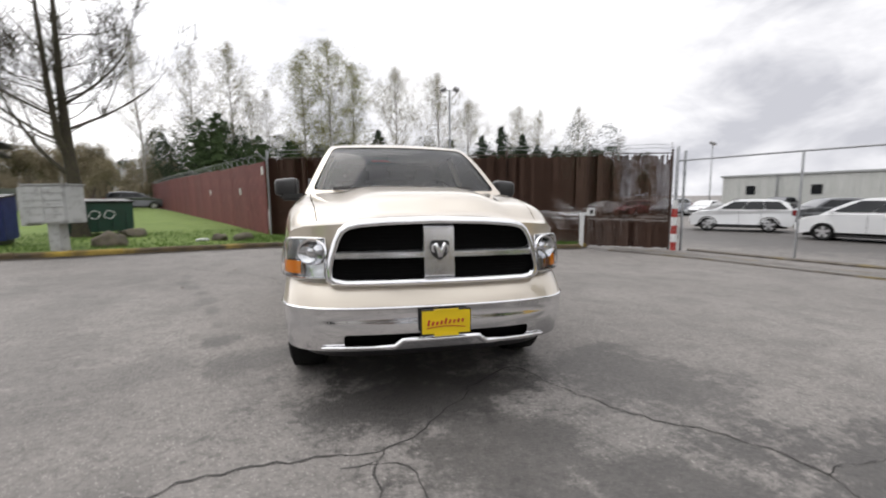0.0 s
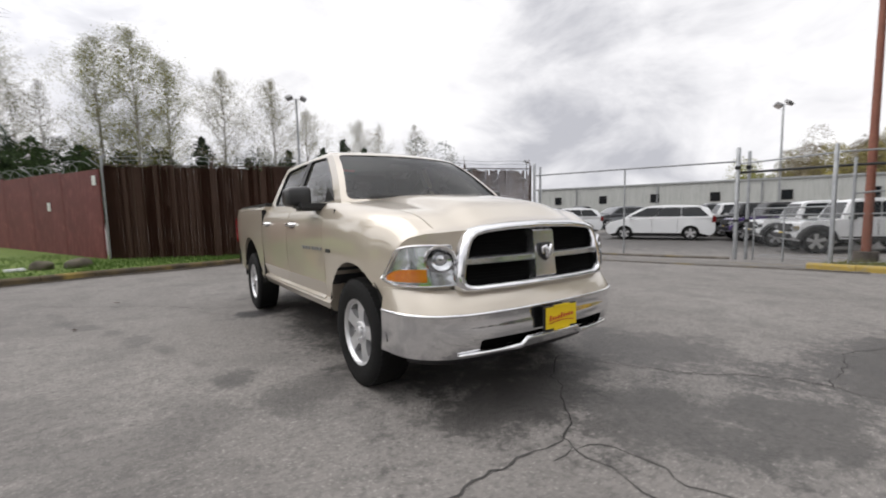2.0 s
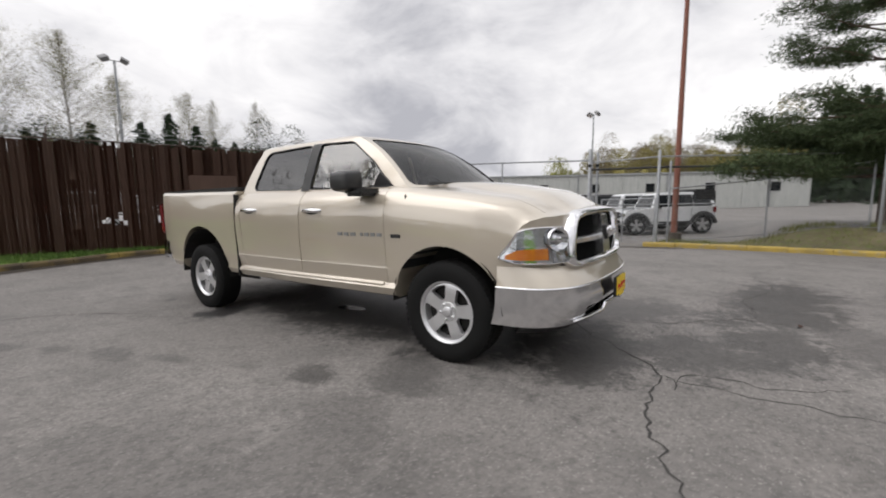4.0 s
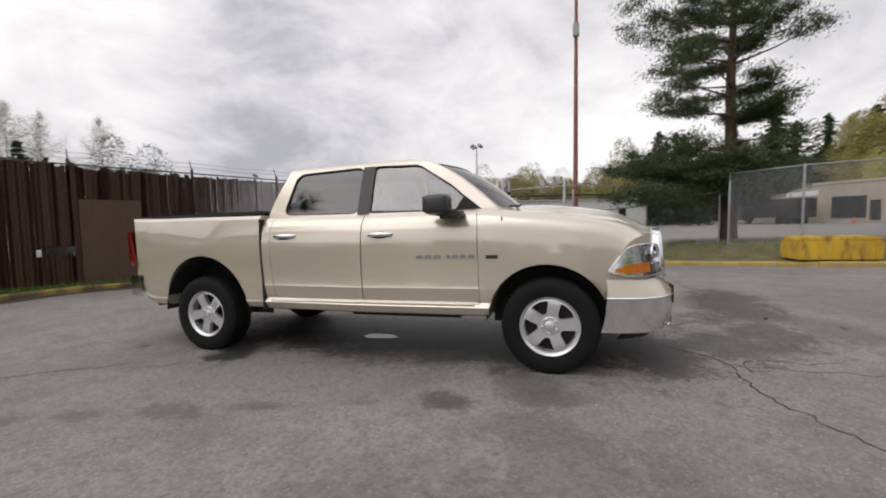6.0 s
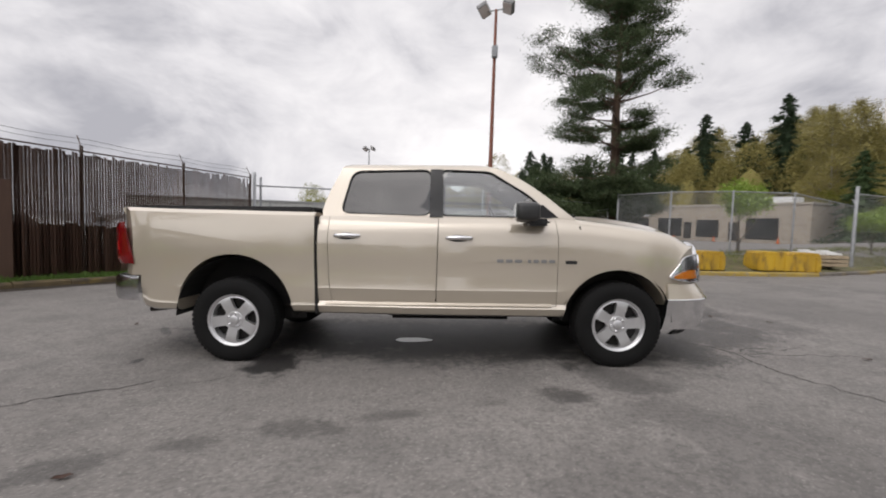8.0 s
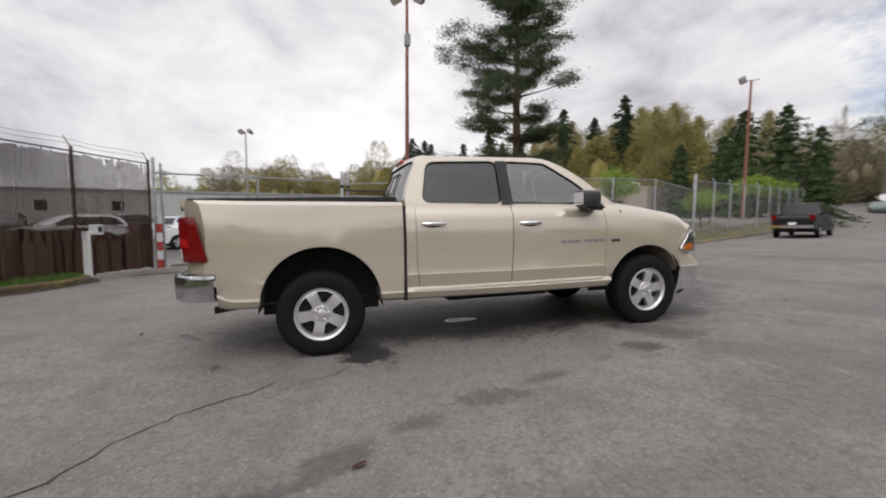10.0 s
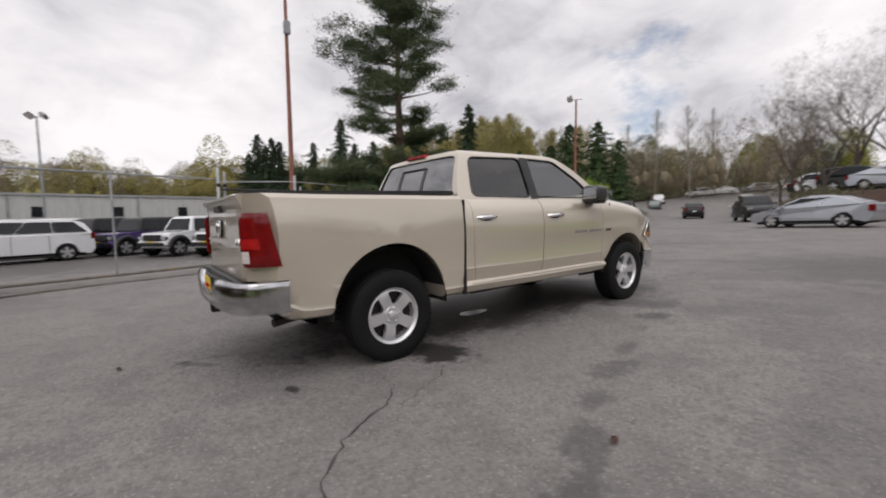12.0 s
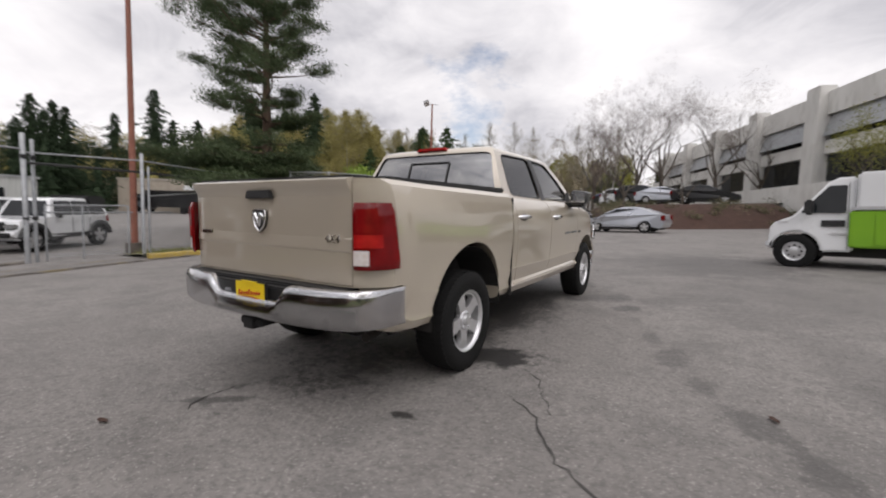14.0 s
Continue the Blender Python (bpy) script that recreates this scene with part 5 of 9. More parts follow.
def build_trim():
    for s in (-1, 1):
        mh = bmesh.new()
        # a rounded shell, flat at the back where the glass sits
        bmesh.ops.create_uvsphere(mh, u_segments=28, v_segments=16, radius=1.0)
        for v in mh.verts:
            c = [math.copysign(abs(q) ** 0.42, q) for q in v.co]
            v.co = Vector((s * 1.098 + 0.108 * c[0], 0.885 + (0.115 if c[1] < 0 else 0.098) * c[1], 1.4215 + 0.088 * c[2] * (1 - 0.12 * c[0] * s)))
        sh = part("mirror", mh, MIRRORCASE, truck, "black towing door mirror", smooth=50)
        arm = bmesh.new()
        add_box(arm, min(s * 0.87, s * 1.14), max(s * 0.87, s * 1.14), 0.68, 0.88, 1.298, 1.362, 0.024)
        part("mirror_arm", arm, BLACK, sh, smooth=50)
        part("mirror_glass", box(s * 1.098 - 0.085, s * 1.098 + 0.085, 0.979, 0.989, 1.36, 1.485, 0.003), CHROME, sh)
        # name bars and side badge
        for k, (y0, y1) in enumerate([(0.60, 0.655), (0.675, 0.725), (0.745, 0.795), (0.815, 0.845), (0.90, 0.965), (0.985, 1.045), (1.065, 1.125)]):
            part("badge_bar", box(s * 0.999 - 0.006, s * 0.999 + 0.006, y0, y1, 0.962, 0.992, 0.003), BADGE, truck)
        part("fender_badge", box(s * 0.995 - 0.008, s * 0.995 + 0.008, 0.40, 0.505, 0.955, 0.985, 0.004), BLACK, truck)
        # bright sill line under the doors
        sl = prism([(s * 0.962, 0.545), (s * 0.982, 0.552), (s * 0.984, 0.562), (s * 0.955, 0.585)], "y", 0.62, 2.70)
        part("sill_moulding", sl, PAINT, truck, smooth=50)
    an = bmesh.new()
    add_tube(an, [(-0.962, 0.36, 1.22), (-0.955, 0.37, 1.30)], [0.012, 0.006], 8)
    part("antenna_base", an, BLACK, truck)
    tx = bpy.data.curves.new("tmp", "FONT")
    tx.body, tx.size, tx.extrude, tx.shear = "4X4", 0.072, 0.003, 0.25
    to = new("tmp", tx)
    me = bpy.data.meshes.new_from_object(to.evaluated_get(bpy.context.evaluated_depsgraph_get()))
    bpy.data.objects.remove(to)
    bm = bmesh.new()
    bm.from_mesh(me)
    part("drive_badge", bm, CHROME, truck, "chrome 4X4 badge", m=pose(-0.60, 4.696, 1.066, 90, 0, 180))
    part("side_badge", box(0.58, 0.72, 4.690, 4.698, 1.075, 1.10, 0.003), CHROME, truck)


build_trim()


# ---- kerbs, verge and the fence behind them ----
NORTH = [(-30.0, -1.5), (-20.0, 2.0), (-12.0, 4.8), (-9.5, 5.9), (-7.3, 6.8), (-5.2, 7.8), (-3.5, 8.75), (-2.0, 9.4), (0.0, 10.05), (1.3, 10.2), (2.3, 10.0), (3.6, 9.4), (4.8, 8.75), (5.9, 8.25), (6.6, 8.3), (7.15, 8.7), (7.4, 9.35)]


def smooth_line(pts, step):
    """Even steps along a line of corners, rounded a little."""
    out, d = [], 0.0
    seg = [math.dist(a, b) for a, b in zip(pts, pts[1:])]
    total = sum(seg)
    n = max(2, int(total / step))
    for i in range(n + 1):
        d = total * i / n
        k = 0
        while k < len(seg) - 1 and d > seg[k]:
            d -= seg[k]
            k += 1
        t = d / seg[k]
        out.append((pts[k][0] + (pts[k + 1][0] - pts[k][0]) * t, pts[k][1] + (pts[k + 1][1] - pts[k][1]) * t))
    for _ in range(2):
        out = [out[0]] + [((a[0] + 2 * b[0] + c[0]) / 4, (a[1] + 2 * b[1] + c[1]) / 4) for a, b, c in zip(out, out[1:], out[2:])] + [out[-1]]
    return out


def kerb_run(pts, side, width, height, material, name, label, worn=0.012):
    """A kerb as separate blocks along a line; side: +1 where it lies to the line's left."""
    root = empty(name, Matrix(), label, "kerb", kind="structure")
    line = smooth_line(pts, 0.9)
    rnd = random.Random(len(pts))
    for (x0, y0), (x1, y1) in zip(line, line[1:]):
        d = Vector((x1 - x0, y1 - y0)).normalized()
        n = Vector((-d.y, d.x)) * side * width
        bm = bmesh.new()
        j0, j1 = rnd.uniform(-worn, worn), rnd.uniform(-worn, worn)
        g = 0.006
        rows = []
        for (x, y), j in (((x0 + d.x * g, y0 + d.y * g), j0), ((x1 - d.x * g, y1 - d.y * g), j1)):
            z = lot_z(x, y)
            prof = [(0.0, -0.12), (0.012, height * 0.75 + j), (0.045, height + j), (width * 0.9, height + j * 0.5 + 0.004), (width, -0.1)]
            rows.append([bm.verts.new((x + n.x * a / width, y + n.y * a / width, z + h)) for a, h in prof])
        for i in range(4):
            bm.faces.new((rows[0][i], rows[1][i], rows[1][i + 1], rows[0][i + 1]))
        bm.faces.new(rows[0])
        bm.faces.new(rows[1][::-1])
        bmesh.ops.recalc_face_normals(bm, faces=bm.faces)
        part("kerb_stone", bm, material, root)
    return line


NLINE = kerb_run(NORTH, 1, 0.17, 0.13, NKERB, "kerb_north", "old concrete kerb with flaked yellow paint")
FENCE_A, FENCE_B = Vector((-3.0, 12.0)), Vector((9.85, 8.5))
WALL_END = Vector((-21.5, 51.0))


def build_gutter_litter():
    """Wet dirt, leaves and moss gathered along the foot of the kerb."""
    bm = bmesh.new()
    rows = []
    for i, (x, y) in enumerate(NLINE[:-1]):
        for t in (0.0, 0.5):
            q = NLINE[i + 1]
            px, py = x + (q[0] - x) * t, y + (q[1] - y) * t
            d = Vector((q[0] - x, q[1] - y)).normalized()
            w = 0.10 + 0.22 * max(0.0, 0.35 + noise.noise(Vector((px * 0.8, py * 0.8, 5))))
            rows.append([bm.verts.new((px + d.y * o, py - d.x * o, lot_z(px, py) + h)) for o, h in ((-0.01, 0.022), (w * 0.4, 0.014), (w, 0.003))])
    for a, b in zip(rows, rows[1:]):
        for k in range(2):
            bm.faces.new((a[k], a[k + 1], b[k + 1], b[k]))
    bmesh.ops.recalc_face_normals(bm, faces=bm.faces)
    wet = surf("wet_leaf_litter", (0.040, 0.030, 0.022), (0.022, 0.018, 0.014), 6.0, 0.8, bump=0.9, bscale=35, c3=(0.075, 0.055, 0.03), scale2=18.0)
    tagged(part("gutter_litter", bm, wet), "dark wet dirt and leaf litter along the kerb", "litter", kind="stuff")


build_gutter_litter()


def verge_z(x, y):
    return lot_z(x, y) + 0.115 + 0.03 * noise.noise(Vector((x * 0.6, y * 0.6, 0)))


def build_verge():
    """The grass between kerb and fence, and the lawn past the red wall."""
    bm = bmesh.new()
    near = [(x, y) for x, y in NLINE]
    cols = []
    for x, y in near:
        if x < -3.0:
            k = (x + 30) / 27
            far = (-60 + 38.5 * k, 20 + 31 * k) if x < -12 else (-34 + (x + 12) / 9.0 * 12.5, 40 + (x + 12) / 9 * 11)
        else:
            t = (x - FENCE_A.x) / (FENCE_B.x - FENCE_A.x)
            far = (x + 0.05, FENCE_A.y + (FENCE_B.y - FENCE_A.y) * t + 0.3)
        n = 26
        col = []
        for j in range(n + 1):
            u = (j / n) ** 1.8
            px, py = x + (far[0] - x) * u, y + 0.12 * (1 - u) + (far[1] - y) * u
            col.append(bm.verts.new((px, py, verge_z(px, py))))
        cols.append(col)
    for a, b in zip(cols, cols[1:]):
        for j in range(len(a) - 1):
            bm.faces.new((a[j], b[j], b[j + 1], a[j + 1]))
    tagged(part("verge", bm, GRASS, smooth=60), "mown green grass verge behind the kerb", "grass", kind="structure")
    # blades and weeds along the verge
    rnd = random.Random(3)
    vs, fs = [], []
    for k in range(15000):
        if k % 3:
            t = rnd.random()
            x = -3.4 + 10.4 * t
            y0 = np.interp(x, [p[0] for p in NLINE], [p[1] for p in NLINE]) + 0.2
            y1 = 12 - 0.2724 * (x + 3) + 0.1
            if y1 < y0:
                continue
            y = rnd.uniform(y0, y1)
        else:
            x = rnd.uniform(-9.5, -3.2)
            y0 = np.interp(x, [p[0] for p in NLINE], [p[1] for p in NLINE]) + 0.2
            y = y0 + rnd.random() ** 1.5 * 6
        z = verge_z(x, y) - 0.01
        h = rnd.uniform(0.04, 0.11) * (1.6 if rnd.random() < 0.12 else 1)
        a = rnd.uniform(0, math.tau)
        lean = rnd.uniform(0, 0.5) * h
        dx, dy = math.cos(a) * 0.009, math.sin(a) * 0.009
        i = len(vs)
        vs += [(x - dx, y - dy, z), (x + dx, y + dy, z), (x - dy / 0.009 * lean, y + dx / 0.009 * lean, z + h)]
        fs.append((i, i + 1, i + 2))
    me = bpy.data.meshes.new("grass_blades")
    me.from_pydata(vs, [], fs)
    me.materials.append(BLADE)
    tagged(new("grass_blades", me), "uneven tufts of spring grass along the kerb", "grass", kind="stuff")


build_verge()


def build_slat_fence():
    """Chain-link fence woven with brown slats, many of them slipped, broken or gone."""
    root = empty("slat_fence", Matrix(), "tall chain-link fence woven with weathered dark brown slats", "fence")
    d = (FENCE_B - FENCE_A)
    length = d.length
    d.normalize()
    n = Vector((-d.y, d.x))
    rnd = random.Random(11)
    TOPZ = 2.70
    meshes = {}

    def slat(h, w):
        key = (round(h, 2), round(w, 3))
        if key not in meshes:
            bm = bmesh.new()
            vs = []
            for z in (0, h * 0.5, h):
                vs.append([bm.verts.new((x, y, z)) for x, y in ((-w, 0.0008), (-w * 0.5, -0.0008), (w * 0.5, -0.0008), (w, 0.0008))])
            for a, b in zip(vs, vs[1:]):
                for i in range(3):
                    bm.faces.new((a[i], a[i + 1], b[i + 1], b[i]))
            bmesh.ops.solidify(bm, geom=list(bm.faces), thickness=0.004)
            me = bpy.data.meshes.new("slat")
            bm.to_mesh(me)
            bm.free()
            me.materials.append(SLAT)
            meshes[key] = me
        return meshes[key]

    ang = math.atan2(d.y, d.x)

    def put(u, z, h, w, twist=0.0, back=0.0):
        p = FENCE_A + d * u + n * back
        ob = new("slat", slat(round(h * 20) / 20, w))
        ob.parent = root
        ob.matrix_basis = Matrix.Translation((p.x, p.y, lot_z(p.x, p.y) + z)) @ Matrix.Rotation(ang + twist, 4, "Z") @ Matrix.Rotation(rnd.gauss(0, 0.0015), 4, "Y")

    u, k = 0.06, 0
    while u < length - 0.05:
        v = u / length
        q = FENCE_A + d * u
        H = TOPZ - lot_z(q.x, q.y)
        k += 1
        if v < 0.42:
            # close-woven part, with small ragged windows at mid height
            if noise.noise(Vector((u * 0.9, 3, 0))) > 0.16 and rnd.random() < 0.6:
                gap = rnd.uniform(0.72, 0.84)
                put(u, 0.08, gap - 0.08, 0.0414)
                put(u, gap + rnd.uniform(0.10, 0.22), H - gap - 0.24, 0.0414)
            else:
                put(u, rnd.uniform(0.05, 0.09), H - rnd.uniform(0.1, 0.15), 0.0414)
            u += 0.083
            continue
        # towards the gate the slats stand askew in the mesh, so that light passes between them from one side
        turn = 0.50 - 0.30 * smoothstep(0.58, 0.78, v)
        w = 0.048 - 0.019 * smoothstep(0.58, 0.78, v)
        top = H - rnd.uniform(0.07, 0.11) - (rnd.uniform(0.1, 0.3) if v > 0.86 and rnd.random() < 0.3 else 0)
        if v > 0.66:
            # a torn band at bonnet height
            lo = 0.92 + 0.05 * noise.noise(Vector((u * 2.0, 5, 0)))
            hi = lo + 0.20 + 0.22 * noise.noise(Vector((u * 0.8, 9, 0)))
            put(u, rnd.uniform(0.03, 0.08), lo - 0.06, 0.029, -0.6)
            put(u, hi, top - hi, w, turn)
            put(u, lo - 0.05, max(0.12, hi - lo + 0.1), 0.022, -0.6)
        else:
            put(u, rnd.uniform(0.03, 0.08), top - 0.06, w, turn)
            if k % 2:
                put(u + 0.03, 0.05, rnd.uniform(1.16, 1.24), 0.052, back=0.02)
        u += 0.062
    # one stretch of dark boarding behind the slats
    a, b = FENCE_A + d * length * 0.408 - n * 0.03, FENCE_A + d * length * 0.50 - n * 0.03
    part("backing_board", box(0, (b - a).length, 0, 0.012, 0.1, 2.05), SLAT, root, m=Matrix.Translation((a.x, a.y, lot_z(a.x, a.y))) @ Matrix.Rotation(ang, 4, "Z"))
    # posts, rails and wires
    for k in range(6):
        p = FENCE_A + d * length * k / 5
        z = TOPZ - 2.52
        mat = GALV if k == 0 else surf_post
        part("fence_post", tube([(p.x, p.y + 0.04, lot_z(p.x, p.y)), (p.x, p.y + 0.04, z + (2.75 if k == 0 else 2.62))], 0.036, 10), mat, root, smooth=60)
        arm = tube([(p.x, p.y + 0.04, z + 2.58), (p.x + 0.10, p.y + 0.22, z + 2.86)], 0.012, 6)
        part("barb_arm", arm, mat, root)
    for zz in (0.1, 1.0, 2.50, 2.66, 2.78):
        pts = []
        for k in range(30):
            p = FENCE_A + d * length * k / 29
            off = 0.05 if zz < 2.55 else (0.12 if zz < 2.7 else 0.20)
            pts.append((p.x, p.y + off, (lot_z(p.x, p.y) if zz < 2 else TOPZ - 2.52) + zz - (0.02 * math.sin(k * 1.3) if zz > 2.55 else 0)))
        part("fence_rail" if zz in (0.1, 2.50, 1.0) else "barbed_wire", tube(pts, 0.018 if zz in (2.50, 1.0) else 0.006, 5), surf_post if zz < 2.55 else GALV, root)


surf_post = surf("dull_brown_steel", (0.07, 0.045, 0.035), (0.11, 0.09, 0.08), 6.0, 0.6, 0.3, bump=0.1)
build_slat_fence()


def build_red_wall():
    root = empty("red_wall", Matrix(), "long red painted board fence with barbed wire on top", "fence")
    a, b = Vector((-3.08, 12.02)), WALL_END
    d = b - a
    L = d.length
    d.normalize()
    ang = math.atan2(d.y, d.x)
    n = 18
    for k in range(n):
        p, q = a + d * (L * k / n), a + d * (L * (k + 1) / n)
        m = Matrix.Translation((p.x, p.y, lot_z(p.x, p.y))) @ Matrix.Rotation(ang, 4, "Z") @ Matrix.Rotation(random.uniform(-0.004, 0.004), 4, "X")
        part("board", box(0.008, L / n - 0.008, -0.02, 0.02, 0.06, 2.58 + 0.02 * math.sin(k * 2.1), 0.006), REDWALL, root, m=m)
    for k in range(0, n + 1, 2):
        p = a + d * (L * k / n)
        z = lot_z(p.x, p.y)
        part("barb_arm", tube([(p.x + 0.05, p.y, z + 2.5), (p.x + 0.05, p.y, z + 2.62), (p.x - 0.22, p.y - 0.1, z + 2.88)], 0.014, 6), GALV, root)
    # coiled wire along the top
    pts = []
    m = 560
    for i in range(m):
        t = i / (m - 1)
        p = a + d * (L * (0.02 + 0.96 * t))
        w = i * math.tau / 12
        pts.append((p.x + 0.16 * math.cos(w) * d.y, p.y - 0.16 * math.cos(w) * d.x, lot_z(p.x, p.y) + 2.70 + 0.15 * math.sin(w)))
    part("coiled_wire", tube(pts, 0.007, 4), GALV, root)
    for dx, z in ((3.4, 1.45), (0.25, 2.15), (9.5, 1.4)):
        p = a + d * dx
        sgn = part("notice", box(-0.10, 0.10, -0.008, 0.008, 0, 0.26), WHITEPAINT, root, "small white notice board", m=Matrix.Translation((p.x - 0.03, p.y - 0.025, lot_z(p.x, p.y) + z)) @ Matrix.Rotation(ang, 4, "Z"))


build_red_wall()

# ---- the gateway, its posts and the chain-link beyond ----
def chain_panel(root, a, b, h, z0=0.05, top=True, follow=True, wire=None):
    """A stretch of woven wire between two posts, with its rails."""
    a, b = Vector(a), Vector(b)
    bm = bmesh.new()
    L = (b - a).length
    uv = bm.loops.layers.uv.new("UVMap")
    za, zb = (lot_z(*a), lot_z(*b)) if follow else (a.z, b.z)
    f = bm.faces.new([bm.verts.new(p) for p in ((a.x, a.y, za + z0), (b.x, b.y, zb + z0), (b.x, b.y, zb + h), (a.x, a.y, za + h))])
    for lp, c in zip(f.loops, ((0, 0), (L, 0), (L, h - z0), (0, h - z0))):
        lp[uv].uv = c
    part("wire_mesh", bm, wire or WIRE, root)
    for z in ((z0, h) if top else (z0,)):
        part("fence_rail", tube([(a.x, a.y, za + z), (b.x, b.y, zb + z)], 0.022 if z > 1 else 0.01, 6), GALV, root)


def post(root, x, y, h, r=0.038, mat=None, name="fence_post", base=0.0):
    z = lot_z(x, y) + base
    ob = part(name, tube([(x, y, z - 0.1), (x, y, z + h - 0.02), (x, y, z + h)], [r, r, r * 0.6], 12), mat or GALV, root, smooth=50)
    return ob


def build_gateway():
    g = empty("gateway", Matrix(), "galvanised gate posts with an overhead rail across the drive", "gate")
    post(g, 9.97, 8.45, 3.35, 0.05)
    post(g, 10.12, 8.30, 3.2, 0.04)
    post(g, 11.55, 5.75, 2.98, 0.03)
    post(g, 12.80, 2.78, 3.42, 0.06)
    post(g, 12.98, 2.55, 3.3, 0.045)
    post(g, 12.05, 0.35, 3.1, 0.05)
    post(g, 12.35, 0.05, 2.75, 0.035)
    za, zb = lot_z(9.97, 8.45) + 2.88, lot_z(12.8, 2.78) + 3.0
    part("overhead_rail", tube([(9.97, 8.45, za), (11.55, 5.75, za + 0.06), (12.8, 2.78, zb)], 0.026, 8), GALV, g)
    # upper rail on to the bank, and a dark slide rail under it
    part("overhead_rail", tube([(12.8, 2.78, zb - 0.08), (12.3, 0.3, zb - 0.02), (14.5, -6.0, zb - 0.1)], 0.022, 8), GALV, g)
    part("slide_rail", tube([(12.85, 2.75, zb - 0.34), (12.45, 0.2, zb - 0.36), (13.2, -3.5, zb - 0.42)], 0.035, 6), BLACK, g)
    # fittings at the post's head
    for x, y in ((12.8, 2.78), (12.98, 2.55)):
        z = lot_z(x, y) + 2.75
        part("hinge_clamp", box(x - 0.08, x + 0.08, y - 0.06, y + 0.06, z, z + 0.12, 0.02), BLACK, g)
        part("hinge_clamp", box(x - 0.07, x + 0.07, y - 0.06, y + 0.06, z - 1.6, z - 1.5, 0.02), BLACK, g)
    # the drawn-back gate leaf behind the post
    leaf = empty("sliding_gate", Matrix(), "low sliding chain-link gate leaf standing open", "gate")
    for a, b in (((12.95, 2.35), (12.65, 0.5)),):
        chain_panel(leaf, a, b, 1.55, 0.12, wire=THINWIRE)
        for t in (0.0, 0.42, 1.0):
            x, y = a[0] + (b[0] - a[0]) * t, a[1] + (b[1] - a[1]) * t
            post(leaf, x, y, 1.55, 0.024, name="gate_bar")
    chain_panel(leaf, (13.3, 2.3), (13.6, -1.2), 1.35, 0.15, wire=THINWIRE)
    # long chain-link run behind the leaf, on to the bank
    run = empty("side_fence", Matrix(), "galvanised chain-link fence along the sales lot", "fence")
    for a, b in (((12.35, 0.05), (13.4, -2.6)), ((13.4, -2.6), (13.0, -4.9))):
        chain_panel(run, a, b, 1.85, 0.1, wire=THINWIRE)
        post(run, b[0], b[1], 1.9, 0.025)
    # striped bollard at the fence's end
    b = empty("striped_bollard", Matrix(), "red and white striped steel bollard by the gate", "bollard")
    z = lot_z(9.9, 8.4)
    rs = surf("red_bollard_paint", (0.45, 0.035, 0.03), (0.35, 0.03, 0.03), 5.0, 0.5, c3=(0.5, 0.25, 0.2), scale2=14.0)
    for k in range(6):
        part("band", tube([(9.86, 8.33, z + 0.27 * k), (9.86, 8.33, z + 0.27 * (k + 1))], 0.085, 14), WHITEPAINT if k % 2 else rs, b, smooth=50)
    # concrete strip and gutter across the drive
    for off, w, nm in ((0.0, 0.16, "gutter_strip"), (0.75, 0.05, "gutter_joint")):
        line = smooth_line([(7.4, 8.2), (8.3, 7.3), (9.2, 5.9), (9.9, 3.6), (10.6, 1.2), (10.9, -0.6)], 0.5)
        bm = bmesh.new()
        rows = []
        for i, (x, y) in enumerate(line):
            q = line[min(i + 1, len(line) - 1)]
            p0 = line[max(i - 1, 0)]
            t = Vector((q[0] - p0[0], q[1] - p0[1])).normalized()
            nx, ny = -t.y, t.x
            rows.append([bm.verts.new((x + nx * (off + s * w), y + ny * (off + s * w), lot_z(x, y) + 0.012)) for s in (-1, 1)])
        for r0, r1 in zip(rows, rows[1:]):
            bm.faces.new((r0[0], r0[1], r1[1], r1[0]))
        bmesh.ops.solidify(bm, geom=list(bm.faces), thickness=0.03)
        tagged(part(nm, bm, KERB), "pale concrete gutter strip across the driveway", "gutter", kind="structure")
    tr = tube([(10.3, 8.2, lot_z(10.3, 8.2) + 0.03), (11.6, 5.6, lot_z(11.6, 5.6) + 0.03), (12.75, 2.9, lot_z(12.75, 2.9) + 0.03)], 0.05, 6)
    tagged(part("gate_track", tr, KERB), "low concrete gate track across the drive", "gate track", kind="structure")


build_gateway()
EPTS = [(x, y) for y, x in EAST[:-1]]
ELINE = kerb_run(EPTS[:7], 1, 0.17, 0.14, YKERB, "kerb_east", "yellow painted concrete kerb along the planted bank")
ELINE = ELINE + kerb_run(EPTS[6:], 1, 0.17, 0.12, KERB, "kerb_street", "weathered grey concrete kerb along the street fence")[1:]


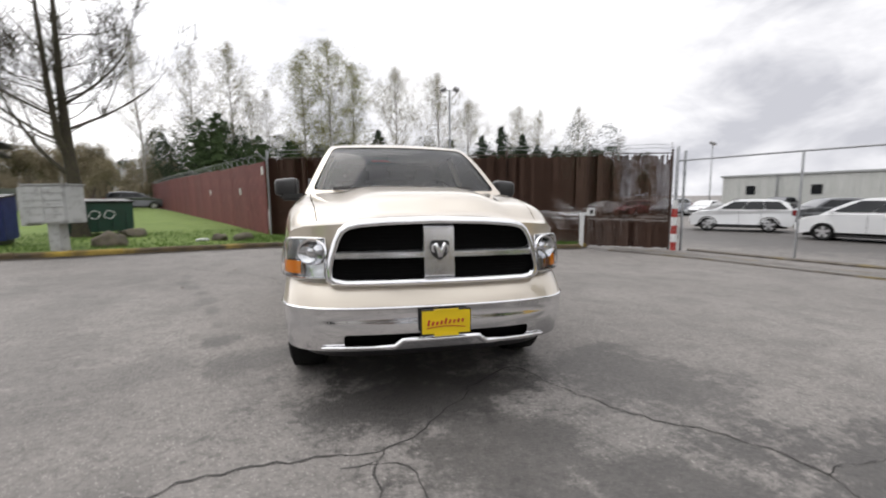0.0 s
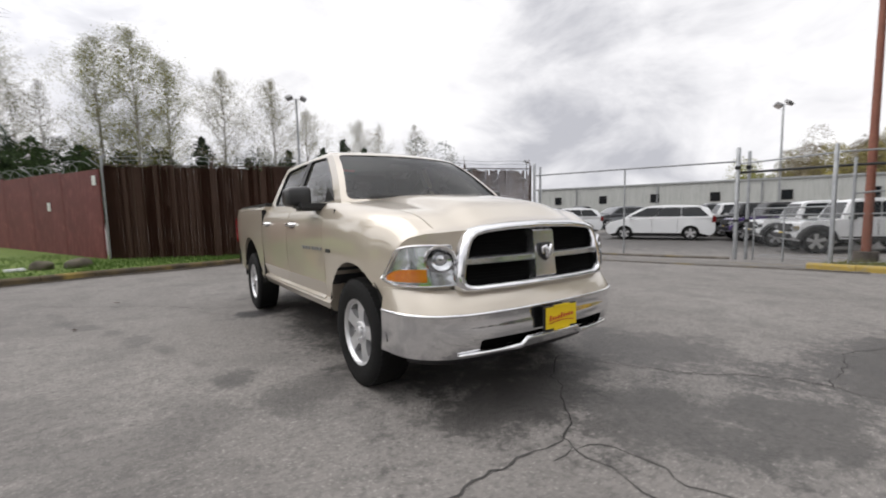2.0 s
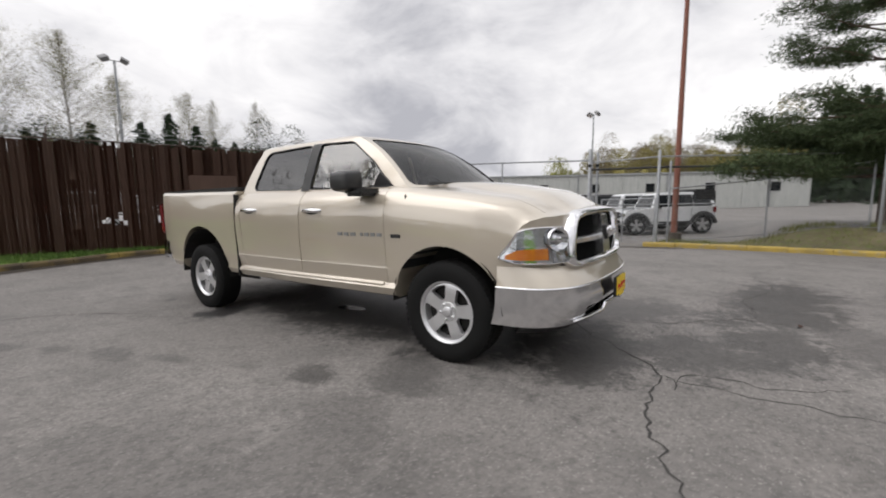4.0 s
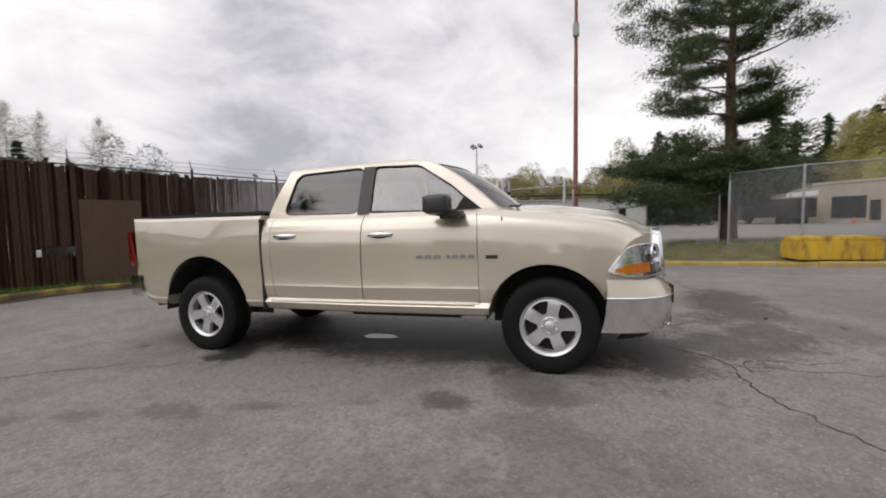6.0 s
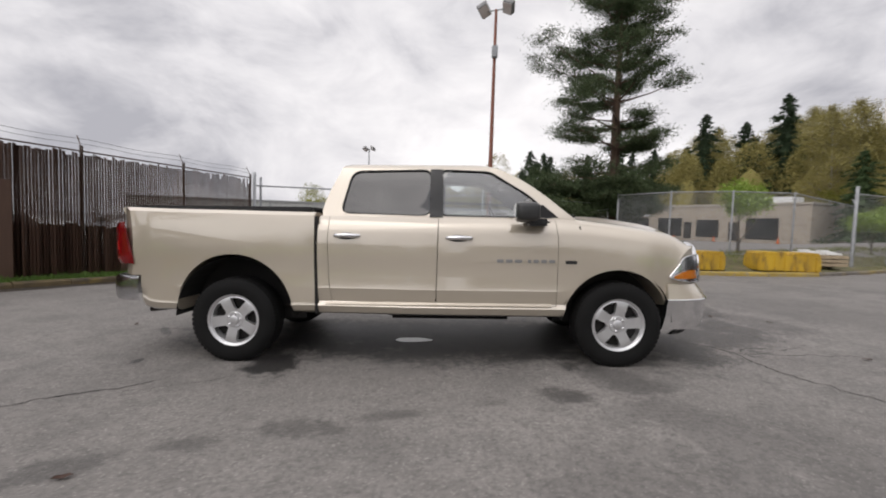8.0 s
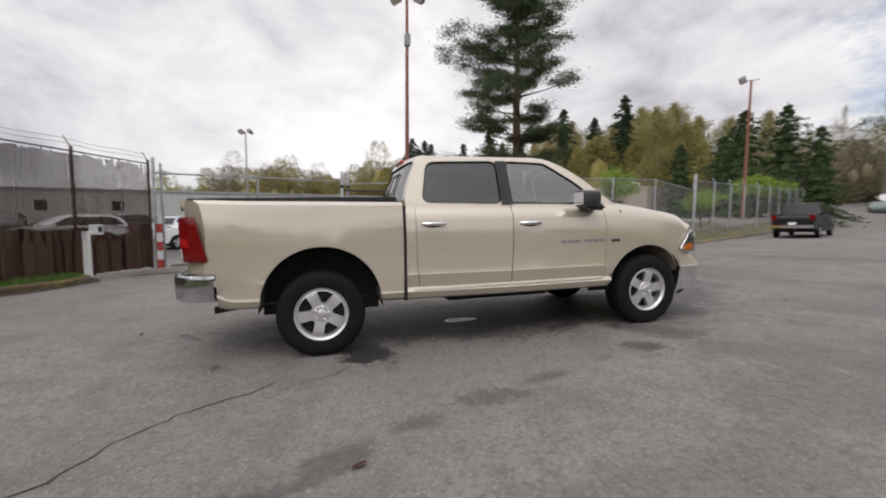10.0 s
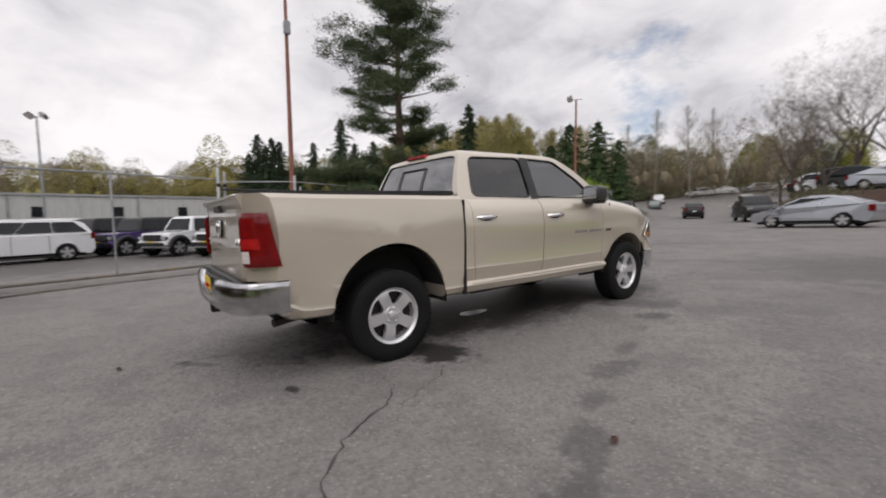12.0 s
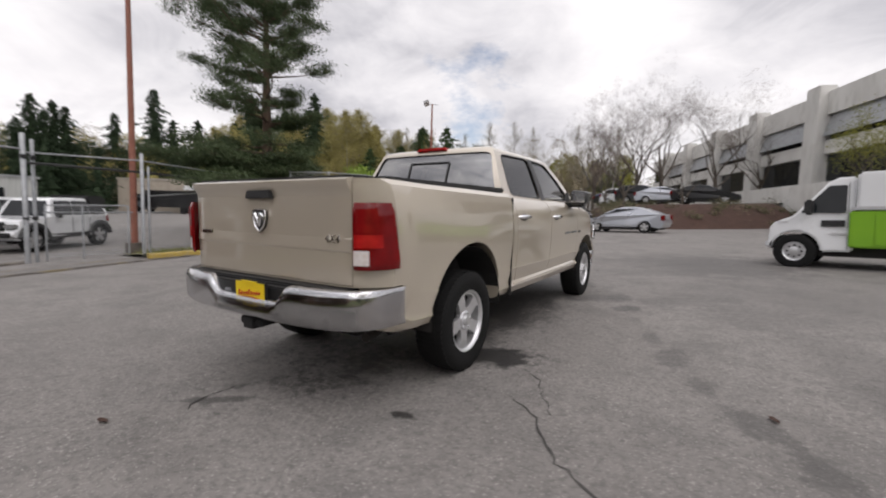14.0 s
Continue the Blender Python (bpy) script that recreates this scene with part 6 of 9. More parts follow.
def build_bank():
    """Planted ground between the kerb and the fence on the bank."""
    bm = bmesh.new()
    rows = []
    for x, y in ELINE:
        w = 1.9 if y > -16 else 1.4
        rows.append([bm.verts.new((x + 0.14 + w * t, y, lot_z(x + 0.14 + w * t, y) + 0.09 * (1 - t) + 0.045 + 0.03 * noise.noise(Vector((x + 5 * t, y, 2))))) for t in (0, 0.15, 0.35, 0.6, 0.8, 1.0)])
    for a, b in zip(rows, rows[1:]):
        for i in range(5):
            bm.faces.new((a[i], b[i], b[i + 1], a[i + 1]))
    soil = surf("weedy_soil", (0.16, 0.135, 0.075), (0.085, 0.075, 0.04), 2.4, 0.95, bump=0.6, bscale=30, c3=(0.11, 0.14, 0.03), scale2=8.0)
    tagged(part("planted_bank", bm, soil, smooth=60), "dry weedy soil strip behind the yellow kerb", "soil", kind="structure")
    rnd = random.Random(5)
    vs, fs = [], []
    for k in range(9000):
        y = rnd.uniform(-20, 0.3)
        x = kerb_x(y) + 0.2 + rnd.random() * (3.5 if y < -3 else 1.8)
        if noise.noise(Vector((x, y, 0))) < -0.15:
            continue
        z = lot_z(x, y) + 0.03
        h = rnd.uniform(0.05, 0.2)
        a = rnd.uniform(0, math.tau)
        dx, dy = math.cos(a) * 0.014, math.sin(a) * 0.014
        i = len(vs)
        vs += [(x - dx, y - dy, z), (x + dx, y + dy, z), (x + rnd.uniform(-0.06, 0.06), y + rnd.uniform(-0.06, 0.06), z + h)]
        fs.append((i, i + 1, i + 2))
    me = bpy.data.meshes.new("weeds")
    me.from_pydata(vs, [], fs)
    me.materials.append(surf("dry_weed", (0.22, 0.20, 0.08), (0.13, 0.16, 0.04), 1.2, 0.8))
    tagged(new("weeds", me), "dry grass and weeds on the bank", "weeds", kind="stuff")


build_bank()


def build_bank_fence():
    root = empty("chain_link_fence", Matrix(), "tall galvanised chain-link fence with angled barbed arms", "fence")
    first = [(11.95, -4.9), (11.9, -6.9), (11.95, -9.3), (12.0, -11.7), (12.05, -14.1)]
    second = [(12.05, -14.1), (13.3, -16.7), (14.55, -19.3), (15.8, -21.9), (17.05, -24.6), (18.3, -27.3), (19.6, -30.0), (20.9, -32.8), (22.2, -35.5), (23.5, -38.2)]
    for pts, h in ((first, 2.45), (second, 2.95)):
        for a, b in zip(pts, pts[1:]):
            chain_panel(root, a, b, h, 0.05)
        for i, p in enumerate(pts):
            corner = p == (12.05, -14.1)
            if corner and pts is second:
                continue
            post(root, p[0], p[1], 3.25 if corner else h + 0.05, 0.06 if corner else 0.035)
            if pts is second or corner:
                z = lot_z(*p) + h
                part("barb_arm", tube([(p[0], p[1], z), (p[0] + 0.22, p[1] - 0.05, z + 0.3)], 0.016, 6), GALV, root)


build_bank_fence()


# ---- yellow blocks on the kerb ----
def yellow_block(x, y, turn, length, label):
    """A painted steel bin-like barrier: ribbed sides under a two-humped lid."""
    z = lot_z(x, y) + 0.12
    root = empty("yellow_barrier", Matrix.Translation((x, y, z)) @ Matrix.Rotation(turn, 4, "Z"), label, "barrier", "yellow barriers on the kerb")
    mat = surf("worn_yellow_paint", (0.62, 0.40, 0.03), (0.50, 0.31, 0.03), 2.0, 0.6, bump=0.15, c3=(0.16, 0.10, 0.05), scale2=5.0, stretch=(1, 1, 0.35))
    bm = prism([(-length / 2, 0), (-length / 2 - 0.03, 0.30), (-length / 2, 0.56), (length / 2, 0.56), (length / 2 + 0.03, 0.30), (length / 2, 0)], "y", -0.42, 0.42, 0.03)
    part("shell", bm, mat, root, smooth=40)
    for s in (-1, 1):
        lid = prism(rounded([(s * length * 0.27 - length * 0.23, 0.55), (s * length * 0.27 - length * 0.19, 0.66), (s * length * 0.27 + length * 0.19, 0.66), (s * length * 0.27 + length * 0.23, 0.55)], 0.05), "y", -0.40, 0.40, 0.02)
        part("lid", lid, mat, root, smooth=40)
    for k in range(6):
        xx = -length / 2 + length * (k + 0.5) / 6
        part("rib", box(xx - 0.03, xx + 0.03, -0.455, 0.455, 0.04, 0.5, 0.012), mat, root)


yellow_block(10.5, -7.0, radians(-83), 2.05, "worn yellow painted steel barrier with rust streaks")
yellow_block(10.35, -10.1, radians(-92), 2.05, "worn yellow painted steel barrier with rust streaks")
junk = empty("pallet_stack", Matrix.Translation((11.4, -12.2, lot_z(11.4, -12.2))), "pale timber pallets with scrap on top beside the fence", "pallets")
for k in range(3):
    part("pallet", box(-0.55, 0.55, -0.7, 0.7, 0.14 * k + 0.1, 0.14 * k + 0.21, 0.01), surf("pale_wood", (0.45, 0.36, 0.24), (0.33, 0.26, 0.18), 4.0, 0.8, bump=0.2), junk)
for k in range(7):
    part("scrap", box(-0.4 + 0.1 * k, -0.2 + 0.1 * k, -0.6 + 0.15 * k, -0.2 + 0.14 * k, 0.5, 0.58 + 0.05 * (k % 3), 0.02), WHITEPAINT, junk)


# ---- lamp posts ----
def lamp_post(x, y, h, base_h, mat, heads, label, r=0.10, turn=0.0, box_at=None, group="floodlight poles"):
    z = lot_z(x, y)
    root = empty("floodlight_pole", Matrix.Translation((x, y, z)), label, "street lamp", group)
    part("pole", tube([(0, 0, 0), (0, 0, h * 0.5), (0, 0, h)], [r, r * 0.8, r * 0.55], 14), mat, root, smooth=50)
    if base_h:
        part("footing", tube([(0, 0, -0.2), (0, 0, base_h)], 0.26, 20), surf("dark_footing", (0.12, 0.10, 0.085), (0.08, 0.07, 0.06), 4.0, 0.9, bump=0.3), root, smooth=50)
    part("crossarm", tube([(-0.5 * math.cos(turn), -0.5 * math.sin(turn), h - 0.02), (0.5 * math.cos(turn), 0.5 * math.sin(turn), h - 0.02)], 0.03, 8), GALV, root)
    for s in heads:
        m = Matrix.Translation((s * 0.52 * math.cos(turn), s * 0.52 * math.sin(turn), h + 0.05)) @ Matrix.Rotation(turn, 4, "Z") @ Matrix.Rotation(s * 0.45, 4, "Y") @ Matrix.Rotation(0.5, 4, "X")
        bm = prism(rounded([(-0.20, -0.12), (-0.24, 0.14), (0.24, 0.14), (0.20, -0.12)], 0.05), "y", -0.28, 0.28, 0.02)
        hd = part("lamp_head", bm, surf("lamp_grey", (0.16, 0.16, 0.16), (0.24, 0.24, 0.24), 3.0, 0.5, 0.4), root, smooth=40, m=m)
        part("lamp_glass", box(-0.2, 0.2, -0.25, 0.25, -0.135, -0.125), WHITELENS, hd)
    if box_at:
        part("junction_box", box(-0.2, 0.02, -0.12, 0.12, box_at, box_at + 0.5, 0.03), GALV, root)


lamp_post(13.56, -0.02, 10.75, 0.35, RUST, (-1, 1), "tall rust-red floodlight pole with two grey heads", 0.105, radians(70), 8.75)
lamp_post(42.8, 10.9, 9.9, 0, GALV, (-1, 1), "grey floodlight pole far across the sales lot", 0.11, radians(60))
lamp_post(8.0, 30.9, 10.2, 0, GALV, (-1, 1), "grey floodlight pole with two dark heads behind the fence", 0.12, radians(-10))
lamp_post(20.2, -27.2, 10.3, 0, RUST, (1,), "rusty floodlight pole behind the chain-link fence", 0.13, radians(40))
lamp_post(51.0, 48.5, 9.2, 0, GALV, (-1, 1), "grey floodlight pole leaning over the far lot", 0.10, radians(30))

# ---- things on the verge ----
def build_cabinet():
    x, y = -6.6, 7.4
    root = empty("mail_cabinet", Matrix.Translation((x, y, verge_z(x, y))) @ Matrix.Rotation(radians(-14), 4, "Z"), "grey pedestal mailbox cabinet standing on the verge", "mailbox")
    gm = surf("grey_cabinet", (0.46, 0.47, 0.46), (0.38, 0.39, 0.38), 2.0, 0.5, bump=0.05, c3=(0.3, 0.3, 0.29), scale2=9.0)
    part("pedestal", box(-0.12, 0.14, -0.12, 0.12, -0.05, 0.62, 0.015), gm, root)
    part("case", box(-0.45, 0.47, -0.26, 0.24, 0.6, 1.40, 0.02), gm, root)
    part("cap", box(-0.48, 0.50, -0.29, 0.27, 1.40, 1.43, 0.012), gm, root)
    for r in range(5):
        for c in range(2):
            part("mail_door", box(-0.43 + 0.45 * c, -0.005 + 0.45 * c, -0.275, -0.255, 0.64 + 0.15 * r, 0.775 + 0.15 * r, 0.006), gm, root)
    part("parcel_box", box(-0.62, -0.46, -0.2, 0.2, 0.55, 1.38, 0.02), gm, root)


build_cabinet()


def skip_bin(name, x, y, turn, mat, L, W, H, label, marks):
    root = empty(name, Matrix.Translation((x, y, verge_z(x, y))) @ Matrix.Rotation(radians(turn), 4, "Z"), label, "dumpster")
    part("bin", prism([(-W / 2, 0.1), (-W / 2 - 0.05, H * 0.8), (-W / 2 - 0.05, H), (W / 2 + 0.05, H * 1.12), (W / 2 + 0.05, H * 0.8), (W / 2, 0.1)], "x", -L / 2, L / 2, 0.015), mat, root)
    for k in range(5):
        xx = -L / 2 + L * (k + 0.5) / 5
        part("rib", box(xx - 0.03, xx + 0.03, -W / 2 - 0.075, -W / 2 - 0.02, 0.2, H * 0.8, 0.01), mat, root)
    part("lid", box(-L / 2 - 0.03, L / 2 + 0.03, -W / 2 - 0.08, W / 2 + 0.08, H * 1.05, H * 1.09, 0.01, m=Matrix.Rotation(0.06, 4, "X")), BLACK, root)
    for s in (-1, 1):
        part("skid", box(s * L * 0.4 - 0.06, s * L * 0.4 + 0.06, -W / 2, W / 2, 0, 0.1), BLACK, root)
    for k in range(marks):
        cx = -0.1 + 0.36 * k
        pts = [(cx + 0.13 * math.cos(a) + 0.02 * math.sin(3 * a), -W / 2 - 0.083 - 0.004 * k, 0.62 + 0.12 * math.sin(a)) for a in np.linspace(0.3, 6.4, 18)]
        part("paint_mark", tube(pts, 0.014, 5), WHITEPAINT, root)


skip_bin("green_dumpster", -8.1, 11.9, 35, surf("dark_green_steel", (0.012, 0.06, 0.04), (0.02, 0.05, 0.035), 3.0, 0.5, bump=0.1), 1.75, 1.1, 0.98, "dark green steel dumpster with white paint scrawls", 2)
skip_bin("blue_dumpster", -9.1, 8.5, 20, surf("dark_blue_steel", (0.015, 0.025, 0.13), (0.01, 0.02, 0.09), 3.0, 0.5, bump=0.1), 1.7, 1.1, 1.05, "dark blue steel dumpster beside the lawn", 0)


def rock(x, y, s, seed, label):
    bm = bmesh.new()
    bmesh.ops.create_icosphere(bm, subdivisions=3, radius=1.0)
    for v in bm.verts:
        k = 1 + 0.35 * noise.noise(v.co * 1.3 + Vector((seed, 0, 0))) + 0.12 * noise.noise(v.co * 4 + Vector((0, seed, 0)))
        v.co = Vector((v.co.x * s[0], v.co.y * s[1], v.co.z * s[2])) * k
    tagged(part("rock", bm, surf("mossy_rock", (0.13, 0.105, 0.08), (0.07, 0.06, 0.05), 4.0, 0.95, bump=0.5, bscale=25, c3=(0.09, 0.10, 0.04)), smooth=50, m=Matrix.Translation((x, y, verge_z(x, y) + s[2] * 0.35)) @ Matrix.Rotation(seed, 4, "Z")), label, "rock", "rocks on the verge")


rock(-6.15, 8.45, (0.38, 0.28, 0.26), 1.0, "brown boulder lying on the grass verge")
rock(-6.7, 11.1, (0.34, 0.3, 0.2), 2.0, "dark boulder on the lawn")
rock(-4.15, 10.2, (0.24, 0.2, 0.15), 3.0, "dark mossy boulder by the red fence")
rock(-3.5, 10.3, (0.34, 0.22, 0.15), 4.2, "dark mossy boulder by the red fence")
tagged(part("litter_scrap", box(-0.17, 0.17, -0.1, 0.1, 0, 0.06, 0.02), WHITEPAINT, m=Matrix.Translation((-4.55, 10.0, verge_z(-4.55, 10.0))) @ Matrix.Rotation(0.4, 4, "Z")), "crumpled white scrap lying on the grass", "litter")


def build_stand():
    x, y = 6.85, 8.85
    root = empty("reader_post", Matrix.Translation((x, y, verge_z(x, y))) @ Matrix.Rotation(radians(-20), 4, "Z"), "white gooseneck post with a keypad box by the drive", "keypad post")
    part("stem", box(-0.06, 0.06, -0.06, 0.06, -0.05, 1.02, 0.01), WHITEPAINT, root)
    part("arm", box(-0.06, 0.28, -0.05, 0.05, 0.94, 1.02, 0.01), WHITEPAINT, root)
    kb = part("keypad_box", box(0.16, 0.38, -0.1, 0.1, 0.93, 1.17, 0.015), WHITEPAINT, root)
    part("keypad_face", box(0.22, 0.32, -0.108, -0.099, 0.99, 1.12), BLACK, kb)


build_stand()


# ---- cracks and puddle in the asphalt ----
def crack(pts, w, seed, label="thin branching crack in the asphalt"):
    rnd = random.Random(seed)
    line = smooth_line(pts, 0.06)
    bm = bmesh.new()
    prev = None
    off = 0.0
    for i, (x, y) in enumerate(line):
        q, p = line[min(i + 1, len(line) - 1)], line[max(i - 1, 0)]
        t = Vector((q[0] - p[0], q[1] - p[1])).normalized()
        off = off * 0.85 + rnd.gauss(0, 0.02)
        ww = 0.55 * w * rnd.uniform(0.3, 1.4) * (0.4 + 0.6 * math.sin(math.pi * min(1, 0.06 + i / len(line))) ** 0.5)
        row = []
        for s in (-1, 1):
            X, Y = x - t.y * (off + s * ww), y + t.x * (off + s * ww)
            row.append(bm.verts.new((X, Y, lot_z(X, Y) + 0.004)))
        if prev:
            bm.faces.new((prev[0], row[0], row[1], prev[1]))
        prev = row
    tagged(part("asphalt_crack", bm, CRACKFILL), label, "crack", kind="structure")


crack([(0.24, -0.84), (0.41, -0.69), (0.64, -0.5), (0.74, -0.76), (0.86, -1.04), (0.98, -1.22), (1.12, -1.36), (1.22, -1.5), (1.38, -1.62), (1.53, -1.80), (1.6, -2.05), (1.7, -2.6)], 0.010, 1)
crack([(-2.3, -1.95), (-1.9, -1.74), (-1.48, -1.56), (-1.34, -1.46), (-1.12, -1.39), (-0.88, -1.35), (-0.6, -1.36), (-0.38, -1.38), (-0.2, -1.25), (0.0, -1.05), (0.24, -0.84)], 0.013, 2)
crack([(-0.38, -1.38), (-0.43, -1.46), (-0.46, -1.58), (-0.44, -1.8), (-0.40, -2.3), (-0.5, -3.0)], 0.012, 3)
crack([(-0.46, -1.52), (-0.36, -1.53), (-0.27, -1.62), (-0.24, -1.78), (-0.29, -2.05), (-0.08, -2.45)], 0.010, 4)
crack([(-0.60, -1.5), (-0.5, -1.49), (-0.43, -1.46)], 0.009, 5)
crack([(-3.6, 5.6), (-3.0, 5.1), (-2.6, 4.84), (-2.3, 4.71), (-2.08, 4.56), (-1.95, 4.48), (-1.82, 4.2), (-1.64, 4.05), (-1.4, 3.9), (-1.2, 3.85)], 0.014, 6)
crack([(-1.76, 4.0), (-1.68, 3.85), (-1.58, 3.66), (-1.45, 3.52), (-1.32, 3.36)], 0.009, 7)
crack([(0.14, 5.15), (0.19, 5.0), (0.24, 4.75)], 0.012, 8)
crack([(1.6, -2.05), (2.6, -1.9), (3.8, -2.3), (5.5, -2.1), (7.0, -2.6)], 0.008, 9)


def puddle(x, y, rx, ry):
    bm = bmesh.new()
    n = 40
    c = bm.verts.new((x, y, lot_z(x, y) + 0.004))
    vs = []
    for k in range(n):
        a = k * math.tau / n
        r = 1 + 0.25 * noise.noise(Vector((math.cos(a) * 1.4, math.sin(a) * 1.4, 7)))
        X, Y = x + rx * r * math.cos(a), y + ry * r * math.sin(a)
        vs.append(bm.verts.new((X, Y, lot_z(X, Y) + 0.004)))
    for k in range(n):
        bm.faces.new((vs[k], vs[(k + 1) % n], c))
    tagged(part("puddle", bm, surf("standing_water", (0.02, 0.02, 0.021), (0.03, 0.03, 0.03), 3.0, 0.13, rvar=0.05)), "shallow puddle under the truck", "puddle", kind="structure")


puddle(-0.07, 1.97, 0.09, 0.22)
for k, (x, y) in enumerate(((1.55, -2.35), (-0.6, -2.6), (-2.6, 5.2), (1.1, -2.9), (-2.9, 3.4), (0.4, 5.5))):
    bm = bmesh.new()
    vs = [bm.verts.new((0.035 * math.cos(a) * (1 + 0.3 * math.cos(2 * a)), 0.02 * math.sin(a), 0.008 * math.sin(2 * a) ** 2)) for a in [i * math.tau / 10 for i in range(10)]]
    bm.faces.new(vs)
    tagged(part("dead_leaf", bm, EARTH, m=Matrix.Translation((x, y, lot_z(x, y) + 0.012)) @ Matrix.Rotation(k * 1.3, 4, "Z")), "small brown dead leaf on the asphalt", "leaf", "dead leaves")

# ---- vehicles in the distance ----
CARGLASS = surf("car_pane", (0.012, 0.014, 0.016), (0.02, 0.022, 0.024), 2.0, 0.08, rvar=0.02)
CARGLASS.node_tree.nodes["Principled BSDF"].inputs["Specular IOR Level"].default_value = 0.3
WELL = surf("wheel_well_grey", (0.10, 0.10, 0.10), (0.07, 0.07, 0.07), 5.0, 0.5, 0.5)
HUB = surf("wheel_silver", (0.66, 0.66, 0.67), (0.56, 0.56, 0.57), 5.0, 0.35, 0.7)
SHAPES = {
    # length, width, height, belt, floor, wheel radius, axle at front, at rear, side outline of the lower body, of the cabin
    "suv": (4.62, 1.86, 1.70, 1.10, 0.24, 0.37, 1.42, -1.28, [(2.2, 0.32), (2.30, 0.55), (2.29, 0.80), (2.16, 0.96), (1.75, 1.07), (1.15, 1.13), (0.2, 1.12), (-1.4, 1.15), (-2.15, 1.17), (-2.30, 1.02), (-2.33, 0.58), (-2.2, 0.3)], [(1.22, 1.08), (0.75, 1.40), (0.36, 1.60), (-0.1, 1.69), (-0.9, 1.70), (-1.6, 1.65), (-2.02, 1.52), (-2.22, 1.12)]),
    "minivan": (5.17, 2.0, 1.78, 1.13, 0.2, 0.36, 1.58, -1.51, [(2.42, 0.28), (2.56, 0.50), (2.55, 0.70), (2.42, 0.86), (2.05, 1.00), (1.55, 1.10), (0.5, 1.12), (-1.5, 1.16), (-2.42, 1.18), (-2.56, 0.98), (-2.58, 0.5), (-2.45, 0.26)], [(1.78, 1.05), (1.25, 1.38), (0.80, 1.62), (0.30, 1.75), (-0.6, 1.78), (-1.7, 1.74), (-2.25, 1.62), (-2.5, 1.14)]),
    "sedan": (4.6, 1.8, 1.44, 0.9, 0.19, 0.33, 1.35, -1.35, [(2.18, 0.24), (2.29, 0.42), (2.27, 0.58), (2.12, 0.70), (1.7, 0.82), (1.05, 0.91), (0.2, 0.93), (-1.2, 0.98), (-1.85, 1.02), (-2.22, 1.0), (-2.31, 0.80), (-2.33, 0.5), (-2.2, 0.26)], [(1.22, 0.88), (0.72, 1.16), (0.3, 1.34), (-0.15, 1.43), (-0.7, 1.42), (-1.2, 1.31), (-1.7, 1.12), (-2.05, 1.0)]),
    "jeep": (4.3, 1.87, 1.82, 1.12, 0.42, 0.41, 1.45, -1.45, [(1.95, 0.5), (2.1, 0.55), (2.08, 0.72), (1.9, 0.78), (1.88, 1.08), (0.75, 1.15), (-2.0, 1.15), (-2.05, 0.6), (-1.95, 0.48)], [(0.78, 1.12), (0.48, 1.74), (0.2, 1.8), (-1.9, 1.8), (-2.02, 1.14)]),
    "pickup": (5.8, 2.0, 1.92, 1.18, 0.36, 0.39, 1.9, -1.75, [(2.8, 0.45), (2.9, 0.7), (2.85, 1.0), (2.5, 1.12), (1.5, 1.2), (-2.8, 1.25), (-2.88, 1.1), (-2.88, 0.6), (-2.7, 0.5)], [(1.5, 1.16), (0.8, 1.78), (0.4, 1.9), (-0.7, 1.88), (-1.0, 1.24)]),
    "hatch": (4.2, 1.78, 1.55, 0.95, 0.2, 0.33, 1.3, -1.25, [(2.0, 0.28), (2.1, 0.55), (2.0, 0.75), (1.6, 0.88), (0.9, 0.96), (-1.9, 1.02), (-2.08, 0.85), (-2.1, 0.5), (-2.0, 0.28)], [(0.95, 0.92), (0.3, 1.44), (-0.1, 1.54), (-1.3, 1.5), (-1.75, 1.35), (-2.0, 0.98)]),
}
PAINTS = {
    "white": surf("white_car_paint", (0.74, 0.75, 0.76), (0.70, 0.71, 0.72), 1.0, 0.3, coat=1.0),
    "black": surf("black_car_paint", (0.005, 0.005, 0.006), (0.008, 0.008, 0.009), 1.0, 0.3),
    "silver": surf("silver_car_paint", (0.46, 0.48, 0.52), (0.42, 0.44, 0.48), 1.0, 0.3, 0.6, coat=1.0),
    "purple": surf("purple_car_paint", (0.055, 0.025, 0.15), (0.045, 0.02, 0.12), 1.0, 0.3, 0.2, coat=1.0),
    "red": surf("red_car_paint", (0.28, 0.03, 0.05), (0.22, 0.025, 0.04), 1.0, 0.3, coat=1.0),
    "grey": surf("grey_car_paint", (0.12, 0.125, 0.135), (0.10, 0.105, 0.115), 1.0, 0.3, 0.4, coat=1.0),
    "teal": surf("green_car_paint", (0.10, 0.15, 0.14), (0.08, 0.12, 0.11), 1.0, 0.3, 0.4, coat=1.0),
    "blue": surf("blue_car_paint", (0.02, 0.05, 0.2), (0.02, 0.04, 0.16), 1.0, 0.3, coat=1.0),
}


def spokes(x_out, r0, r1, w0, w1, count, depth):
    """Broad spokes that widen to the rim, with a flat face."""
    bm = bmesh.new()
    for k in range(count):
        rot = Matrix.Rotation(k * math.tau / count + math.pi / 2, 4, "X")
        v = [bm.verts.new(rot @ Vector((x_out + d, r, u * w))) for r, w in ((r0, w0), (r1, w1)) for u, d in ((-1, depth), (-1, 0), (1, 0), (1, depth))]
        for i in range(3):
            bm.faces.new((v[i], v[i + 1], v[i + 5], v[i + 4]))
    add_tube(bm, [(x_out - 0.008, 0, 0), (x_out + depth, 0, 0)], r0 + 0.03, 12)
    bmesh.ops.recalc_face_normals(bm, faces=bm.faces)
    return bm


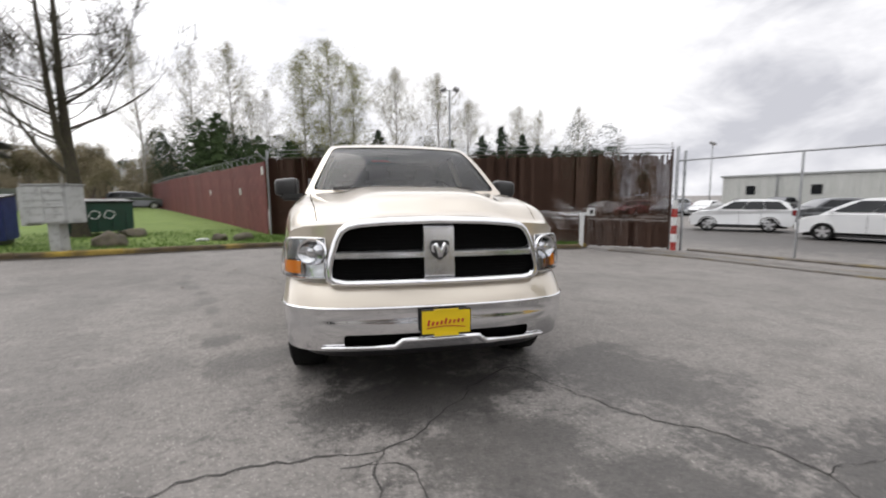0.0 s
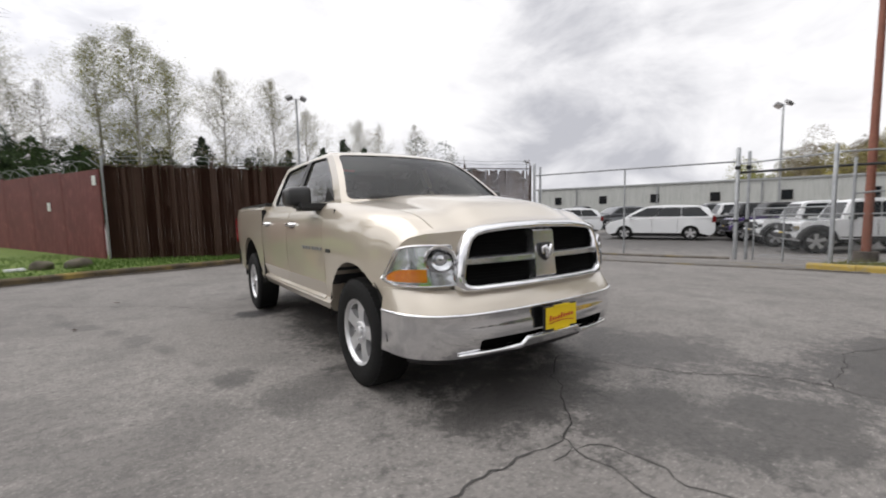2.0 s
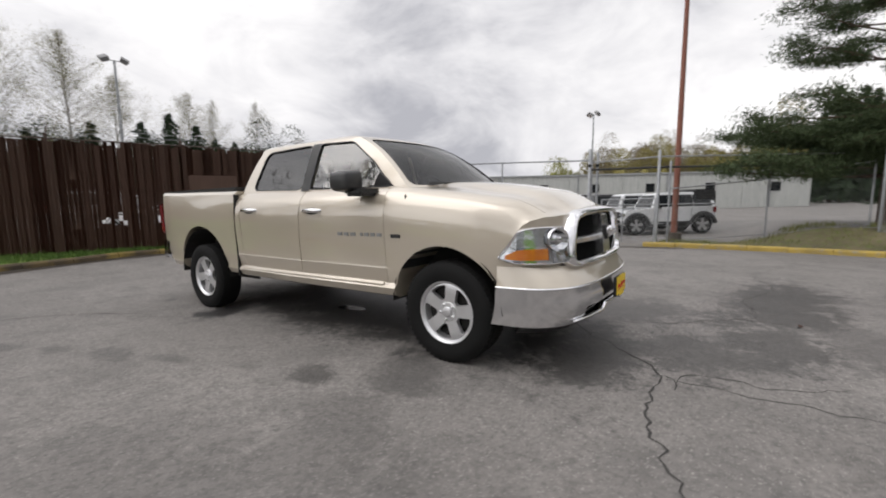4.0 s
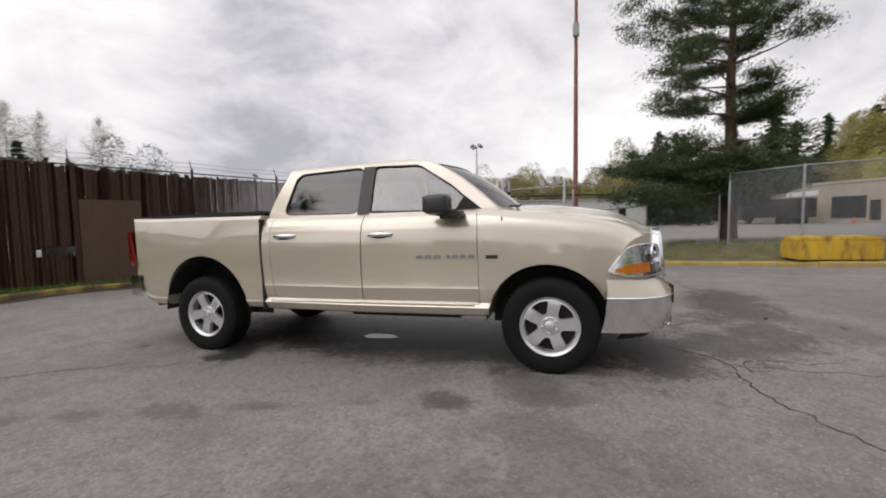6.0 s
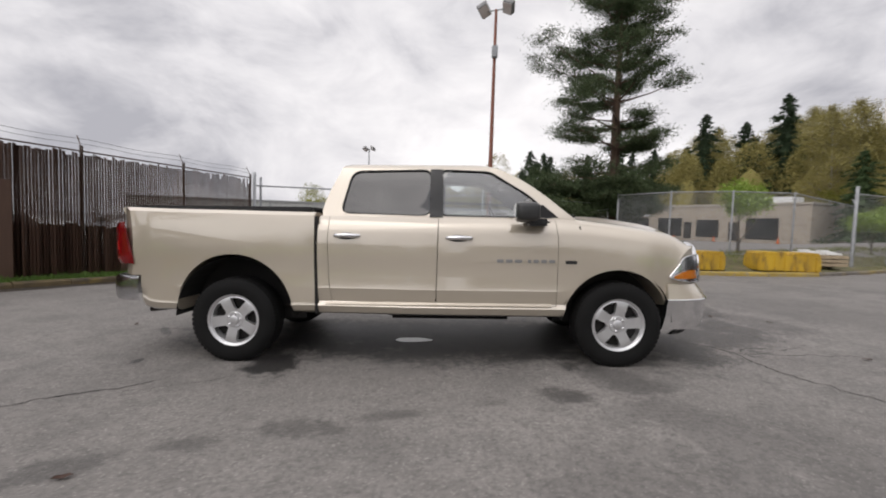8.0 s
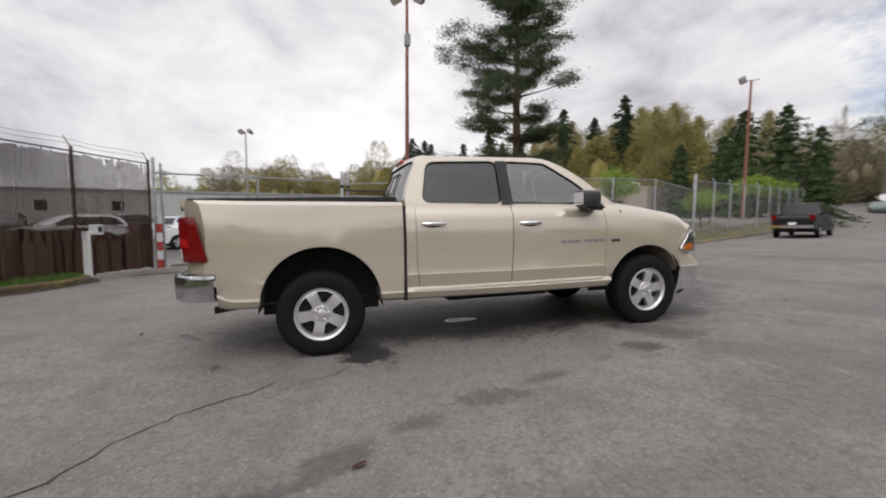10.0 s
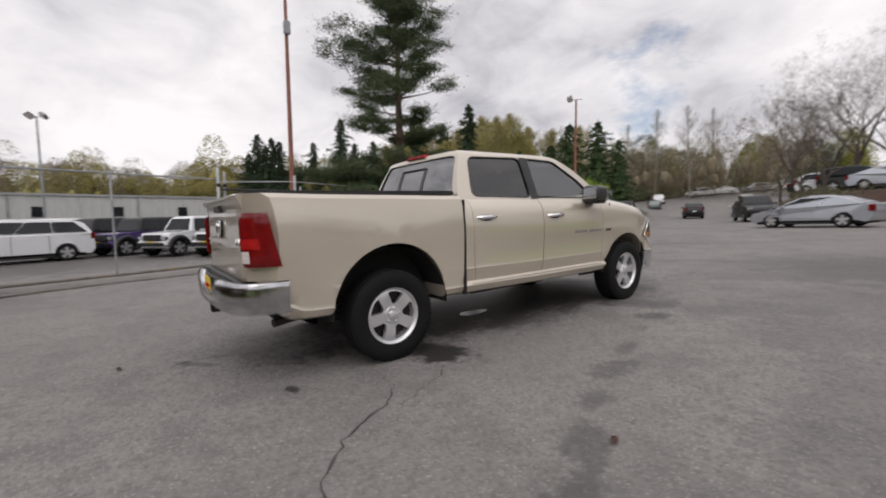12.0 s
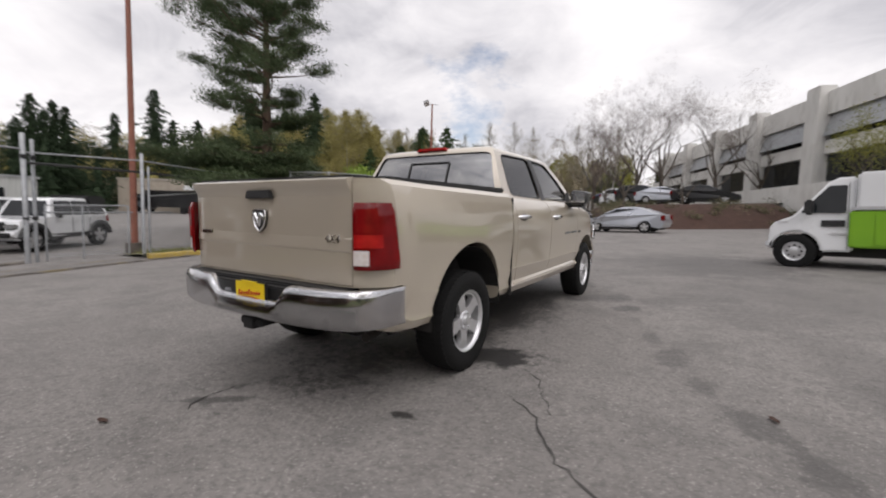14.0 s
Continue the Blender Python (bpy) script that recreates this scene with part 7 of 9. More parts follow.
def car(kind, colour, x, y, heading, label, category="car", z=None, roof=None, front_plate=False, rear_plate=False, group="parked cars", soft_top=False):
    """A parked vehicle: shaped body with round arches, cabin with panes, lamps, wheels. heading: degrees, 0 along +x."""
    L, W, H, belt, floor, r, fa, ra, low, top = SHAPES[kind]
    h = radians(heading)
    gz = lot_z(x, y) if z is None else z
    up = Vector((lot_z(x - 0.8, y) - lot_z(x + 0.8, y), lot_z(x, y - 0.8) - lot_z(x, y + 0.8), 1.6)).normalized() if z is None else Vector((0, 0, 1))
    ax = Vector((math.cos(h), math.sin(h), 0))
    ax = (ax - up * ax.dot(up)).normalized()
    m = Matrix((ax, up.cross(ax), up)).transposed().to_4x4()
    root = empty({"suv": "suv", "minivan": "minivan", "sedan": "sedan", "jeep": "off_roader", "pickup": "parked_pickup", "hatch": "hatchback"}[kind], Matrix.Translation((x, y, gz)) @ m, label, category, group)
    paint = PAINTS[colour]
    w = W / 2

    def arched():
        """The sill line with round openings over the wheels."""
        pts = []
        for c in (ra, fa):
            R = r * 1.17
            n = 12
            pts += [(c - R * math.cos(math.pi * k / n), max(floor, r + R * math.sin(math.pi * k / n) * 0.96)) for k in range(n + 1)]
        return pts

    outline = rounded(low, 0.10, 3)
    back = low[-1]
    body_outline = outline + [(x0, z0) for x0, z0 in arched()]
    # solid lower body, taper in plan and tuck under the belt
    bm = bmesh.new()
    rows = []
    for t in (-1.0, -0.985, -0.9, 0.9, 0.985, 1.0):
        row = []
        for px, pz in body_outline:
            taper = 1 - 0.10 * (abs(px) / (L / 2)) ** 5
            tuck = 1 - 0.05 * max(0, (pz - 0.75) / (belt - 0.5)) - 0.05 * max(0, (0.5 - pz))
            edge = {1.0: 0.94, 0.985: 0.985, 0.9: 1.0}[abs(t)]
            cx, cz = 0.0, 0.65
            shrink = 1.0 if abs(t) < 1 else 0.985
            row.append(bm.verts.new((cx + (px - cx) * (shrink if px in (p[0] for p in outline) else 1), math.copysign(w, t) * taper * tuck * (1.0 if abs(t) == 1 else (0.985 if abs(t) > 0.95 else 0.93)), cz + (pz - cz) * (shrink if pz > 0.7 else 1))))
        rows.append(row)
    n = len(body_outline)
    for a, b in zip(rows, rows[1:]):
        for i in range(n):
            bm.faces.new((a[i], a[(i + 1) % n], b[(i + 1) % n], b[i]))
    for rr, fl in ((rows[0], False), (rows[-1], True)):
        f = bm.faces.new(rr[::-1] if fl else rr)
        bmesh.ops.triangulate(bm, faces=[f])
    bmesh.ops.recalc_face_normals(bm, faces=bm.faces)
    body = part("body", bm, paint, root, smooth=16)

    def cab_y(z):
        return w * (0.95 - 0.26 * max(0, (z - belt) / (H - belt)) ** 1.1)

    tops = rounded(top, 0.12, 3)
    bm = bmesh.new()
    rows = []
    for s in (-1, 1):
        rows.append([bm.verts.new((px, s * cab_y(pz), pz)) for px, pz in tops])
        rows.append([bm.verts.new((px, s * cab_y(pz) * 0.9, pz + 0.02 * (pz > belt + 0.1))) for px, pz in tops])
    rows = [rows[0], rows[1], rows[3], rows[2]]
    n = len(tops)
    for a, b in zip(rows, rows[1:]):
        for i in range(n - 1):
            bm.faces.new((a[i], a[i + 1], b[i + 1], b[i]))
    bm.faces.new(rows[0])
    bm.faces.new(rows[-1][::-1])
    bmesh.ops.recalc_face_normals(bm, faces=bm.faces)
    cab = part("cabin", bm, roof or paint, root, smooth=40)
    # side panes, cut by pillars
    xs = [p[0] for p in top]
    x_lo, x_hi = min(xs), max(xs)
    z_top = H - 0.11

    def edge_x(z, front):
        best = []
        for (xa, za), (xb, zb) in zip(top, top[1:]):
            if (za - z) * (zb - z) <= 0 and abs(zb - za) > 1e-6:
                best.append(xa + (xb - xa) * (z - za) / (zb - za))
        return (max(best) if front else min(best)) if best else 0

    zl, zh = belt + 0.09, z_top
    f0, f1 = edge_x(zl, True) - 0.16, edge_x(zh, True) - 0.10
    b0, b1 = edge_x(zl, False) + 0.14, edge_x(zh, False) + 0.14
    if kind == "pickup":
        b0, b1 = b0 + 0.05, b1 + 0.05
    cuts = 3 if kind in ("suv", "minivan", "jeep") else 2
    for s in (-1, 1):
        for c in range(cuts):
            ta, tb = c / cuts + 0.005, (c + 1) / cuts - 0.005
            lo = [(f0 + (b0 - f0) * ta, zl), (f0 + (b0 - f0) * tb, zl)]
            hi = [(f1 + (b1 - f1) * tb, zh), (f1 + (b1 - f1) * ta, zh)]
            bm = bmesh.new()
            bm.faces.new([bm.verts.new((px, s * (cab_y(pz) + 0.022), pz)) for px, pz in rounded(lo + hi, 0.05, 2)])
            part("side_window", bm, CARGLASS, cab)
        # door line and handle
        hb = box(-0.35, -0.18, s * w * 0.985 - 0.015, s * w * 0.985 + 0.015, belt - 0.16, belt - 0.13, 0.006)
        part("door_handle", hb, paint, body)
        mr = box(f0 - 0.12, f0 + 0.06, s * (w + 0.09) - 0.08, s * (w + 0.09) + 0.08, belt + 0.0, belt + 0.14, 0.03)
        part("mirror", mr, paint if kind != "jeep" else BLACK, body)
        lx, lz = max(p[0] for p in low), belt - 0.24
        hl = box(lx - 0.26, lx - 0.02, s * w * 0.72 - 0.17, s * w * 0.72 + 0.17, lz - 0.07, lz + 0.07, 0.03)
        part("headlight", hl, SILVERBOWL, body)
        tx = min(p[0] for p in low)
        tl = box(tx - 0.015, tx + 0.16, s * w * 0.80 - 0.12, s * w * 0.80 + 0.12, belt - 0.22, belt + 0.06, 0.02)
        part("tail_light", tl, REDLENS, body)
    for front in (True, False):
        z0, z1 = belt + 0.06, H - 0.12
        xa, xb = edge_x(z0, front), edge_x(z1, front)
        o = 0.014 if front else -0.014
        bm = bmesh.new()
        bm.faces.new([bm.verts.new(p) for p in ((xa + o, -cab_y(z0) * 0.86, z0), (xa + o, cab_y(z0) * 0.86, z0), (xb + o, cab_y(z1) * 0.86, z1 + 0.01), (xb + o, -cab_y(z1) * 0.86, z1 + 0.01))])
        part("windscreen" if front else "rear_window", bm, CARGLASS, cab)
    gx = max(p[0] for p in low)
    part("lower_grille", box(gx - 0.12, gx + 0.005, -w * 0.55, w * 0.55, 0.38 if kind != "jeep" else 0.75, 0.56 if kind != "jeep" else 1.02, 0.02), BLACK, body)
    part("underside", box(-L * 0.44, L * 0.44, -w * 0.8, w * 0.8, floor - 0.03, floor + 0.25), DARK, root)
    if front_plate:
        part("plate", box(gx + 0.03, gx + 0.05, -0.16, 0.16, 0.58, 0.72), YELLOW, body)
    if rear_plate:
        part("plate", box(-L / 2 - 0.025, -L / 2 - 0.005, -0.16, 0.16, 0.72, 0.86), WHITEPAINT, body)
    # sill cladding, door seams and arch lips
    for s in (-1, 1):
        part("sill", box(ra + r * 1.25, fa - r * 1.25, s * w * 0.975 - 0.02, s * w * 0.975 + 0.02, floor - 0.02, floor + (0.16 if kind in ("suv", "jeep") else 0.07), 0.01), BLACK, body)
        for t in (0.30, 0.62):
            xs0 = f0 + (b0 - f0) * t
            part("door_seam", box(xs0 - 0.006, xs0 + 0.006, s * w * 0.992 - 0.006, s * w * 0.992 + 0.006, floor + 0.18, belt - 0.02), BLACK, body)
        if kind in ("suv", "minivan", "sedan", "hatch"):
            for c in (fa, ra):
                pts = [(c + r * 1.17 * math.cos(q), s * w * 0.985, r + r * 1.13 * math.sin(q)) for q in np.linspace(0.0, math.pi, 13)]
                part("arch_lip", tube(pts, 0.022 if kind == "suv" else 0.012, 6), BLACK if kind == "suv" else paint, body)
    if kind == "jeep":
        for s in (-1, 1):
            for c in (fa, ra):
                pts = [(c + r * 1.25 * math.cos(a), s * (w + 0.01), r + r * 1.2 * math.sin(a)) for a in np.linspace(0.15, math.pi - 0.1, 10)]
                part("fender_flare", tube(pts, 0.095, 8), BLACK, body)
        part("front_bar", box(2.08, 2.22, -0.75, 0.75, 0.52, 0.68, 0.03), BLACK, body)
        if soft_top:
            part("soft_top", box(-2.12, -1.15, -w * 0.84, w * 0.84, 1.16, 1.93, 0.10), BLACK, root, "black folding soft top")
        part("spare_wheel", tube([(-2.08, 0, 0.95), (-2.30, 0, 0.95)], 0.38, 20), RUBBER, root)
    if kind == "pickup":
        part("bed_opening", box(-2.8, -1.05, -w * 0.85, w * 0.85, 1.20, 1.262), BLACK, body)
        part("rear_bar", box(-3.0, -2.86, -w * 0.9, w * 0.9, 0.55, 0.72, 0.03), CHROME, body)
    for c in (fa, ra):
        for s in (-1, 1):
            wt = lathe([(-0.10, r * 0.70), (-0.115, r * 0.87), (-0.09, r), (0.09, r), (0.115, r * 0.87), (0.10, r * 0.70)], 24)
            mw = Matrix.Translation((c, s * (w - 0.12), r)) @ Matrix.Rotation(radians(-90 * s), 4, "Z")
            wh = part("wheel", wt, RUBBER, root, smooth=40, m=mw)
            rm = lathe([(-0.105, r * 0.72), (-0.095, r * 0.68), (-0.05, r * 0.64), (-0.05, 0.001)], 20)
            rim = part("rim", rm, WELL, wh, smooth=40)
            part("spokes", spokes(-0.092, 0.03, r * 0.69, 0.04, 0.062, 5, 0.035), HUB, wh)
    return root


def heading_to(a, b):
    return math.degrees(math.atan2(b[1] - a[1], b[0] - a[0]))


# the sales lot behind the gate
car("suv", "white", 20.45, 15.65, heading_to((21.3, 14.7), (19.56, 16.6)), "white sport utility vehicle parked in the sales lot")
car("minivan", "white", 20.6, 9.4, heading_to((21.2, 8.0), (19.95, 10.8)), "white minivan parked side-on in the sales lot")
JH = heading_to((18.9, -0.3), (17.2, 2.1))
car("jeep", "white", 18.0, 1.05, JH, "white boxy off-roader with black flares and soft top", roof=None, front_plate=True, soft_top=True)
side = Vector((math.cos(radians(JH - 90)), math.sin(radians(JH - 90))))
for k, (c, lb) in enumerate((("white", "white boxy off-roader with a yellow front plate"), ("purple", "purple boxy off-roader with a yellow front plate"), ("black", "black boxy off-roader in the row"), ("white", "white boxy off-roader at the row's end"), ("grey", "grey boxy off-roader at the row's end"))):
    p = Vector((17.95, 0.95)) + side * 2.55 * (k + 1) + Vector((0.35, 0.5)) * (k + 1)
    car("jeep", c, p.x, p.y, JH, lb, front_plate=k < 3, roof=BLACK if k in (1, 2) else None)
for k in range(7):
    kind = ("sedan", "suv", "hatch", "sedan", "suv", "hatch", "sedan")[k]
    colour = ("black", "grey", "silver", "grey", "white", "black", "blue")[k]
    car(kind, colour, 27.0 + 0.9 * k, 19.5 - 2.9 * k, 150 + 6 * (k % 3), f"{colour} car in a row on the far sales lot")
for k in range(6):
    car(("sedan", "hatch", "suv")[k % 3], ("white", "red", "silver", "white", "black", "grey")[k], 24 + 3.1 * k, 34.0 - 1.0 * k, 200, "parked car in a distant row on the lot")
for k, (x, y, c) in enumerate(((2.5, 17.0, "white"), (5.5, 16.0, "black"), (8.5, 15.0, "white"))):
    car("suv", c, x, y, -75, f"{c} car standing close behind the slat fence")
# along the street
car("pickup", "black", 13.0, -23.0, -65 + 180 - 180, "black pickup truck parked by the chain-link fence", rear_plate=True)
car("sedan", "grey", 18.9, -33.0, -65, "dark grey sedan parked along the fence")
car("sedan", "teal", 30.0, -60.0, -60, "greenish sedan parked far down the street")
car("sedan", "white", 33.0, -67.0, -60, "white sedan parked far down the street")
car("suv", "black", 17.3, -43.8, -63, "black sport utility vehicle on the street", rear_plate=True)
car("pickup", "black", 7.9, -32.0, 118, "dark pickup truck facing the lot at the verge")
car("minivan", "white", 13.5, -47.0, -62, "white van parked on the far side of the street")
car("hatch", "red", 15.5, -56.0, -60, "dark red car parked down the street")
car("hatch", "white", 18.5, -62.0, -60, "white car parked down the street")
for k, (kind, c, x, y) in enumerate((("sedan", "white", 27.5, -78.0), ("hatch", "silver", 24.0, -82.0), ("suv", "white", 20.5, -84.0), ("sedan", "blue", 17.0, -86.0), ("hatch", "white", 30.5, -76.0))):
    car(kind, c, x, y, 25 + 8 * k, f"{c} car parked up on the hillside lot")
car("sedan", "silver", 1.75, -20.3, -10, "silver sedan crossing the street mouth")


# ---- the service van ----
def build_van():
    h = radians(-15)
    x, y = -5.75, -5.85
    root = empty("service_van", Matrix.Translation((x, y, lot_z(x, y) - 0.04)) @ Matrix.Rotation(h, 4, "Z") @ Matrix.Rotation(0.035, 4, "Y") @ Matrix.Scale(0.92, 4), "white cutaway van with a bright green service body", "van")
    wp = PAINTS["white"]
    green = surf("lime_green_paint", (0.20, 0.42, 0.02), (0.17, 0.37, 0.02), 1.5, 0.3, coat=1.0)
    side = [(2.09, 0.48), (2.13, 0.62), (2.11, 0.95), (2.02, 1.08), (1.66, 1.24), (1.08, 1.98), (0.9, 2.08), (0.62, 2.08), (0.62, 0.42), (0.9, 0.42)]
    R = 0.46
    arch_pts = [(1.62 - R * math.cos(math.pi * k / 12), 0.40 + R * math.sin(math.pi * k / 12)) for k in range(13)]
    bm = prism(side + arch_pts, "y", -0.98, 0.98)
    for v in bm.verts:
        if v.co.z > 1.2:
            v.co.y *= 1 - 0.13 * (v.co.z - 1.2)
        v.co.y *= 1 - 0.08 * max(0, v.co.x - 1.5)
    bmesh.ops.bevel(bm, geom=[e for e in bm.edges if e.calc_face_angle(0) > 0.9], offset=0.04, segments=2, affect="EDGES")
    cab = part("cab", bm, wp, root, "white van cab", smooth=40)
    for s in (-1, 1):
        yy = lambda z: s * (0.98 * (1 - 0.13 * max(0, z - 1.2)) + 0.008)
        g = bmesh.new()
        g.faces.new([g.verts.new((px, yy(pz), pz)) for px, pz in rounded([(0.76, 1.28), (0.76, 1.90), (1.06, 1.90), (1.54, 1.30)], 0.05)])
        part("side_window", g, CARGLASS, cab)
        part("door_bar", box(0.76, 1.16, s * 0.985 - 0.004, s * 0.985 + 0.004, 0.98, 1.12), BLACK, cab, "dark lettering bar on the door")
        part("door_bar", box(0.45, 1.0, s * 0.985 - 0.004, s * 0.985 + 0.004, 0.80, 0.83), HUB, cab)
        part("door_bar", box(1.75, 1.95, s * 0.965 - 0.004, s * 0.965 + 0.004, 1.06, 1.10), HUB, cab)
        mr = part("mirror", box(1.28, 1.44, s * 1.2 - 0.13, s * 1.2 + 0.13, 1.24, 1.58, 0.04), BLACK, cab, "black mirror")
        part("mirror_arm", tube([(1.4, s * 0.95, 1.3), (1.38, s * 1.15, 1.38)], 0.02, 6), BLACK, mr)
        part("headlight", box(2.02, 2.14, s * 0.74 - 0.12, s * 0.74 + 0.12, 0.72, 0.92, 0.03), SILVERBOWL, cab)
        seam = bmesh.new()
        add_tube(seam, [(0.72, s * 0.984, 0.46), (0.72, s * 0.984, 1.2), (0.73, s * 0.89, 1.96)], 0.006, 4)
        part("door_seam", seam, BLACK, cab)
    ws = bmesh.new()
    ws.faces.new([ws.verts.new(p) for p in ((1.60, -0.84, 1.30), (1.60, 0.84, 1.30), (1.05, 0.76, 1.95), (1.05, -0.76, 1.95))])
    for v in ws.verts:
        v.co.x += 0.03
    part("windscreen", ws, CARGLASS, cab)
    part("bumper", box(2.05, 2.19, -0.93, 0.93, 0.46, 0.64, 0.04), surf("van_bumper", (0.55, 0.56, 0.57), (0.48, 0.49, 0.5), 3.0, 0.4), root)
    part("grille", box(2.10, 2.15, -0.55, 0.55, 0.70, 0.94, 0.02), BLACK, cab)
    part("service_body", box(-3.4, 0.70, -1.06, 1.06, 0.52, 1.32, 0.03), green, root, "bright green panelled service body")
    part("upper_body", box(-3.4, 0.60, -1.03, 1.03, 1.324, 2.16, 0.05), wp, root, "white upper body")
    part("band", box(-3.38, 0.68, -1.066, 1.066, 1.34, 1.42, 0.01), HUB, root)
    for k in range(3):
        part("locker_door", box(-0.65 - 1.1 * k, 0.30 - 1.1 * k, -1.075, 1.075, 0.58, 1.27, 0.015), green, root)
        part("locker_latch", box(-0.22 - 1.1 * k, -0.14 - 1.1 * k, -1.085, 1.085, 0.92, 0.98, 0.006), HUB, root)
    part("underside", box(-3.3, 1.9, -0.8, 0.8, 0.3, 0.55), DARK, root)
    for c in (1.62, -2.1):
        for s in (-1, 1):
            wt = lathe([(-0.12, 0.22), (-0.135, 0.33), (-0.105, 0.40), (0.105, 0.40), (0.135, 0.33), (0.12, 0.22)], 36)
            wh = part("wheel", wt, RUBBER, root, smooth=40, m=Matrix.Translation((c, s * 0.86, 0.40)) @ Matrix.Rotation(radians(-90 * s), 4, "Z"))
            part("rim", lathe([(-0.11, 0.225), (-0.10, 0.20), (-0.05, 0.17), (-0.05, 0.10), (-0.13, 0.085), (-0.14, 0.05), (-0.14, 0.001)], 28), HUB, wh, smooth=40)
            for k in range(8):
                a = k * math.tau / 8
                part("hand_hole", tube([(-0.052, 0.135 * math.cos(a), 0.135 * math.sin(a)), (-0.056, 0.135 * math.cos(a), 0.135 * math.sin(a))], 0.022, 8), BLACK, wh)


build_van()


# ---- buildings ----
def build_depot():
    """The long low pale building behind the sales lot."""
    root = empty("low_warehouse", Matrix(), "long low pale metal-clad warehouse with small dark windows", "warehouse")
    clad = surf("pale_cladding", (0.50, 0.51, 0.49), (0.43, 0.44, 0.42), 0.6, 0.6, bump=0.2, bscale=6, stretch=(8, 8, 0.2), c3=(0.28, 0.295, 0.28), scale2=3.0)
    a, b = Vector((42.0, 37.7)), Vector((53.5, -8.0))
    d = (b - a).normalized()
    ang = math.atan2(d.y, d.x)
    L = (b - a).length
    m = Matrix.Translation((a.x, a.y, -0.7)) @ Matrix.Rotation(ang, 4, "Z")
    n = 16
    for k in range(n):
        part("wall_panel", box(L * k / n + 0.01, L * (k + 1) / n - 0.01, 0, 14, 0, 3.95), clad, root, m=m)
    part("roof", box(-0.2, L + 0.2, -0.15, 14.3, 3.954, 4.15, 0.03), surf("grey_roof_edge", (0.35, 0.36, 0.36), (0.3, 0.31, 0.31), 1.0, 0.6), root, m=m)
    for k in range(8):
        u = 3.0 + (L - 6) * k / 7
        w = part("window", box(u - 0.45, u + 0.45, -0.05, 0.02, 2.0, 2.95), DARK, root, m=m)
        part("window_pane", box(u - 0.38, u + 0.38, -0.06, -0.052, 2.07, 2.88), CARGLASS, w)
    for k in range(5):
        u = 5.5 + (L - 9) * k / 4
        part("downpipe", box(u - 0.06, u + 0.06, -0.14, -0.02, 0, 3.9), GALV, root, m=m)


build_depot()


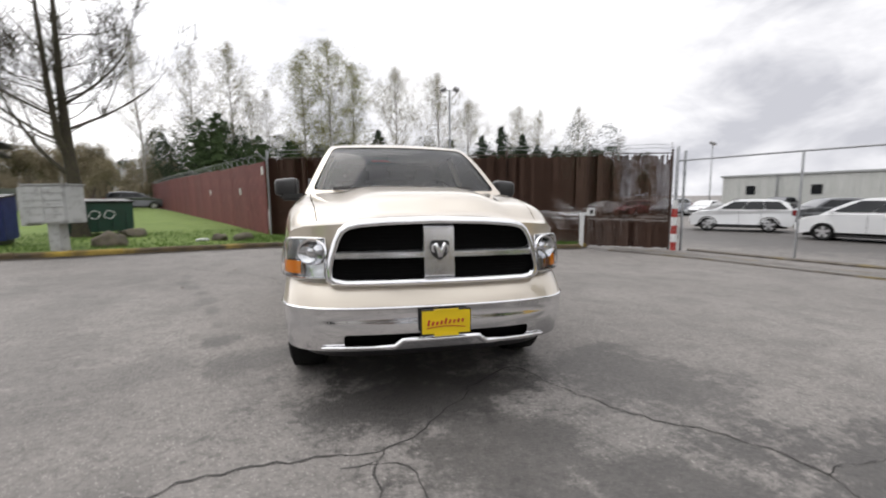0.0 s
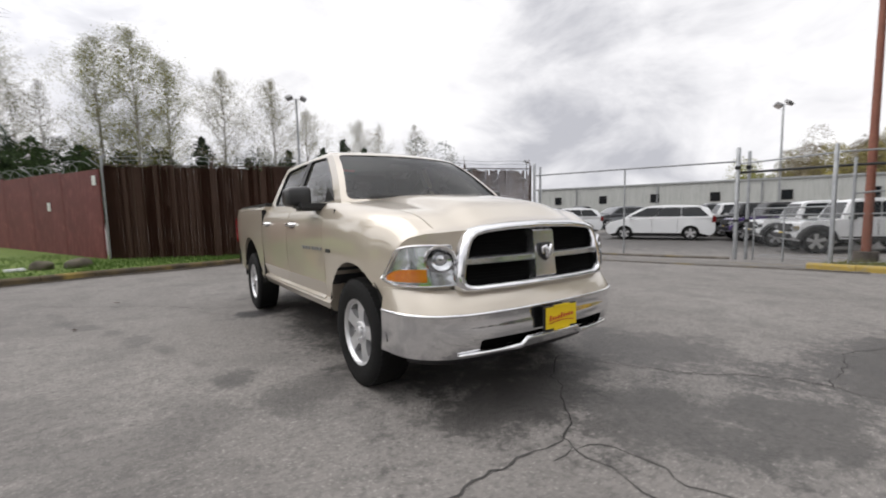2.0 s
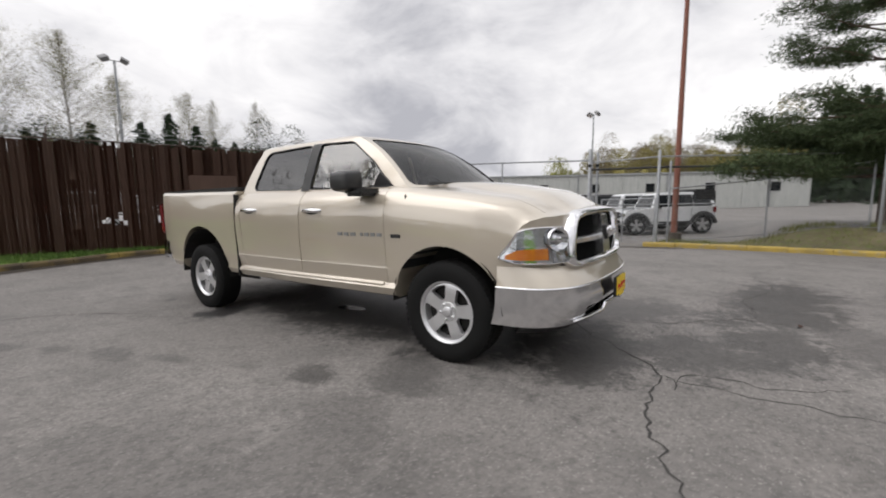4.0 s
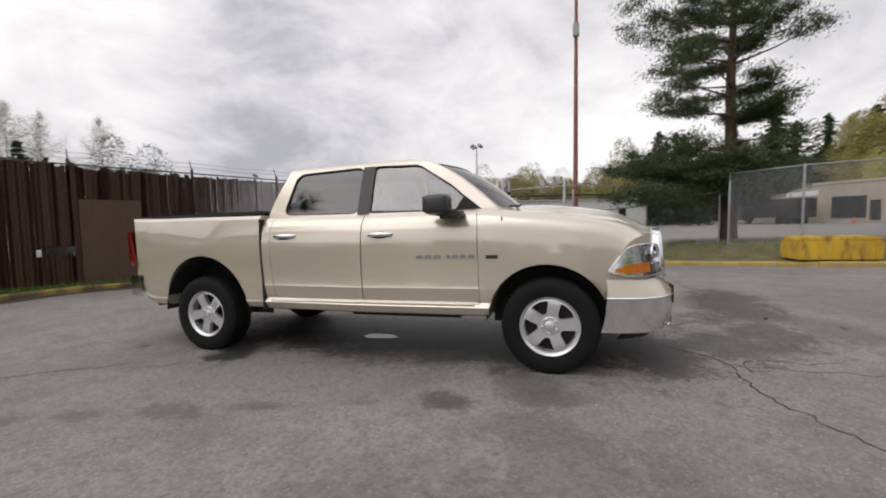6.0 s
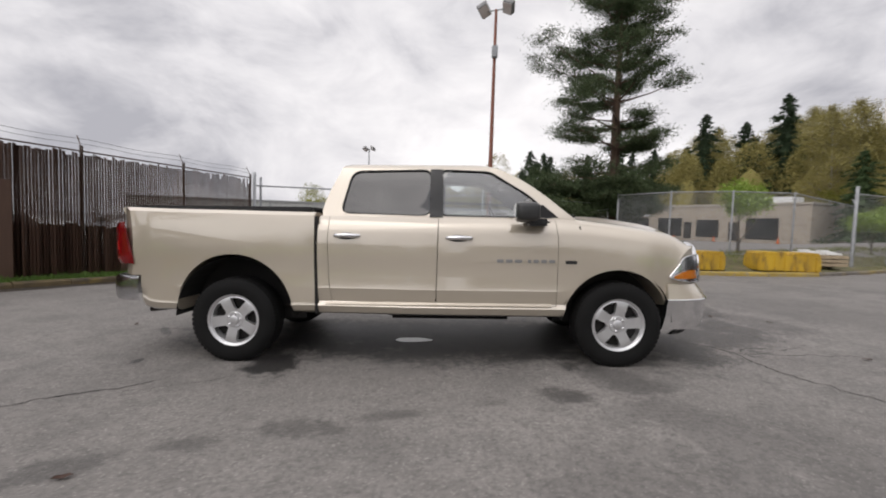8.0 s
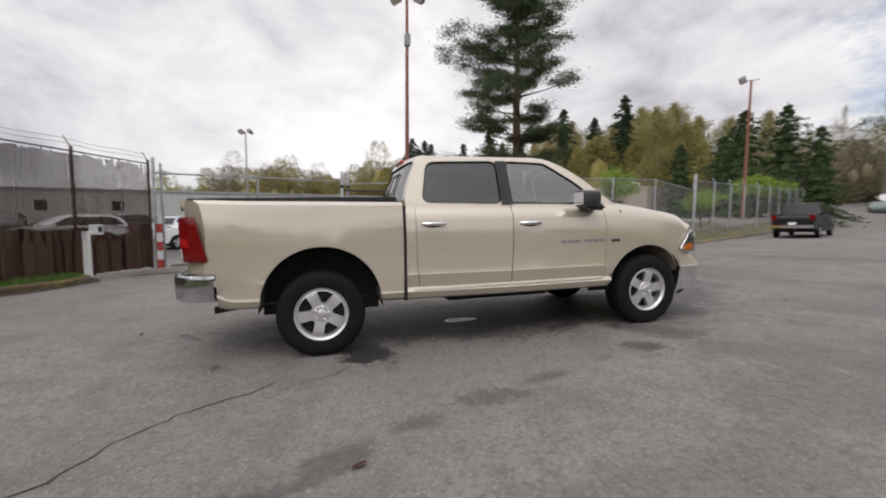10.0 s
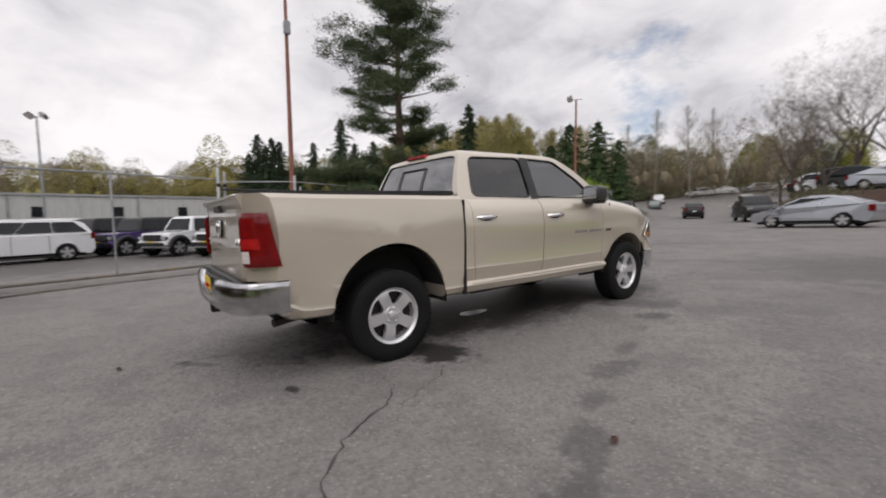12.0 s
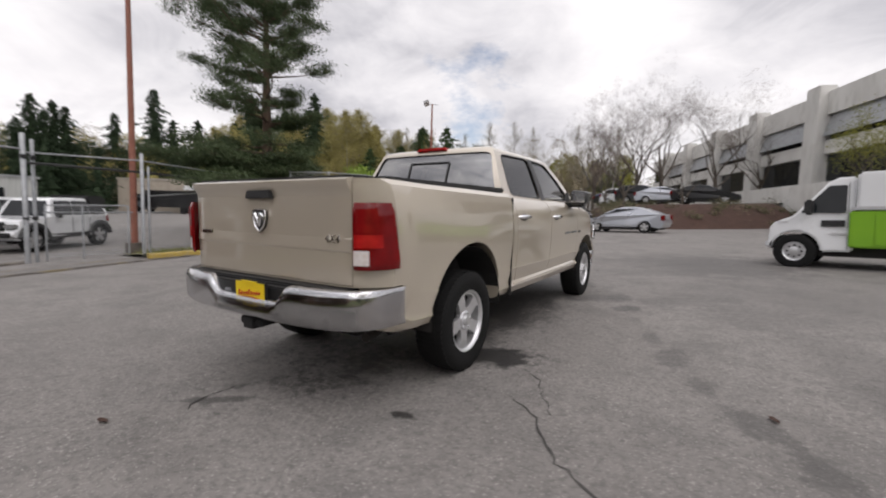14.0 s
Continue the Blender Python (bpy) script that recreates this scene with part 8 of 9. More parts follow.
def build_tan_unit():
    """The tan commercial block behind the bank fence: a long front with shop windows, doors and a truck before it."""
    root = empty("tan_workshop", Matrix(), "long tan rendered commercial block with dark shop windows", "building")
    tan = surf("tan_render", (0.40, 0.35, 0.285), (0.35, 0.305, 0.25), 0.5, 0.8, bump=0.15, bscale=8, c3=(0.31, 0.27, 0.22), scale2=1.4)
    a, b = Vector((38.3, -34.2)), Vector((67.0, -19.8))
    L = (b - a).length
    z = 0.42
    m = Matrix.Translation((a.x, a.y, z)) @ Matrix.Rotation(math.atan2(b.y - a.y, b.x - a.x), 4, "Z")
    part("wall", box(0, L, -14, 0, -1.0, 3.95), tan, root, m=m)
    part("parapet", box(-0.12, L + 0.12, -14.1, 0.10, 3.954, 4.2, 0.03), surf("parapet_cap", (0.42, 0.38, 0.32), (0.36, 0.33, 0.28), 1.0, 0.7), root, m=m)
    part("roof_unit", box(3.0, 6.6, -5, -2.6, 4.2, 5.0, 0.05), WHITEPAINT, root, "white rooftop air unit", m=m)
    for u, w, h in ((4.4, 3.0, 2.1), (10.4, 2.5, 1.9), (15.4, 3.2, 2.1), (29.0, 2.2, 1.6)):
        win = part("window", box(u - w / 2 - 0.1, u + w / 2 + 0.1, 0.0, 0.10, 0.25, 0.45 + h, 0.02), DARK, root, m=m)
        n = max(2, int(w / 0.9))
        for k in range(n):
            part("window_pane", box(u - w / 2 + w * k / n + 0.04, u - w / 2 + w * (k + 1) / n - 0.04, 0.10, 0.12, 0.4, 0.38 + h), CARGLASS, win, m=Matrix())
    for u in (7.4, 12.9):
        part("door", box(u - 0.5, u + 0.5, 0.0, 0.06, 0.0, 2.05, 0.02), DARK, root, m=m)
    part("sign_panel", box(18.6, 22.4, 0.0, 0.10, 2.75, 3.35, 0.02), WHITEPAINT, root, "plain pale sign panel", m=m)
    for u in (8.8, 13.9, 2.2):
        x, y = (m @ Vector((u, 1.2, 0)))[:2]
        cone = empty("traffic_cone", Matrix.Translation((x, y, lot_z(x, y))), "small orange cone before the tan block", "cone", "traffic cones")
        part("cone_body", tube([(0, 0, 0.03), (0, 0, 0.7)], [0.17, 0.03], 12), surf("cone_orange", (0.55, 0.13, 0.03), (0.5, 0.11, 0.03), 5.0, 0.6), cone, smooth=50)
        part("foot", box(-0.2, 0.2, -0.2, 0.2, 0, 0.035), BLACK, cone)
    # the dark box truck in front of it
    p = m @ Vector((21.5, 3.2, 0))
    tr = empty("box_truck", Matrix.Translation((p.x, p.y, lot_z(p.x, p.y) - 0.05)) @ Matrix.Rotation(math.atan2(b.y - a.y, b.x - a.x) - math.pi / 2, 4, "Z"), "dark box truck parked before the tan block", "truck")
    part("box_body", box(-1.2, 1.2, -4.5, 2.9, 0.8, 2.9, 0.04), PAINTS["black"], tr)
    cb = part("cab", box(-1.1, 1.1, 3.0, 4.9, 0.5, 2.2, 0.15), PAINTS["grey"], tr)
    part("cab_window", box(-1.12, 1.12, 3.3, 4.6, 1.45, 2.0, 0.03), CARGLASS, cb)
    for yy in (-3.2, -2.2, 4.0):
        for s in (-1, 1):
            part("wheel", tube([(s * 0.9, yy, 0.45), (s * 1.18, yy, 0.45)], 0.45, 18), RUBBER, tr)


build_tan_unit()


def build_office():
    """The two-storey concrete office block at the street, with deep piers and dark ribbon windows."""
    root = empty("concrete_office", Matrix(), "two-storey pale concrete office block with deep piers and dark windows", "office building")
    conc = surf("pale_concrete", (0.66, 0.65, 0.62), (0.58, 0.57, 0.54), 0.5, 0.85, bump=0.2, bscale=12, c3=(0.53, 0.52, 0.49), scale2=2.0, stretch=(1, 1, 0.35))
    a, b = Vector((-15.2, -20.0)), Vector((6.6, -75.9))
    d = (b - a).normalized()
    ang = math.atan2(d.y, d.x)
    L = (b - a).length
    z = 3.6
    m = Matrix.Translation((a.x, a.y, z)) @ Matrix.Rotation(ang, 4, "Z")
    bays = 7
    bw = L / bays
    dark = surf("bronze_panel", (0.06, 0.055, 0.05), (0.04, 0.038, 0.036), 2.0, 0.4, 0.2)
    part("wall", box(0, L, -16, -0.35, -4.0, 7.1), conc, root, m=m)
    part("roof", box(-0.1, L + 0.1, -16, -0.3, 7.104, 7.2), dark, root, m=m)
    for k in range(bays):
        x0 = bw * k
        part("pier", box(x0 - 0.75, x0 + 0.75, -0.345, 0.75, -4.0, 7.75, 0.03), conc, root, m=m)
        part("spandrel", box(x0 + 0.755, x0 + bw - 0.755, -0.345, 0.12, 2.75, 3.75, 0.02), conc, root, m=m)
        part("parapet", box(x0 + 0.755, x0 + bw - 0.755, -0.345, 0.15, 5.6, 7.3, 0.02), conc, root, m=m)
        part("sill_wall", box(x0 + 0.755, x0 + bw - 0.755, -0.345, 0.05, -4.0, 0.75, 0.02), conc, root, m=m)
        for z0, z1 in ((0.75, 2.75), (3.75, 5.6)):
            w = part("window", box(x0 + 0.76, x0 + bw - 0.76, -0.34, -0.2, z0, z1), dark, root, m=m)
            for j in range(4):
                u0 = x0 + 0.8 + (bw - 1.6) * j / 4
                part("window_pane", box(u0 + 0.03, u0 + (bw - 1.6) / 4 - 0.03, -0.21, -0.18, z0 + 0.06, z1 - 0.06), CARGLASS, w)
        if k < 6:
            aw = prism([(-0.1, 5.58), (0.38, 4.05), (0.34, 4.03), (-0.1, 5.46)], "x", x0 + 0.9, x0 + bw - 0.9)
            part("sloping_shade", aw, GALV, root, "grey sloping window shade", m=m)
    part("low_wall", box(1, L * 0.75, 2.6, 2.9, -4.0, 0.3, 0.03), conc, root, m=m)


build_office()


def build_upper_lot():
    """The raised lot and its bark-covered bank before the office."""
    def rim(t):
        """The foot of the bank, from the street side round to the drive."""
        pts = [(9.5, -38.0), (6.3, -30.0), (4.6, -26.6), (2.6, -25.2), (-0.5, -25.6), (-4.5, -27.5), (-8.0, -30.5)]
        k = min(len(pts) - 2, int(t * (len(pts) - 1)))
        f = t * (len(pts) - 1) - k
        return pts[k][0] + (pts[k + 1][0] - pts[k][0]) * f, pts[k][1] + (pts[k + 1][1] - pts[k][1]) * f

    cx, cy = -0.5, -41.0
    bm = bmesh.new()
    rows = []
    for i in range(61):
        x, y = rim(i / 60)
        row = []
        for u, h in ((0, -0.05), (0.03, 0.25), (0.08, 0.75), (0.14, 1.25), (0.20, 1.6), (0.27, 1.72)):
            px, py = x + (cx - x) * u, y + (cy - y) * u
            row.append(bm.verts.new((px, py, lot_z(px, py) + h + (0.05 * noise.noise(Vector((px * 1.5, py * 1.5, 0))) if h > 0 else 0))))
        rows.append(row)
    for p, q in zip(rows, rows[1:]):
        for i in range(5):
            bm.faces.new((p[i], p[i + 1], q[i + 1], q[i]))
    tagged(part("mulch_bank", bm, EARTH, smooth=60), "sloping bark mulch bank at the street corner", "mulch", kind="structure")
    rng = np.random.default_rng(77)
    heap = []
    for k in range(70):
        x, y = rim(rng.uniform(0, 1))
        u = rng.uniform(0.02, 0.26)
        px, py = x + (cx - x) * u, y + (cy - y) * u
        h = lot_z(px, py) + float(np.interp(u, [0, 0.03, 0.08, 0.14, 0.20, 0.27], [-0.05, 0.25, 0.75, 1.25, 1.6, 1.72]))
        size = rng.uniform(0.25, 0.6)
        heap.append(np.array([px, py, h + size * 0.4]) + rng.normal(size=(260, 3)) * size * np.array([0.6, 0.6, 0.4]))
    pts = np.concatenate(heap)
    for nm, mat, sl in (("low_shrubs", TWIGHAZE, slice(0, None, 2)), ("low_shrubs", CEDAR, slice(1, None, 4))):
        tagged(leaves(nm, pts[sl], 0.035, mat, None, rng, long=1.8), "low dry shrubs and ground cover on the mulch bank", "shrubs", kind="stuff")
    bm = bmesh.new()
    ring = []
    for i in range(61):
        x, y = rim(i / 60)
        px, py = x + (cx - x) * 0.26, y + (cy - y) * 0.26
        ring.append(bm.verts.new((px, py, lot_z(px, py) + 1.7)))
    ring += [bm.verts.new((-16, -34, 3.6)), bm.verts.new((-4, -66, 3.9)), bm.verts.new((9, -66, 3.4))]
    c = bm.verts.new((cx, cy - 4, 2.9))
    for i in range(len(ring)):
        bm.faces.new((ring[i], ring[(i + 1) % len(ring)], c))
    bmesh.ops.recalc_face_normals(bm, faces=bm.faces)
    tagged(part("upper_lot", bm, ASPHALT), "raised asphalt car park before the office", "asphalt", kind="structure")
    for k, (kind, c, x, y, hd) in enumerate((("sedan", "black", -2.0, -32.2, 175), ("sedan", "silver", 0.8, -33.6, 172), ("suv", "black", 2.6, -34.8, 170), ("hatch", "white", 4.4, -36.2, 168), ("sedan", "black", 5.6, -39.5, 160))):
        car(kind, c, x, y, hd, f"{c} car on the raised car park by the office", z=lot_z(x, y) + 1.75)


def build_left_sheds():
    """Low structures far past the lawn."""
    root = empty("open_shed", Matrix(), "long open-sided shed with a dark flat roof past the lawn", "shed")
    roofm = surf("dark_roof_sheet", (0.05, 0.05, 0.05), (0.08, 0.08, 0.078), 1.0, 0.7)
    m = Matrix.Translation((-32, 33, 0.2)) @ Matrix.Rotation(radians(25), 4, "Z")
    for k, z in enumerate((4.7, 5.6)):
        part("roof", box(-16, 7, -3 + 2 * k, 5 + 2 * k, z, z + 0.16, 0.03), roofm, root, m=m)
    for k in range(6):
        part("support", box(-15 + 4.2 * k, -14.8 + 4.2 * k, -2.8, -2.6, 0, 4.6), GALV, root, m=m)
    part("back_wall", box(-16, 7, 4.5, 4.8, 0, 2.2), surf("shed_wall", (0.38, 0.40, 0.38), (0.30, 0.32, 0.30), 0.7, 0.8), root, m=m)
    car("suv", "grey", -19.5, 42.0, 20, "grey vehicle far behind the dumpsters")
    car("suv", "red", -22.0, 36.0, 10, "dark red vehicle far past the lawn")


build_left_sheds()


# ---- trees ----
BARK = surf("grey_brown_bark", (0.115, 0.095, 0.075), (0.06, 0.05, 0.04), 6.0, 0.9, bump=0.6, bscale=30, stretch=(1, 1, 0.25))
MOSSBARK = surf("mossy_bark", (0.058, 0.048, 0.032), (0.034, 0.028, 0.021), 5.0, 0.95, bump=0.6, bscale=30, c3=(0.07, 0.068, 0.03), stretch=(1, 1, 0.3))
PINEBARK = surf("pine_bark", (0.12, 0.075, 0.05), (0.06, 0.04, 0.03), 5.0, 0.95, bump=0.8, bscale=18, stretch=(1, 1, 0.3))
BIRCHBARK = surf("pale_birch_bark", (0.44, 0.42, 0.39), (0.30, 0.285, 0.26), 4.0, 0.85, c3=(0.12, 0.11, 0.10), scale2=9.0, stretch=(1, 1, 0.6))


def leaf_material(name, c1, c2, c3):
    m = surf(name, c1, c2, 0.5, 0.65, rvar=0.05)
    n, l = m.node_tree.nodes, m.node_tree.links
    b = n["Principled BSDF"]
    b.inputs["Specular IOR Level"].default_value = 0.15
    src = b.inputs["Base Color"].links[0].from_socket
    geo, mx, mr = n.new("ShaderNodeNewGeometry"), n.new("ShaderNodeMix"), n.new("ShaderNodeMath")
    mx.data_type = "RGBA"
    mx.inputs["B"].default_value = (*c3, 1)
    mr.operation = "MULTIPLY"
    mr.inputs[1].default_value = 0.8
    l.new(geo.outputs["Random Per Island"], mr.inputs[0])
    l.new(mr.outputs[0], mx.inputs["Factor"])
    l.new(src, mx.inputs["A"])
    l.new(mx.outputs["Result"], b.inputs["Base Color"])
    return m


PINE = leaf_material("pine_needles", (0.042, 0.064, 0.030), (0.058, 0.084, 0.040), (0.09, 0.118, 0.055))
FIR = leaf_material("fir_needles", (0.018, 0.032, 0.017), (0.026, 0.044, 0.022), (0.042, 0.065, 0.032))
CEDAR = leaf_material("cedar_foliage", (0.028, 0.052, 0.020), (0.042, 0.07, 0.027), (0.062, 0.095, 0.035))
SPRING = leaf_material("spring_leaves", (0.20, 0.20, 0.035), (0.15, 0.17, 0.03), (0.26, 0.25, 0.06))
PALELEAF = leaf_material("pale_buds", (0.24, 0.23, 0.12), (0.19, 0.18, 0.10), (0.30, 0.28, 0.15))
GOLD = leaf_material("golden_catkins", (0.26, 0.225, 0.075), (0.20, 0.18, 0.06), (0.32, 0.28, 0.10))
BUSH = leaf_material("bush_leaves", (0.22, 0.32, 0.05), (0.17, 0.26, 0.04), (0.28, 0.38, 0.08))
BUDTWIG = surf("budding_twigs", (0.155, 0.115, 0.095), (0.105, 0.085, 0.075), 2.0, 0.9)
PALETWIG = surf("pale_twigs", (0.20, 0.18, 0.155), (0.14, 0.125, 0.105), 4.0, 0.9)
TWIGHAZE = leaf_material("brown_twigs", (0.205, 0.175, 0.115), (0.155, 0.13, 0.085), (0.25, 0.215, 0.14))


def leaves(name, pts, size, material, parent, rng, flat=0.0, long=1.6, label=""):
    """Small leaf blades at many points, each with its own turn."""
    pts = np.asarray(pts, float)
    n = len(pts)
    nrm = rng.normal(size=(n, 3))
    nrm[:, 2] += flat
    nrm /= np.linalg.norm(nrm, axis=1, keepdims=True)
    a = np.cross(nrm, rng.normal(size=(n, 3)))
    a /= np.linalg.norm(a, axis=1, keepdims=True) + 1e-9
    b = np.cross(nrm, a)
    s = (size * rng.uniform(0.55, 1.3, n))[:, None]
    quad = np.stack([pts - a * s * long, pts - b * s * 0.5, pts + a * s * long, pts + b * s * 0.5], 1).reshape(-1, 3)
    me = bpy.data.meshes.new(name)
    me.from_pydata(quad.tolist(), [], np.arange(4 * n).reshape(-1, 4).tolist())
    me.materials.append(material)
    ob = new(name, me)
    ob.parent = parent
    if label:
        ob["label"] = label
    return ob


def grow(bm, tips, p, d, r, length, depth, rnd, up=0.25, spread=0.6, kids=(2, 4), sides=6, shrink=0.68, wander=0.16):
    """A limb that bends, thins and forks; ends are collected in tips."""
    steps = 4 if depth > 1 else 3
    pts, rad = [p.copy()], [r]
    dd = d.copy()
    for i in range(steps):
        dd = (dd + Vector((rnd.gauss(0, wander), rnd.gauss(0, wander), rnd.gauss(0, wander * 0.6) + up * 0.25))).normalized()
        pts.append(pts[-1] + dd * (length / steps))
        rad.append(r * (1 - 0.5 * (i + 1) / steps))
    add_tube(bm, pts, rad, max(3, sides), cap=False)
    tips.append((pts[-1], dd, depth))
    if depth == 0:
        return
    for k in range(rnd.randint(*kids)):
        at = rnd.randint(max(1, steps - 2), steps) if k else steps
        q = pts[at]
        side = Vector((rnd.gauss(0, 1), rnd.gauss(0, 1), rnd.gauss(0.15, 0.5))).normalized()
        nd = (dd * (1 - spread * 0.5) + side * spread).normalized()
        grow(bm, tips, q, nd, rad[at] * rnd.uniform(0.55, 0.8), length * shrink * rnd.uniform(0.75, 1.15), depth - 1, rnd, up, spread, kids, sides - 1, shrink, wander)


def ground_pose(x, y, turn=0.0, scale=1.0, z=None):
    return Matrix.Translation((x, y, (lot_z(x, y) if z is None else z) - 0.05)) @ Matrix.Rotation(turn, 4, "Z") @ Matrix.Scale(scale, 4)


def build_pine():
    rnd, rng = random.Random(21), np.random.default_rng(21)
    root = empty("pine_tree", ground_pose(14.24, -5.56), "tall open-crowned dark green pine on the bank", "pine tree")
    H = 12.2
    tr = [(0, 0, 0), (0.05, 0.02, 1.5), (0.12, -0.03, 3.5), (0.08, 0.05, 6.0), (0.15, 0, 9.0), (0.1, 0.05, H)]
    part("trunk", tube(tr, [0.30, 0.25, 0.21, 0.16, 0.10, 0.02], 14), PINEBARK, root, smooth=60)
    bm = bmesh.new()
    tufts = []
    whorls = [2.6, 3.5, 4.7, 5.6, 6.5, 7.3, 8.1, 8.9, 9.7, 10.4, 11.0, 11.6]
    for k in range(118):
        skirt = k < 34
        z = rnd.uniform(1.5, 3.2) if skirt else whorls[(k - 34) % 12] + rnd.gauss(0, 0.14)
        full = float(np.interp(z, [0.6, 2.0, 3.2, 4.4, 5.4, 6.4, 7.7, 9.0, 10.4, 11.5, H], [4.2, 4.3, 3.6, 2.3, 3.0, 3.3, 3.0, 2.6, 2.2, 1.2, 0.5]))
        a = k * 2.399 + rnd.gauss(0, 0.4)
        # fuller towards the lot, ragged on the far side
        lobe = 0.80 + 0.34 * math.cos(a - 2.2) if not skirt else 0.70 + 0.36 * math.cos(a - 1.3)
        L = full * lobe * rnd.choice((rnd.uniform(0.45, 0.7), rnd.uniform(0.75, 1.0), rnd.uniform(0.95, 1.2)))
        tilt = float(np.interp(z, [0.7, 3, 6, H], [-0.06, -0.10, 0.08, 0.6]))
        d = Vector((math.cos(a), math.sin(a), tilt)).normalized()
        p0 = Vector((float(np.interp(z, [t[2] for t in tr], [t[0] for t in tr])), 0, z))
        pts = [p0]
        for i in range(4):
            d = (d + Vector((rnd.gauss(0, 0.10), rnd.gauss(0, 0.10), 0.05))).normalized()
            pts.append(pts[-1] + d * L / 4)
        add_tube(bm, pts, [0.040 + 0.010 * L, 0.034, 0.025, 0.016, 0.008], 5, cap=False)
        for i in range(2 if skirt or k % 3 == 0 else 3, 5):
            for j in range(6 if skirt else 4):
                side = Vector((-d.y, d.x, 0)) * rnd.choice((-1, 1))
                e = pts[i] + (side * rnd.uniform(0.10, 0.75) + d * rnd.uniform(-0.25, 0.3)) * min(1.0, L / 2.0) + Vector((0, 0, rnd.uniform(-0.02, 0.16)))
                add_tube(bm, [pts[i], (pts[i] + e) / 2 + Vector((0, 0, 0.04)), e], [0.016, 0.011, 0.005], 4, cap=False)
                tufts.append((e, rnd.uniform(0.30, 0.52)))
            tufts.append((pts[i], rnd.uniform(0.22, 0.36)))
    part("limb_work", bm, PINEBARK, root)
    pts = []
    for c, r in tufts:
        m = int(120 * r / 0.3)
        q = rng.normal(size=(m, 3)) * np.array([r, r, r * 0.40]) * 0.58 + np.array(c)
        pts.append(q)
    leaves("needles", np.concatenate(pts), 0.026, PINE, root, rng, flat=0.3, long=3.0, label="dark green needle clumps")


build_pine()


def build_bare_tree():
    rnd, rng = random.Random(4), np.random.default_rng(4)
    root = empty("bare_tree", ground_pose(-8.1, 11.0, 0.4, z=verge_z(-8.1, 11.0)), "large bare many-stemmed mossy tree on the lawn", "tree")
    bm = bmesh.new()
    tips = []
    # two straight leaders from one bole, with many thin side limbs that sweep upwards
    stem = [Vector(p) for p in ((0.06, 0, -0.1), (0.04, 0, 0.35), (0.04, 0, 1.4), (-0.03, 0.02, 2.4), (-0.06, 0.05, 4.2), (-0.02, 0.02, 6.2), (0.03, 0, 9.0))]
    twin = [Vector(p) for p in ((0, 0, 2.1), (-0.22, -0.16, 2.9), (-0.30, -0.22, 4.4), (-0.36, -0.26, 6.4), (-0.34, -0.3, 8.4))]
    add_tube(bm, stem, [0.27, 0.19, 0.165, 0.15, 0.10, 0.065, 0.02], 12)
    add_tube(bm, twin, [0.10, 0.085, 0.07, 0.045, 0.015], 10)
    # long low limbs that sweep out and turn up
    low = (((0.0, 0, 1.75), 2.6, 0.8, 0.070, 2.6), ((0.0, 0, 3.1), -0.5, 0.30, 0.04, 2.0), ((0, 0, 3.8), -0.55, 0.45, 0.04, 2.2), ((0, 0, 2.7), 3.4, 0.3, 0.045, 2.4), ((0, 0, 3.3), 2.9, 0.4, 0.045, 2.6))
    for p, a, tilt, r, L in low:
        grow(bm, tips, Vector(p), Vector((math.cos(a), math.sin(a), tilt)).normalized(), r, L, 3, rnd, 0.45, 0.34, (2, 3), 6, 0.60, 0.07)
    for k in range(58):
        line = stem[3:] if k % 2 else twin[1:]
        f = rnd.uniform(0.03, 0.97) * (len(line) - 1)
        p = line[int(f)].lerp(line[int(f) + 1], f - int(f))
        a = k * 2.399
        L = rnd.uniform(1.0, 2.1) * (1.2 - 0.085 * p.z)
        grow(bm, tips, p, Vector((math.cos(a), math.sin(a), rnd.uniform(0.15, 0.6))).normalized(), 0.009 + 0.008 * L, L, 3, rnd, 0.30, 0.36, (2, 3), 5, 0.54, 0.05)
    part("trunk", bm, MOSSBARK, root, "mossy trunk and bare spreading limbs", smooth=60)
    tw = bmesh.new()
    for p, d, dep in tips:
        if dep > 1:
            continue
        for _ in range(3):
            s = (d + Vector((rnd.gauss(0, 0.7), rnd.gauss(0, 0.7), rnd.gauss(0.1, 0.5)))).normalized()
            e = p + s * rnd.uniform(0.3, 0.8)
            add_tube(tw, [p, (p + e) / 2 + Vector((0, 0, 0.04)), e], [0.007, 0.005, 0.002], 3, cap=False)
    part("twig_work", tw, MOSSBARK, root)


build_bare_tree()


